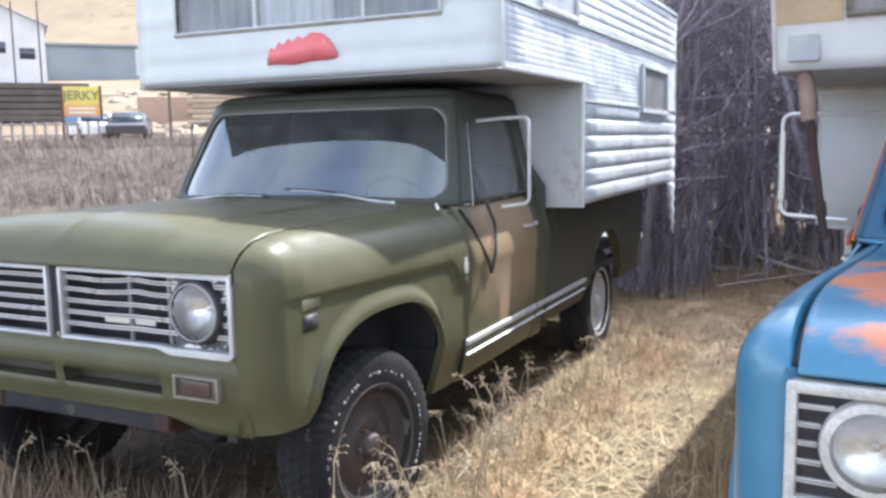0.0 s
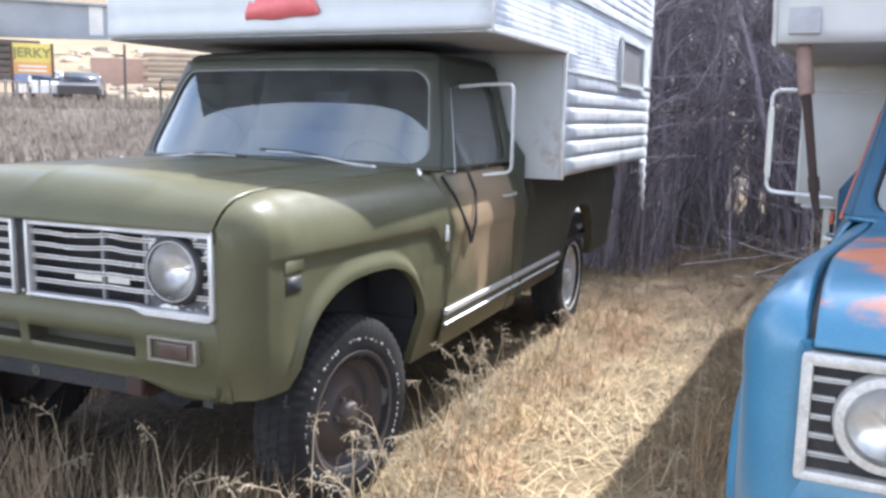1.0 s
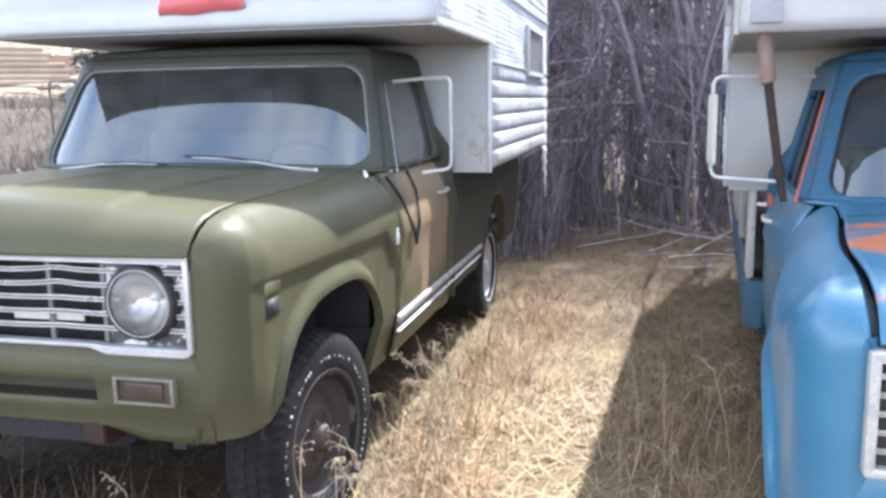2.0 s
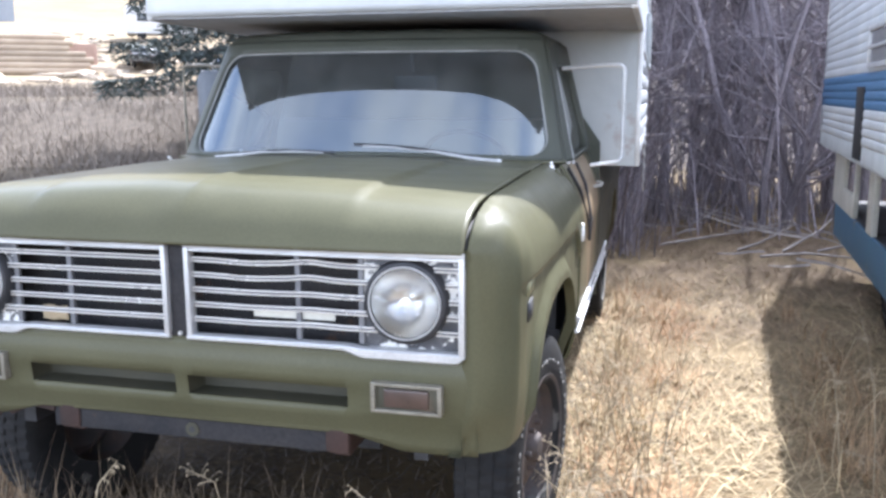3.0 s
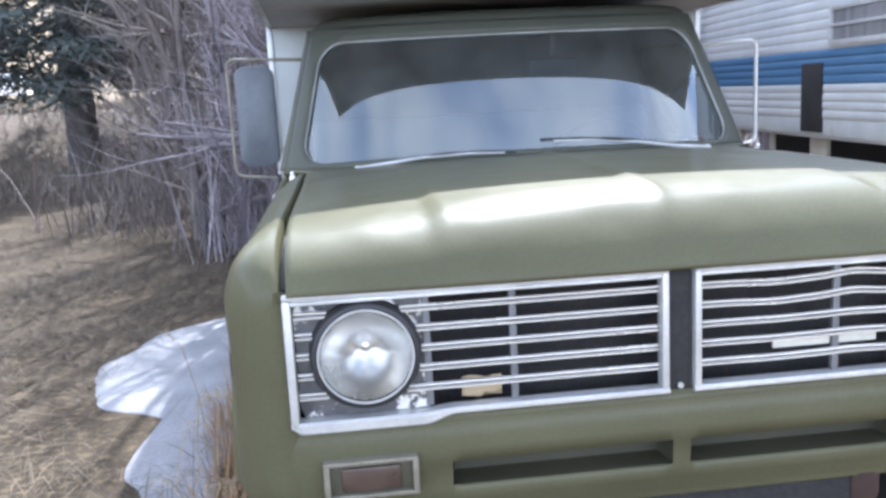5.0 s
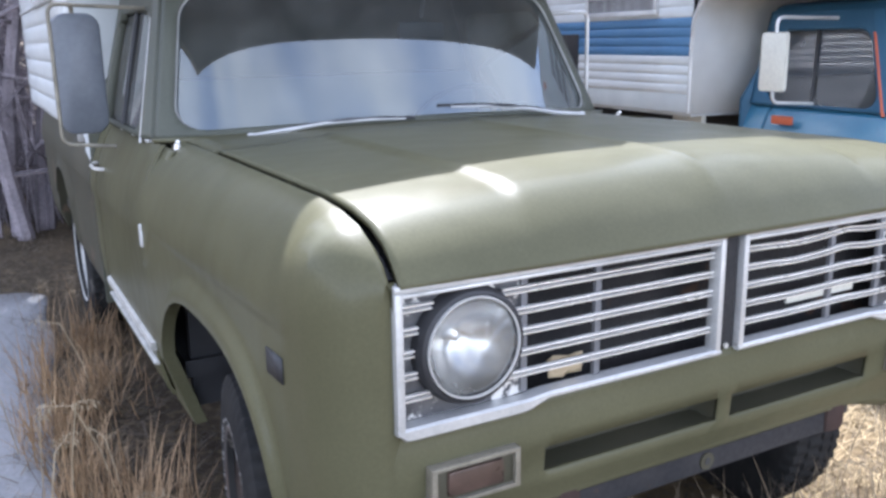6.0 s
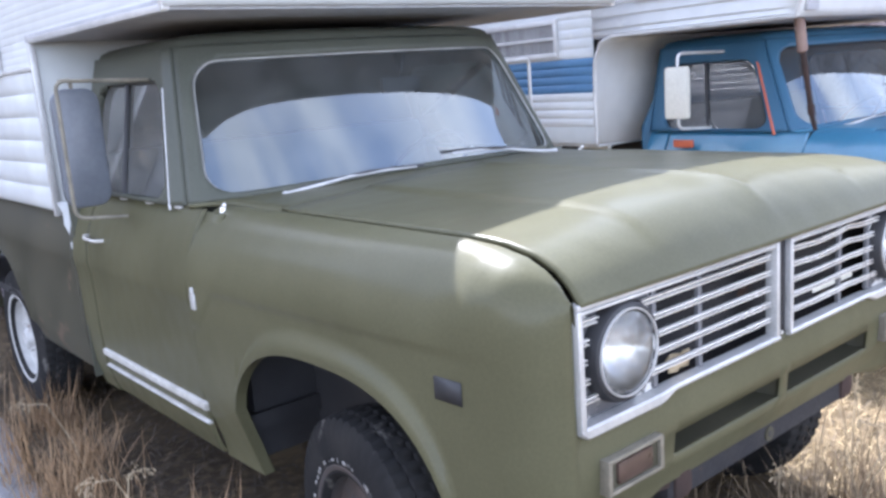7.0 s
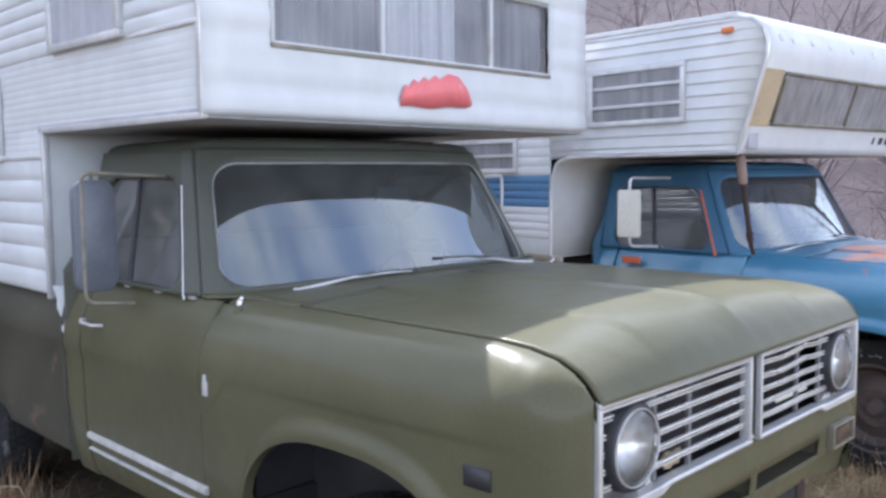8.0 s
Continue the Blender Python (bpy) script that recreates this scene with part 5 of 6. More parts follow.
        tube(bm, rim_pts, 0.012, 6)
        tube(bm, [(x, YF, ZB - 0.008), (x, YN - 0.16, ZB - 0.008), (x, YN - 0.06, 1.68), (x, YN - 0.01, 1.58), (x, YN, 1.4), (x, YN, ZL)], 0.012, 6)
        part("edge_trim", bm, BRIGHT, c)
        side_window(c, x + s * 0.002, 1.66, 2.36, 1.9, 2.25, s, 2, None, TAN_CURTAIN)
        side_window(c, x + s * 0.002, 3.0, 3.75, 1.62, 1.86, s, 1, None, TAN_CURTAIN)
        bm = bmesh.new()
        a, b = sorted((x - s * 0.01, x + s * 0.016))
        box(bm, (a, 3.84, 1.08), (b, 4.13, 1.52), 0.004)
        part("slot_panel", bm, DARK, c)
        bm = bmesh.new()
        a, b = sorted((x, x + s * 0.03))
        box(bm, (a, 1.36, 2.37), (b, 1.43, 2.405), 0.012)
        part("clearance_lamp", bm, AMBER, c, "amber clearance lamp")
        # the brace from the bunk's corner down to the wing
        bm = bmesh.new()
        tube(bm, [(s * 1.035, 1.365, 1.715), (s * 1.03, 1.362, 1.69), (s * 1.012, 1.355, 1.545), (s * 1.01, 1.354, 1.54)], [0.02, 0.026, 0.026, 0.018], 10)
        brace = part("corner_brace", bm, BRACE, c, "rusty turnbuckle brace to the wing")
        bm = bmesh.new()
        tube(bm, [(s * 1.012, 1.355, 1.55), (s * 0.958, 1.33, 1.2), (s * 0.945, 1.32, 1.14)], [0.016, 0.014, 0.011], 8)
        tube(bm, [(s * 0.968, 1.335, 1.27), (s * 0.961, 1.332, 1.22)], 0.02, 6)
        part("brace_rod", bm, DARK_RUST, brace)
    return c


blue_truck()
second_camper()


# ---- ground ----
def ground_height(x, y):
    s = -0.6 * x + 0.8 * y
    d = math.hypot(x, y)
    z = 0.03 * noise.noise((x * 0.35, y * 0.35, 0)) + 0.02 * noise.noise((x * 1.4, y * 1.4, 5))
    z *= ease(0.0, 3.0, d) * 0.6 + 0.4
    q = -0.25 * x + 0.97 * y
    z += 1.45 * ease(20, 26, q + 1.2 * noise.noise((x * 0.12, y * 0.12, 7))) + 0.3 * ease(30, 45, s)
    z += 6.5 * ease(40, 95, s) + 60 * ease(85, 260, s) * (1 + 0.35 * noise.noise((x * 0.012, y * 0.012, 9)))
    right = ease(10, 26, 0.75 * x + 0.45 * y)
    z += right * 0.26 * max(0, d - 13) * (1 - ease(60, 300, d) * 0.5) * ease(0.0, 14.0, x + 0.25 * y) * (1 - ease(24, 30, s) * 0.9)
    return z


def ground_sheet():
    rings = [0.0] + [0.35 * 1.085 ** k for k in range(86)]
    bm = bmesh.new()
    n = 150
    rows = []
    for r in rings[1:]:
        rows.append([(0.6 + r * math.cos(2 * math.pi * k / n), 1.5 + r * math.sin(2 * math.pi * k / n)) for k in range(n)])
    rows = [[(x, y, ground_height(x, y)) for x, y in row] for row in rows]
    vs = grid(bm, rows, closed=True)
    bm.faces.new(vs[0])
    return bm


def ground_material():
    m = bpy.data.materials.new("dry_grass_ground")
    m.use_nodes = True
    n, l = m.node_tree.nodes, m.node_tree.links
    p = n["Principled BSDF"]
    p.inputs["Roughness"].default_value = 0.95
    p.inputs["Specular IOR Level"].default_value = 0.1
    tc = n.new("ShaderNodeTexCoord")

    def noisy(scale, detail, rough=0.6):
        t = n.new("ShaderNodeTexNoise")
        t.inputs["Scale"].default_value, t.inputs["Detail"].default_value, t.inputs["Roughness"].default_value = scale, detail, rough
        l.new(tc.outputs["Object"], t.inputs["Vector"])
        return t

    def blend(fac, a, b):
        k = n.new("ShaderNodeMix")
        k.data_type = "RGBA"
        l.new(fac, k.inputs["Factor"])
        for socket, v in (("A", a), ("B", b)):
            if isinstance(v, tuple):
                k.inputs[socket].default_value = (*v, 1)
            else:
                l.new(v, k.inputs[socket])
        return k.outputs["Result"]

    def ranged(src, lo, hi):
        r = n.new("ShaderNodeMapRange")
        r.inputs[1].default_value, r.inputs[2].default_value = lo, hi
        l.new(src, r.inputs[0])
        return r.outputs[0]
    soil = blend(ranged(noisy(2.2, 8).outputs["Fac"], 0.35, 0.65), (0.2, 0.15, 0.085), (0.13, 0.096, 0.058))
    # darker brown soil on the -x side, along a wandering edge
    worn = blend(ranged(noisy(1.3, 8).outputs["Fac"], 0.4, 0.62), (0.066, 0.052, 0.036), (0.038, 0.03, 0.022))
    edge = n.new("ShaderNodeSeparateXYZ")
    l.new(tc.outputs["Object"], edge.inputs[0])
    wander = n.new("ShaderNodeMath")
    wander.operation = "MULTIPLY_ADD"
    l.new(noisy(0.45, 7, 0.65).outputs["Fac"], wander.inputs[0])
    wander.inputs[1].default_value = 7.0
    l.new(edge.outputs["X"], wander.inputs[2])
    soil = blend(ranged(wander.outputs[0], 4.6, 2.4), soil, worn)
    soil = blend(ranged(noisy(22, 6).outputs["Fac"], 0.5, 0.68), soil, (0.13, 0.1, 0.06))
    far = blend(ranged(noisy(0.05, 9, 0.7).outputs["Fac"], 0.4, 0.62), (0.235, 0.188, 0.122), (0.175, 0.136, 0.09))
    far = blend(ranged(noisy(0.3, 8, 0.7).outputs["Fac"], 0.60, 0.66), far, (0.15, 0.13, 0.08))
    scrub = blend(ranged(noisy(0.9, 9, 0.8).outputs["Fac"], 0.38, 0.62), (0.034, 0.027, 0.029), (0.062, 0.05, 0.052))
    sep = n.new("ShaderNodeSeparateXYZ")
    l.new(tc.outputs["Object"], sep.inputs[0])
    length = n.new("ShaderNodeVectorMath")
    length.operation = "LENGTH"
    l.new(tc.outputs["Object"], length.inputs[0])
    colour = blend(ranged(length.outputs["Value"], 14, 40), soil, far)
    # weedy brown bank across the yard's far edge
    across = n.new("ShaderNodeVectorMath")
    across.operation = "DOT_PRODUCT"
    across.inputs[1].default_value = (-0.25, 0.97, 0.0)
    l.new(tc.outputs["Object"], across.inputs[0])
    wob = n.new("ShaderNodeMath")
    wob.operation = "MULTIPLY_ADD"
    l.new(noisy(0.35, 6, 0.65).outputs["Fac"], wob.inputs[0])
    wob.inputs[1].default_value = 9.0
    l.new(across.outputs["Value"], wob.inputs[2])
    band = n.new("ShaderNodeMath")
    band.operation = "MULTIPLY"
    l.new(ranged(wob.outputs[0], 19, 22), band.inputs[0])
    l.new(ranged(wob.outputs[0], 32.5, 30), band.inputs[1])
    weeds = blend(ranged(noisy(3, 8, 0.7).outputs["Fac"], 0.4, 0.65), (0.075, 0.062, 0.05), (0.13, 0.108, 0.085))
    colour = blend(band.outputs[0], colour, weeds)
    side = n.new("ShaderNodeMath")
    side.operation = "MULTIPLY_ADD"
    l.new(sep.outputs["Y"], side.inputs[0])
    side.inputs[1].default_value = 0.25
    l.new(sep.outputs["X"], side.inputs[2])
    colour = blend(ranged(side.outputs[0], 5, 12), colour, scrub)
    l.new(colour, p.inputs["Base Color"])
    bp = n.new("ShaderNodeBump")
    bp.inputs["Strength"].default_value, bp.inputs["Distance"].default_value = 0.3, 0.015
    l.new(noisy(60, 8, 0.75).outputs["Fac"], bp.inputs["Height"])
    l.new(bp.outputs[0], p.inputs["Normal"])
    return m


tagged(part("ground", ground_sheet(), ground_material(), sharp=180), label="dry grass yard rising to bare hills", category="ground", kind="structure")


def blades(name, label, count, place, length, lean, width, material, seed, patchy=0.0):
    """Many bent blades of dry grass in one mesh; place(rng, n) gives their feet."""
    rng = np.random.default_rng(seed)
    xy = place(rng, count)
    if patchy:
        dense = np.array([noise.noise((a * 1.1, b * 1.1, 0)) + 0.6 * noise.noise((a * 3.7, b * 3.7, 2)) for a, b in xy])
        xy = xy[dense > rng.uniform(-0.55, patchy, len(xy))]
    xy = xy[((xy[:, 0] + 1.6) / 0.42) ** 2 + ((xy[:, 1] - 3.25) / 1.75) ** 2 > rng.uniform(0.55, 1.0, len(xy))]
    k = len(xy)
    z = np.array([ground_height(a, b) for a, b in xy]) - 0.004
    h = rng.uniform(length[0], length[1], k) * rng.uniform(0.6, 1.0, k)
    az = rng.uniform(0, 2 * np.pi, k)
    tilt = np.radians(rng.uniform(lean[0], lean[1], k))
    curl = rng.uniform(0.1, 0.7, k)
    d = np.stack([np.cos(az), np.sin(az)], 1)
    side = np.stack([-np.sin(az), np.cos(az)], 1) * (rng.uniform(0.6, 1.4, k) * width / 2)[:, None]
    verts = np.zeros((k, 5, 3))
    base = np.concatenate([xy, z[:, None]], 1)
    for j, f in ((0, 0.0), (2, 0.55)):
        a = tilt * (1 + curl * f)
        mid = base + np.concatenate([d * (h * f * np.sin(a))[:, None], (h * f * np.cos(a))[:, None]], 1)
        w = side * (1 - 0.3 * f)
        verts[:, j, :2], verts[:, j, 2] = mid[:, :2] - w, mid[:, 2]
        verts[:, j + 1, :2], verts[:, j + 1, 2] = mid[:, :2] + w, mid[:, 2]
    a = tilt * (1 + curl)
    verts[:, 4] = base + np.concatenate([d * (h * np.sin(a))[:, None], np.maximum(h * np.cos(a), 0.006)[:, None]], 1)
    i = np.arange(k) * 5
    faces = np.concatenate([np.stack([i, i + 1, i + 3], 1), np.stack([i, i + 3, i + 2], 1), np.stack([i + 2, i + 3, i + 4], 1)])
    me = bpy.data.meshes.new(name)
    me.vertices.add(k * 5)
    me.vertices.foreach_set("co", verts.ravel())
    me.loops.add(len(faces) * 3)
    me.loops.foreach_set("vertex_index", faces.ravel())
    me.polygons.add(len(faces))
    me.polygons.foreach_set("loop_start", np.arange(len(faces)) * 3)
    me.update(calc_edges=True)
    me.validate()
    me.materials.append(material)
    return tagged(new(name, me), label=label, category="brush" if name == "brush" else "grass", kind="stuff")


def clumped(x0, x1, y0, y1, clumps, spread):
    def place(rng, n):
        c = np.stack([rng.uniform(x0, x1, clumps), rng.uniform(y0, y1, clumps)], 1)
        return c[rng.integers(0, clumps, n)] + rng.normal(0, spread, (n, 2))
    return place


def spread_over(x0, x1, y0, y1):
    return lambda rng, n: np.stack([rng.uniform(x0, x1, n), rng.uniform(y0, y1, n)], 1)


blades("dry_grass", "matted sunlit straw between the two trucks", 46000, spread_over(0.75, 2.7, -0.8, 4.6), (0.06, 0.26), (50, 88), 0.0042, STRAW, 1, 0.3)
blades("dry_grass", "russet dead weeds between the trucks and the thicket", 46000, spread_over(0.75, 2.9, 3.3, 8.2), (0.06, 0.26), (45, 86), 0.0034, RUSSET, 41, 0.25)
blades("dry_grass", "thin matted straw on the open yard", 150000, spread_over(-7.5, -0.8, -0.8, 9.0), (0.05, 0.24), (45, 88), 0.0026, BROWN_STRAW, 2, 0.45)
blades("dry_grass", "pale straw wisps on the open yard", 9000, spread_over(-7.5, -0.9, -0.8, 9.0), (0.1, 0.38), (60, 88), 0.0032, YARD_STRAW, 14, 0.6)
blades("dry_grass", "straw under and before the trucks", 16000, spread_over(-1.3, 4.6, -1.6, 0.9), (0.05, 0.2), (40, 86), 0.0036, BROWN_STRAW, 3)
blades("dry_grass", "far straw across the yard", 30000, clumped(-26, -6, 7, 19, 1300, 0.35), (0.1, 0.34), (25, 75), 0.01, BROWN_STRAW, 4)
blades("dry_grass", "pale bent straw tufts across the yard", 24000, clumped(-13, -1.8, 1, 14, 1500, 0.25), (0.1, 0.34), (50, 86), 0.003, YARD_STRAW, 31)
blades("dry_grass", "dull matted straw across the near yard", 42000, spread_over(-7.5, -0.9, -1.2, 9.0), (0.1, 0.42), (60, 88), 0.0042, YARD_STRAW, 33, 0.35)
blades("dry_grass", "pale matted straw before the trucks", 40000, spread_over(-5.0, 6.0, -7.0, -1.2), (0.06, 0.24), (50, 88), 0.004, YARD_STRAW, 34, 0.45)
blades("brush", "grey-brown weeds thick along the bank", 42000, clumped(-34, -3, 13, 33, 2600, 0.4), (0.2, 0.75), (5, 45), 0.014, WEED, 32)
blades("tall_grass", "tall dry grass tufts along the truck's shaded side", 2200, clumped(-1.3, -0.9, 0.0, 3.4, 40, 0.06), (0.12, 0.42), (4, 38), 0.004, STALK, 5)
blades("tall_grass", "tall dry grass tufts before the bumper", 1900, clumped(-0.9, 1.0, -0.45, 0.35, 46, 0.045), (0.14, 0.5), (3, 36), 0.0028, DULL_STALK, 6)
blades("tall_grass", "dry grass tufts by the sunlit wheel and doors", 1300, clumped(0.85, 1.2, 0.1, 4.4, 34, 0.06), (0.08, 0.3), (15, 60), 0.0035, STRAW, 7)
blades("dry_grass", "rust-brown dead weeds along the doors", 3400, clumped(0.95, 1.45, 1.0, 4.6, 70, 0.09), (0.06, 0.26), (20, 75), 0.003, RUSTY_WEED, 21)
blades("dry_grass", "long fallen straw lying over the mat", 5200, spread_over(0.8, 2.9, -0.8, 5.0), (0.2, 0.5), (48, 84), 0.004, STRAW, 9)
blades("dry_grass", "long fallen brown straw on the yard", 3600, spread_over(-6, -1.0, -0.8, 7.0), (0.25, 0.7), (64, 87), 0.0044, YARD_STRAW, 10)
blades("dry_grass", "long dull straw fallen over the near yard", 900, spread_over(-4.5, -1.0, -1.0, 4.0), (0.25, 0.75), (66, 87), 0.0036, YARD_STRAW, 15)
blades("dry_grass", "dark straw blades coloured as shade under the olive truck", 12000, spread_over(-0.95, 0.92, -0.1, 4.2), (0.04, 0.16), (50, 86), 0.007, UNDERSHADE, 16)
blades("tall_grass", "dry grass tufts along the blue truck", 1500, clumped(1.9, 2.5, -0.6, 4.0, 40, 0.06), (0.1, 0.4), (10, 55), 0.0035, STALK, 8)
blades("brush", "dense leafless willow shoots behind the trucks", 2400, clumped(-0.8, 5.4, 7.4, 12.0, 190, 0.2), (0.5, 2.8), (3, 32), 0.011, BARK, 11)
blades("brush", "leafless brown shoots at the yard's back edge", 1500, clumped(-4.2, -1.2, 8.5, 16.0, 90, 0.25), (0.4, 2.0), (3, 35), 0.012, BROWN_BARK, 12)
blades("brush", "leafless brush close behind the olive truck", 1500, clumped(-2.0, 0.9, 6.0, 8.2, 70, 0.2), (0.4, 2.2), (3, 30), 0.01, BARK, 13)


# ---- snow ----
def snow_patch(name, centre, pts, label):
    cx, cy = centre
    corners = bent([(x, y, 0) for x, y in pts], 0.09, 6, loop=True)
    loop = [a.lerp(b, k / m) for a, b in zip(corners, corners[1:] + corners[:1]) if (a - b).length > 1e-6 for m in [max(1, int((a - b).length / 0.018))] for k in range(m)]
    rows = []
    for k, h in ((1.0, -0.006), (0.985, 0.002), (0.96, 0.007), (0.92, 0.011), (0.85, 0.015), (0.75, 0.018), (0.6, 0.02), (0.45, 0.021), (0.3, 0.022), (0.15, 0.022), (0.02, 0.022)):
        row = []
        for i, p in enumerate(loop):
            j = 1 + (0.14 * noise.noise((p.x * 2.6, p.y * 2.6, 3)) + 0.02 * noise.noise((p.x * 9, p.y * 9, 4))) * k ** 3 + 0.01 * noise.noise((p.x * 27, p.y * 27, 8)) * k ** 60
            x, y = cx + (p.x - cx) * k * j, cy + (p.y - cy) * k * j
            row.append((x, y, ground_height(x, y) + h + (0.01 * noise.noise((x * 3, y * 3, 1)) + 0.004 * noise.noise((x * 11, y * 11, 6))) * (k < 0.95)))
        rows.append(row)
    bm = bmesh.new()
    vs = grid(bm, rows, closed=True)
    bm.faces.new(vs[-1])
    tagged(part(name, bm, SNOW, sharp=60), label=label, category="snow")


snow_patch("snow_patch", (-1.5, 3.0), [(-1.2, 1.2), (-1.42, 1.22), (-1.52, 1.6), (-1.64, 1.9), (-1.6, 2.12), (-1.52, 2.35), (-1.68, 2.52), (-1.95, 2.62), (-2.06, 2.9), (-2.15, 3.4), (-1.95, 3.9), (-1.75, 4.1), (-1.35, 4.6), (-1.05, 4.5), (-1.1, 3.4), (-1.2, 2.4)], "melting grey-white snow patch on grass beside the truck")


# ---- trees ----
def limb(bm, start, way, length, r0, depth, rng, droop=0.0, twigs=2, n=5):
    """A crooked tapering branch that forks until depth runs out."""
    pts, rs, p, d = [], [], Vector(start), Vector(way).normalized()
    steps = 5 if depth > 1 else 3
    for k in range(steps + 1):
        pts.append(p.copy())
        rs.append(max(0.0022, r0 * (1 - 0.62 * k / steps)))
        d = (d + Vector((rng.uniform(-0.22, 0.22), rng.uniform(-0.22, 0.22), rng.uniform(-0.12, 0.18) - droop))).normalized()
        p = p + d * length / steps
    tube(bm, pts, rs, n if depth > 1 else 3, caps=False)
    if depth > 0:
        for k in range(twigs + (depth > 1)):
            i = rng.randint(1, steps)
            e = (pts[i] - pts[i - 1]).normalized()
            side = Vector((rng.uniform(-1, 1), rng.uniform(-1, 1), rng.uniform(-0.3, 0.8))).normalized()
            limb(bm, pts[i], e * 0.55 + side * 0.8, length * rng.uniform(0.4, 0.68), rs[i] * 0.6, depth - 1, rng, droop, twigs, max(3, n - 1))


def bare_tree(x, y, height, seed, stems=3, material=None, label="", spread=0.13, depth=3, twigs=3):
    rng = random.Random(seed)
    z = ground_height(x, y)
    tree = thing("bare_tree", label or "leafless grey-brown tree in a dense thicket behind the trucks", "tree", "thicket trees", Matrix.Translation((x, y, z)))
    trunk, crown = bmesh.new(), bmesh.new()
    for k in range(stems):
        a = rng.uniform(0, 6.28)
        foot = Vector((0.12 * stems * 0.4 * math.cos(a), 0.12 * stems * 0.4 * math.sin(a), -0.05))
        d = Vector((spread * math.cos(a), spread * math.sin(a), 1)).normalized()
        pts, rs, p = [], [], foot
        r = 0.011 * height * rng.uniform(0.5, 1.3)
        for j in range(9):
            pts.append(p.copy())
            rs.append(r * (1 - 0.85 * j / 8) + 0.004)
            d = (d + Vector((rng.uniform(-0.12, 0.12), rng.uniform(-0.12, 0.12), 0.05))).normalized()
            p = p + d * height / 8
        tube(trunk, pts, rs, 7, caps=False)
        for j in range(1, 9):
            for _ in range(2):
                b = rng.uniform(0, 6.28)
                limb(crown, pts[j], (math.cos(b), math.sin(b), rng.uniform(-0.1, 1.5)), height * rng.uniform(0.14, 0.3), rs[j] * 0.38 + 0.002, depth - 1, rng, 0.0, twigs)
    part("trunk", trunk, material or BARK, tree)
    part("crown", crown, material or BARK, tree)
    return tree


thicket = random.Random(11)
for k in range(26):
    row = k // 7
    tx = -0.6 + 0.95 * (k % 7) + thicket.uniform(-0.3, 0.3) + 0.25 * row
    ty = 8.6 + 1.5 * row + thicket.uniform(-0.5, 0.5)
    bare_tree(tx, ty, 4.3 + 0.9 * row + thicket.uniform(-0.4, 0.4), 20 + k, stems=4)
for k, (tx, ty, th) in enumerate([(-0.9, 6.4, 4.6), (-0.1, 6.9, 5.0), (0.6, 6.5, 4.6), (-1.6, 7.2, 4.8), (-0.6, 8.0, 5.2), (0.3, 8.3, 5.4), (-2.2, 8.2, 4.6), (-1.7, 9.6, 4.4), (-2.6, 11.2, 4.8), (-1.4, 12.6, 5.2), (-3.4, 13.0, 5.0), (-2.4, 15.0, 5.6), (-4.4, 15.6, 5.2), (-3.6, 17.5, 5.5)]):
    bare_tree(tx, ty, th, 90 + k, stems=4, material=BROWN_BARK if ty > 8.1 and tx < -1 else None)
for k, (tx, ty, th) in enumerate([(7.2, 3.4, 3.6), (8.4, 4.6, 4.2), (7.6, 1.6, 3.2), (9.4, 2.8, 4.0), (8.0, 6.4, 4.2), (10.5, 4.8, 4.5), (9.5, 0.6, 3.4), (11.5, 2.2, 4.2)]):
    bare_tree(tx, ty, th, 60 + k, stems=4, material=SLOPE_TWIG, label="dark red-brown leafless bush on the slope", spread=0.6, depth=3)


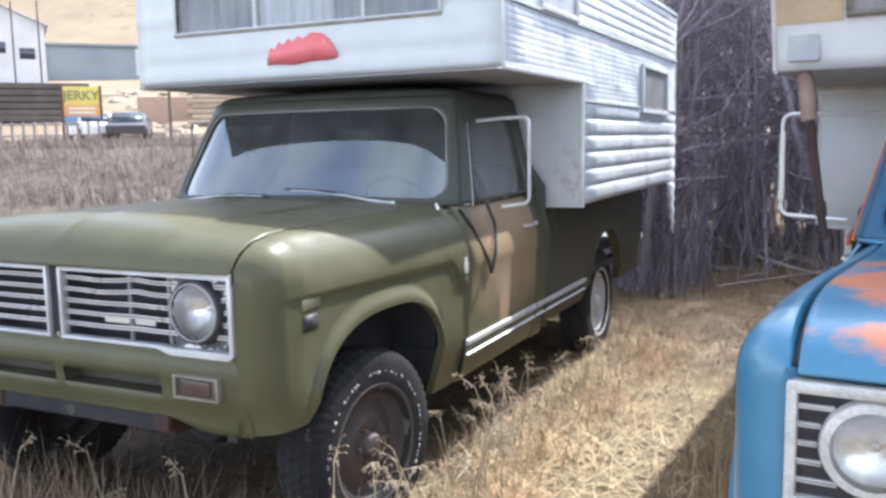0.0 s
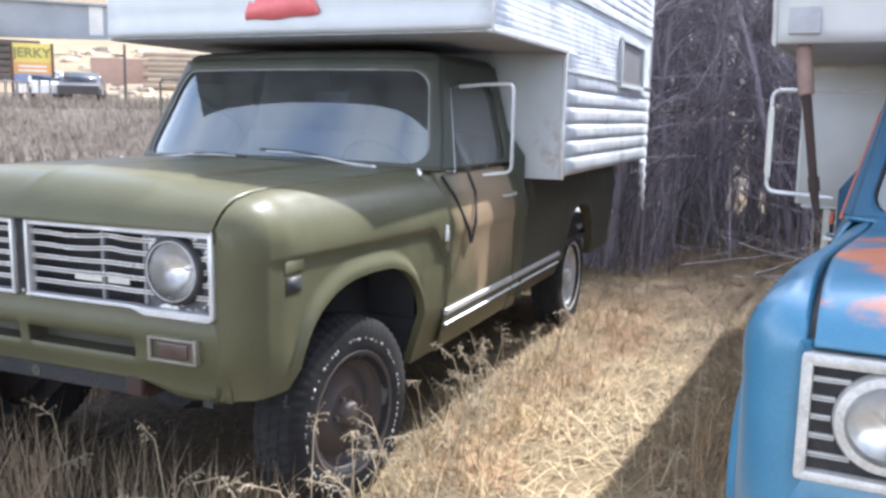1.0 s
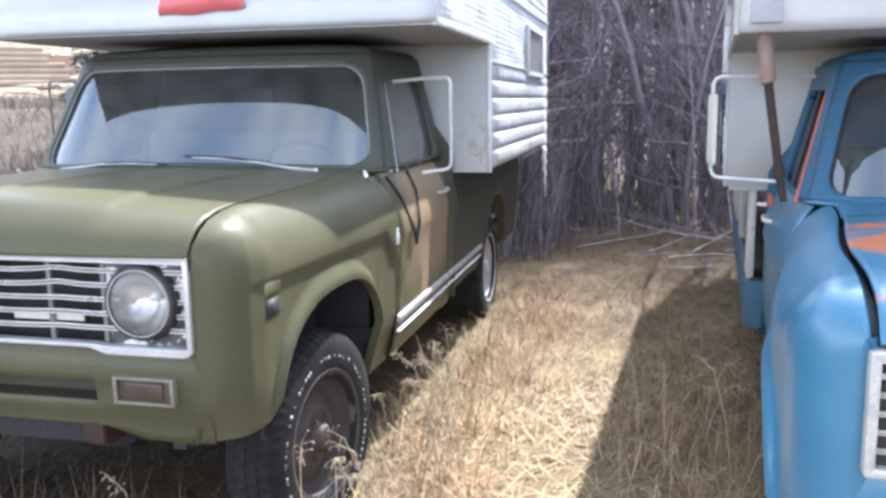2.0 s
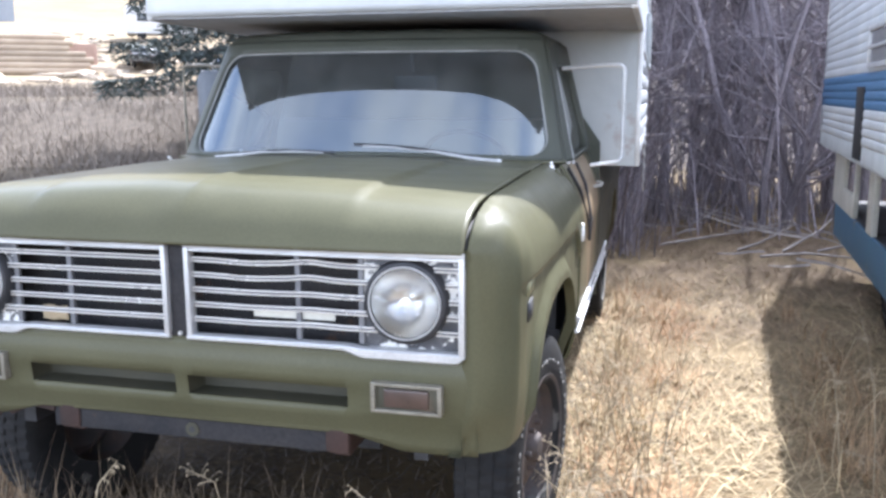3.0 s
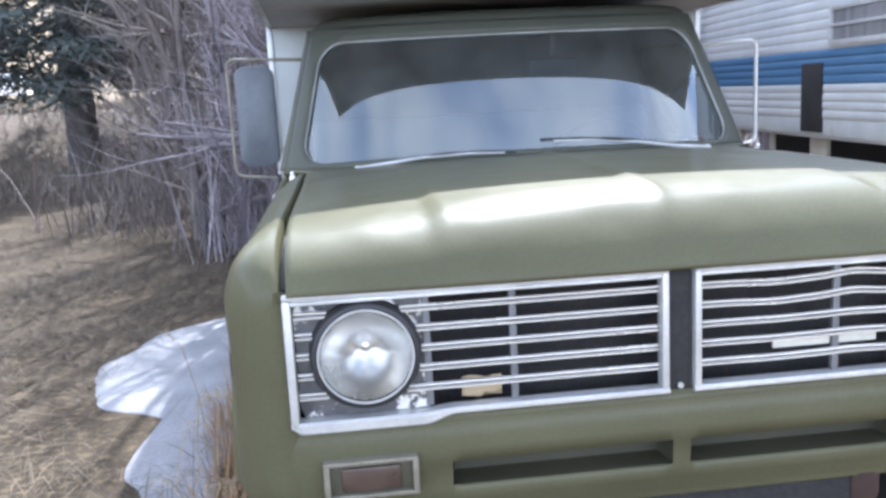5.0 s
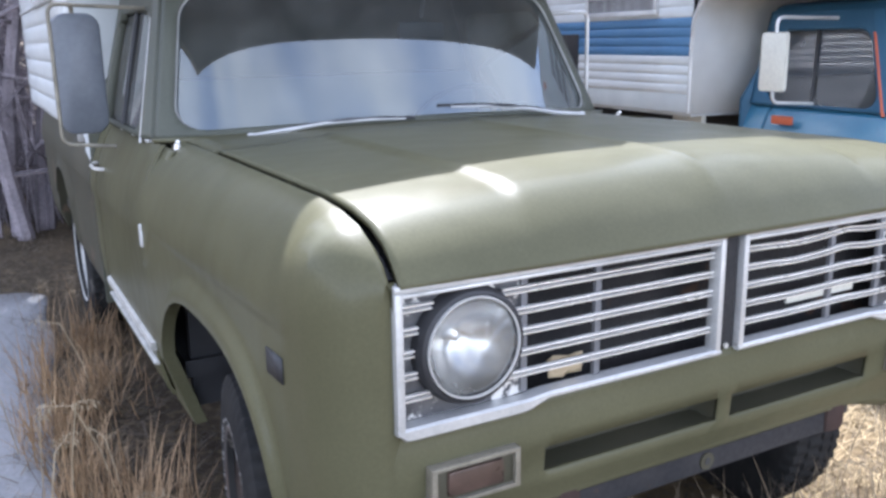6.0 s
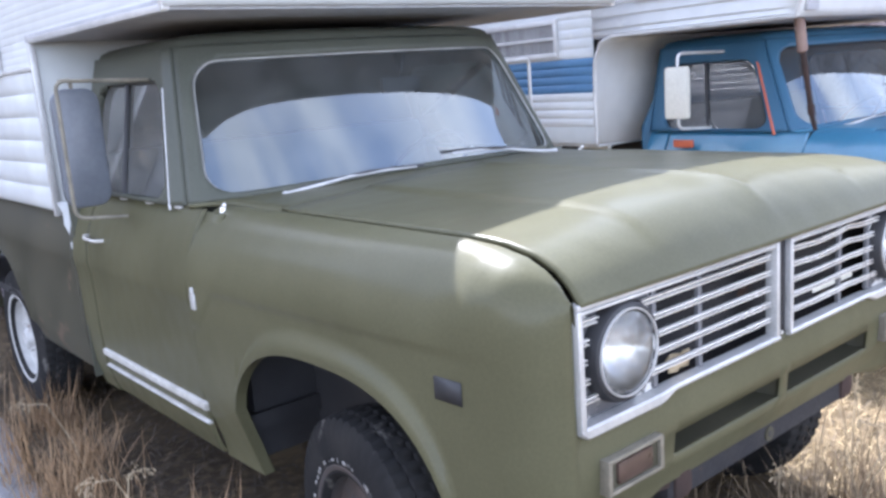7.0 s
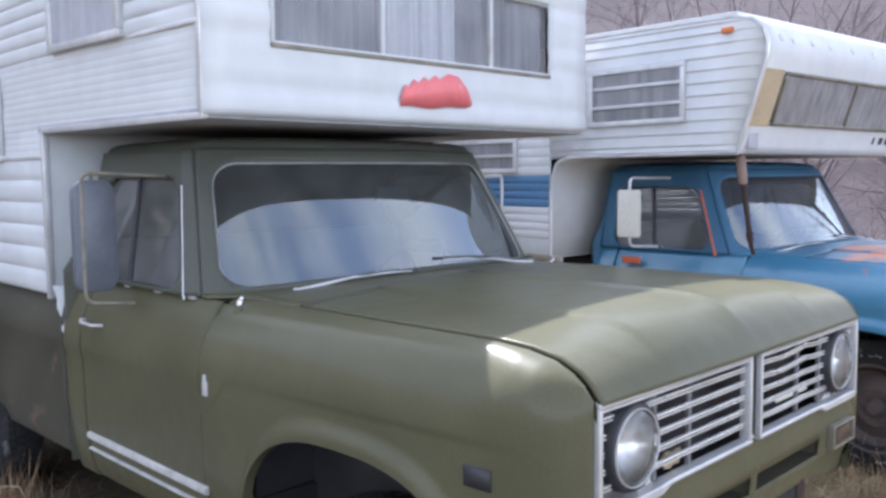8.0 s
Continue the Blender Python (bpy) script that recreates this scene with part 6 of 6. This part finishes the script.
def spruce(x, y, height, reach, seed):
    rng = random.Random(seed)
    z = ground_height(x, y)
    tree = thing("spruce_tree", "dark green spruce with low drooping boughs at the yard's edge", "tree", m=Matrix.Translation((x, y, z)))
    trunk = bmesh.new()
    tube(trunk, [(0, 0, -0.1), (0.02, 0, 0.6), (0, 0.03, 2.5), (0.04, 0, 6), (0, 0, height)], [0.42, 0.36, 0.3, 0.2, 0.03], 12, caps=False)
    part("trunk", trunk, DARK_BARK, tree)
    verts, faces = [], []
    wood = bmesh.new()
    for k in range(96):
        f = (k / 96) ** 1.05
        h = 2.75 + (height - 2.9) * f
        a = k * 2.399 + rng.uniform(-0.3, 0.3)
        length = reach * (1 - f) ** 0.8 * rng.uniform(0.7, 1.08) + 0.2
        d = Vector((math.cos(a), math.sin(a), 0))
        pts = [Vector((0, 0, h)) + d * length * t + Vector((0, 0, -0.3 * length * t + 0.1 * length * t ** 3)) for t in (0, 0.25, 0.5, 0.75, 1)]
        tube(wood, pts, [0.05, 0.04, 0.03, 0.02, 0.008], 4, caps=False)
        side = Vector((-d.y, d.x, 0))
        for j in range(int(150 * length) + 40):
            t = rng.uniform(0.12, 1.0) ** 0.8
            i = min(3, int(t * 4))
            p = pts[i].lerp(pts[i + 1], t * 4 - i)
            w = 0.42 * length * (1.05 - t) * rng.uniform(-1, 1)
            q = p + side * w + d * abs(w) * 0.35 + Vector((0, 0, -0.1 * abs(w) - rng.uniform(0, 1) ** 2 * 0.4))
            e = Vector((rng.uniform(-1, 1), rng.uniform(-1, 1), rng.uniform(-0.8, 0.1))).normalized() * rng.uniform(0.12, 0.28)
            g = e.cross(Vector((rng.uniform(-1, 1), rng.uniform(-1, 1), rng.uniform(-1, 1)))).normalized() * rng.uniform(0.018, 0.045)
            n = len(verts)
            verts += [q - g, q + g, q + e + g * 0.3, q + e - g * 0.3]
            faces.append((n, n + 1, n + 2, n + 3))
    tagged(part("bough_wood", wood, DARK_BARK, tree), kind="stuff")
    me = bpy.data.meshes.new("needles")
    me.from_pydata([tuple(v) for v in verts], [], faces)
    me.materials.append(NEEDLE)
    ob = new("needles", me)
    ob.parent = tree


spruce(-6.5, 18.8, 13.0, 5.8, 5)
spruce(-3.4, 21.0, 12.0, 4.2, 6)


# ---- the far yard: buildings, sign, fence, vehicles ----
WHITE_SHED = surface("white_painted_siding", ((0.55, 0.545, 0.525), (0.47, 0.465, 0.445)), rough=0.6, big=0.6, fine=6)
GREY_SHED = surface("blue_grey_metal_siding", ((0.25, 0.27, 0.29), (0.21, 0.23, 0.25)), rough=0.5, big=0.5, fine=8)
DARK_TIMBER = surface("dark_stacked_timber", ((0.07, 0.06, 0.05), (0.12, 0.1, 0.08)), rough=0.85, big=1, fine=9, bump=0.5)
PALE_LOG = surface("pale_logs", ((0.33, 0.26, 0.18), (0.26, 0.2, 0.14)), rough=0.85, big=1, fine=12, random_value=0.25)
YELLOW = surface("sign_yellow", ((0.62, 0.5, 0.12), (0.55, 0.42, 0.1)), rough=0.5)
SIGN_ORANGE = surface("sign_orange", ((0.55, 0.25, 0.07), (0.5, 0.3, 0.1)), rough=0.5)
SIGN_GREEN = surface("sign_olive_lettering", ((0.16, 0.17, 0.06), (0.2, 0.2, 0.08)), rough=0.6)
RUBBLE = surface("tan_rubble", ((0.34, 0.28, 0.2), (0.22, 0.175, 0.13)), rough=0.9, big=1.5, fine=9, island=True, random_value=0.4)
SIGN_BLUE = surface("sign_blue", ((0.16, 0.2, 0.32), (0.2, 0.24, 0.34)), rough=0.5)
TEAL = surface("teal_tarp", ((0.12, 0.36, 0.33), (0.16, 0.42, 0.38)), rough=0.6)
TERRACOTTA = surface("rusty_container", ((0.38, 0.25, 0.19), (0.33, 0.22, 0.165)), rough=0.7)
CAR_WHITE = surface("white_car_paint", ((0.75, 0.75, 0.74), (0.7, 0.7, 0.69)), rough=0.3, big=1, bump=0, coat=0.4)
CAR_DARK = surface("dark_car_paint", ((0.04, 0.036, 0.036), (0.055, 0.05, 0.05)), rough=0.5, big=1, bump=0, coat=0.1)
CAR_GLASS = surface("dark_car_glass", ((0.03, 0.035, 0.04), (0.04, 0.045, 0.05)), rough=0.08, big=1, bump=0)


def toward(t_dir, dist):
    """A place on the ground at that distance from the yard's middle, in a compass direction in degrees left of +y."""
    a = radians(t_dir)
    x, y = 2.4 - math.sin(a) * dist, -2.0 + math.cos(a) * dist
    return x, y, ground_height(x, y)


def house(direction, dist, w, d, h, turn, wall_material, label, door=True):
    x, y, z = toward(direction, dist)
    hs = thing("shed", label, "building", m=pose(x, y, z, 0, 0, turn))
    bm = bmesh.new()
    e = h * 0.68
    pts = [(-w / 2, -1.0), (w / 2, -1.0), (w / 2, e), (0, h), (-w / 2, e)]
    front = [bm.verts.new((a, -d / 2, b)) for a, b in pts]
    back = [bm.verts.new((a, d / 2, b)) for a, b in pts]
    bm.faces.new(front), bm.faces.new(back)
    for k in range(5):
        bm.faces.new((front[k], front[(k + 1) % 5], back[(k + 1) % 5], back[k]))
    part("wall", bm, wall_material, hs)
    bm = bmesh.new()
    for s in (1, -1):
        grid(bm, [[(s * (w / 2 + 0.35), yy, e - 0.2), (0, yy, h + 0.05)] for yy in (-d / 2 - 0.4, d / 2 + 0.4)])
    part("roof", bm, wall_material if wall_material is GREY_SHED else GREY_SHED, hs, solid=0.12)
    for x0, x1, z0, z1 in ((w * 0.05, w * 0.2, e * 0.45, e * 0.65), (w * 0.3, w * 0.42, e * 0.35, e * 0.55)):
        bm = bmesh.new()
        box(bm, (x0, -d / 2 - 0.05, z0), (x1, -d / 2 + 0.05, z1), 0.02)
        part("window", bm, CAR_GLASS, hs)
    if door:
        bm = bmesh.new()
        box(bm, (-w * 0.44, -d / 2 - 0.06, 0), (-w * 0.06, -d / 2 + 0.05, e * 0.8), 0.03)
        part("shed_door", bm, GREY_SHED, hs, "grey roller door")
    return hs


def car(x, y, turn, material, label, pickup=False):
    c = thing("parked_car", label, "car", "far parked vehicles", pose(x, y, ground_height(x, y), 0, 0, turn))
    prof = [(-2.2, 0.35), (-2.25, 0.75), (-1.2, 0.92), (-0.6, 1.42), (0.6, 1.45), (0.95, 0.95 if pickup else 1.35), (2.2, 0.95), (2.25, 0.4)]
    bm = bmesh.new()
    rows = []
    for xx, k in ((-0.88, 0.92), (-0.9, 0.98), (-0.8, 1.0), (0.8, 1.0), (0.9, 0.98), (0.88, 0.92)):
        rows.append([(xx if b < 1.0 else xx * 0.82, a * k, 0.3 + (b - 0.3) * k) for a, b in prof])
    vs = grid(bm, rows, closed=True)
    bm.faces.new(vs[0]), bm.faces.new(vs[-1])
    part("body", bm, material, c)
    bm = bmesh.new()
    for s in (1, -1):
        grid(bm, [[(s * 0.885, -0.9, 0.98), (s * 0.885, 0.85, 0.98)], [(s * 0.76, -0.55, 1.36), (s * 0.76, 0.55, 1.38)]])
    grid(bm, [[(-0.74, -1.2, 0.96), (0.74, -1.2, 0.96)], [(-0.64, -0.64, 1.40), (0.64, -0.64, 1.40)]])
    part("window", bm, CAR_GLASS, c, solid=0.01)
    for s in (1, -1):
        for yy in (-1.4, 1.4):
            bm = bmesh.new()
            lathe(bm, [(0.001, 0.1), (0.2, 0.1), (0.22, 0.11), (0.32, 0.1), (0.33, 0.0), (0.32, -0.1), (0.001, -0.1)], (s * 0.82, yy, 0.33), (s, 0, 0), 18)
            part("wheel", bm, RUBBER, c)
    return c


house(53.3, 92, 10.5, 12, 7.0, 52, WHITE_SHED, "white gabled shed with grey roller door on the slope")
x, y, z = toward(45.6, 98)
shed = thing("long_shed", "long blue-grey metal shed with one white panel", "building", m=pose(x, y, z, 0, 0, 50))
bm = bmesh.new()
box(bm, (-9, -2.95, -1.5), (9, 3, 2.9))
grid(bm, [[(-9 + 0.15 * k, -3 - 0.05 * (k % 2), z) for k in range(121)] for z in (-1.5, 2.9)])
part("wall", bm, GREY_SHED, shed)
bm = bmesh.new()
box(bm, (-9.3, -3.5, 2.9), (9.3, 3.5, 3.15), 0.03)
part("roof", bm, GREY_SHED, shed)
bm = bmesh.new()
box(bm, (1.0, -3.06, 0.1), (2.3, -2.98, 2.9), 0.02)
part("white_panel", bm, WHITE_SHED, shed)
x, y, z = toward(52.0, 62)
stack = thing("timber_stack", "dark stacked timber on the slope", "timber", m=pose(x, y, z, 0, 0, 52))
for k in range(6):
    bm = bmesh.new()
    box(bm, (-4.5 + 0.3 * (k % 2), -0.8, 0.42 * k), (4.2 + 0.25 * (k % 3), 0.8, 0.42 * k + 0.36), 0.04)
    part("beam", bm, DARK_TIMBER, stack)
x, y, z = toward(48.1, 46)
board = thing("roadside_sign", "faded yellow orange and blue sign on two posts", "sign", m=pose(x, y, z, 0, 0, 52))
for s in (1, -1):
    bm = bmesh.new()
    box(bm, (s * 0.88 - 0.06, -0.06, -0.2), (s * 0.88 + 0.06, 0.06, 2.75), 0.01)
    part("post", bm, RUST, board)
for z0, z1, mt in ((1.85, 2.72, YELLOW), (1.3, 1.85, SIGN_ORANGE), (0.85, 1.3, SIGN_BLUE)):
    bm = bmesh.new()
    box(bm, (-0.85, -0.03, z0), (0.85, 0.03, z1), 0.006)
    part("board", bm, mt, board)
bm = bmesh.new()
for k in range(2):
    box(bm, (-0.6, -0.04, 1.42 + 0.2 * k), (0.6, -0.03, 1.5 + 0.2 * k))
part("lettering_bars", bm, CREAM, board)
words = bpy.data.curves.new("lettering", "FONT")
words.body, words.align_x, words.size, words.extrude, words.offset = "JERKY", "CENTER", 0.62, 0.01, 0.012
letters = new("lettering", words)
words.materials.append(SIGN_GREEN)
letters.parent = board
letters.matrix_local = pose(0, -0.042, 2.08, 90, 0, 0)

# rubble, lumber and brush strewn over the slope
rng = random.Random(17)
rubble = bmesh.new()
for k in range(420):
    x, y, z = toward(rng.uniform(22, 47), rng.uniform(50, 80))
    z = ground_height(x, y)
    size = rng.uniform(0.15, 0.6) * (1.6 if rng.random() < 0.1 else 1)
    turn = Matrix.Rotation(rng.uniform(0, 6.28), 4, "Z") @ Matrix.Rotation(rng.uniform(-0.4, 0.4), 4, "X")
    bits = Vector((size * rng.uniform(0.6, 3.0), size * rng.uniform(0.4, 1.0), size * rng.uniform(0.3, 0.7)))
    ring = []
    for dz, sh in ((-0.5, 1.0), (0.1, 0.95), (0.5, 0.6)):
        ring.append([Vector((x, y, z + 0.1 * size)) + turn @ Vector((bits.x * sh * math.cos(a) * rng.uniform(0.8, 1.2), bits.y * sh * math.sin(a) * rng.uniform(0.8, 1.2), bits.z * dz)) for a in (0.4, 1.5, 2.6, 3.7, 4.8, 5.9)])
    vs = grid(rubble, ring, closed=True)
    rubble.faces.new(vs[-1])
tagged(part("rubble", rubble, RUBBLE, sharp=20), label="tan rocks and scrap lumber strewn on the slope", category="rubble", kind="stuff")
for direction, dist, high in ((43.0, 40, 2.6), (51.6, 66, 7.5), (50.2, 70, 7.5)):
    x, y, z = toward(direction, dist)
    bm = bmesh.new()
    tube(bm, [(x, y, z - 0.2), (x + 0.03, y, z + high)], [0.075, 0.055], 8)
    tagged(part("wooden_pole", bm, DARK_TIMBER), label="thin weathered wooden pole by the road", category="pole")
x, y, z = toward(40.6, 60)
box_ob = thing("rusty_container", "faded terracotta long container on the slope", "container", m=pose(x, y, z - 0.3, 0, 0, 44))
bm = bmesh.new()
box(bm, (-4.5, -1.15, 0), (4.5, 1.2, 1.7))
grid(bm, [[(-4.5 + 0.15 * k, -1.2 - 0.05 * (k % 2), z) for k in range(61)] for z in (0.0, 1.7)])
part("panel_wall", bm, TERRACOTTA, box_ob)
fence = thing("rail_fence", "pale weathered rail fence along the bank", "fence")
for k in range(14):
    x, y, z = toward(55 - 0.6 * k, 40)
    bm = bmesh.new()
    box(bm, (x - 0.04, y - 0.04, z - 0.2), (x + 0.04, y + 0.04, z + 1.05), 0.01)
    part("post", bm, PALE_BARK, fence)
    if k < 13:
        x2, y2, z2 = toward(55 - 0.6 * (k + 1), 40)
        for h in (0.5, 0.95):
            bm = bmesh.new()
            tube(bm, [(x, y, z + h), (x2, y2, z2 + h)], 0.03, 6)
            part("rail", bm, PALE_BARK, fence)
logs = thing("log_wall", "banked pale log retaining wall on the slope", "wall", m=pose(*toward(39.3, 56), 0, 0, 38))
for k in range(7):
    bm = bmesh.new()
    tube(bm, [(-2.6 + 0.3 * (k % 2), 0.2 * k, 0.2 + 0.33 * k), (2.4 - 0.35 * (k // 4) * 3 + 0.2 * (k % 3), 0.2 * k, 0.2 + 0.33 * k)], 0.19, 8)
    part("log", bm, PALE_LOG, logs)
for direction, dist, turn, mt, label in ((47.6, 47, 60, CAR_WHITE, "white car parked beyond the fence"), (45.4, 46, 40, CAR_DARK, "dark pickup parked beyond the fence"), (22.6, 52, 10, CAR_WHITE, "white car parked across the yard"),
                                         (28.4, 52, 60, CAR_WHITE, "white car parked under trees across the yard"), (25.4, 58, 70, CAR_DARK, "dark car parked across the yard"), (33.5, 60, 40, CAR_DARK, "dark car parked on the slope across the yard")):
    x, y, z = toward(direction, dist)
    car(x, y, turn, mt, label)
for direction, dist, w, mt, label in ((25.5, 64, 2.4, TEAL, "teal tarp over a pile across the yard"), (24.2, 80, 9.0, WHITE_SHED, "long white trailer across the yard"), (32.0, 76, 6.0, WHITE_SHED, "white trailer on the slope")):
    x, y, z = toward(direction, dist)
    t = thing("trailer" if w > 3 else "tarp_pile", label, "trailer" if w > 3 else "tarp", m=pose(x, y, z, 0, 0, direction))
    bm = bmesh.new()
    box(bm, (-w / 2, -1.1, 0.4 if w > 3 else 0), (w / 2, 1.1, 2.6 if w > 3 else 1.5), 0.25)
    part("body", bm, mt, t)
    if w > 3:
        for k in range(3):
            bm = bmesh.new()
            box(bm, (-w * 0.35 + k * w * 0.25, -1.13, 1.4), (-w * 0.2 + k * w * 0.25, -1.08, 2.0), 0.02)
            part("window", bm, CAR_GLASS, t)
        for s in (-0.3, 0.3):
            bm = bmesh.new()
            lathe(bm, [(0.001, 0.1), (0.36, 0.1), (0.38, 0.0), (0.36, -0.1), (0.001, -0.1)], (s * w, -0.95, 0.38), (0, -1, 0), 16)
            part("wheel", bm, RUBBER, t)


# ---- single dry stalks and fallen branches ----
def dry_stalk(points, seed, heads=12):
    rng = random.Random(seed)
    bm = bmesh.new()
    tube(bm, points, [0.0026] + [0.0019] * (len(points) - 2) + [0.0011], 5)
    end = Vector(points[-1])
    way = (end - Vector(points[-2])).normalized()
    for k in range(heads):
        # loose drooping seed head: fine branchlets, each with a small seed at its tip
        d = (Vector((rng.uniform(-1, 1), rng.uniform(-1, 1), rng.uniform(-0.7, 0.3))).normalized() + way * 0.7).normalized()
        p = end - way * 0.0065 * k
        q = p + d * rng.uniform(0.012, 0.038)
        tube(bm, [p, q], [0.0009, 0.0007], 3)
        tube(bm, [q, q + d * 0.005 + Vector((0, 0, -0.004)), q + d * 0.007 + Vector((0, 0, -0.01))], [0.0012, 0.0024, 0.0006], 4)
    tagged(part("dry_stalk", bm, PALE_STALK), label="tall pale dry weed stalk with small seed head", category="weed", group="dry stalks")


PALE_STALK = surface("pale_dry_stalk", ((0.38, 0.31, 0.205), (0.28, 0.22, 0.14)), rough=0.8, big=9, random_value=0.25)
dry_stalk([(0.66, 0.1, 0.0), (0.67, 0.05, 0.2), (0.8, -0.02, 0.36), (0.97, -0.04, 0.2), (1.02, -0.05, 0.12)], 1, 5)
dry_stalk([(0.66, 0.1, 0.0), (0.655, 0.08, 0.16), (0.66, 0.02, 0.3), (0.8, -0.02, 0.365)], 2, 4)
weeds = random.Random(4)
for k in range(130):
    zone = ((-0.95, 1.0, -0.55, 0.1), (1.0, 1.4, -0.2, 3.0), (1.9, 2.35, -0.3, 2.5), (-1.35, -1.0, 0.0, 2.6), (0.98, 1.2, 0.9, 2.0), (0.95, 1.25, 0.2, 1.5))[k % 6]
    x, y = weeds.uniform(zone[0], zone[1]), weeds.uniform(zone[2], zone[3])
    h, dx, dy = weeds.uniform(0.22, 0.52), weeds.uniform(-0.14, 0.14), weeds.uniform(-0.14, 0.14)
    pts = [(x, y, -0.01), (x + 0.3 * dx, y + 0.3 * dy, 0.45 * h), (x + 0.8 * dx, y + 0.8 * dy, 0.85 * h), (x + 1.5 * dx, y + 1.5 * dy, h * weeds.uniform(0.85, 1.0))]
    dry_stalk(pts, 30 + k)
for k in range(24):
    x, y = weeds.uniform(0.6, 3.0), weeds.uniform(5.6, 8.4)
    a, ln = weeds.uniform(0, 6.28), weeds.uniform(0.5, 1.3)
    bm = bmesh.new()
    rng = random.Random(200 + k)
    limb(bm, (x, y, ground_height(x, y) + 0.04), (math.cos(a), math.sin(a), 0.15), ln, 0.015, 0, rng, 0.02, 0)
    tagged(part("fallen_branch", bm, PALE_BARK), label="pale fallen branch on brown grass before the thicket", category="branch", group="fallen branches")
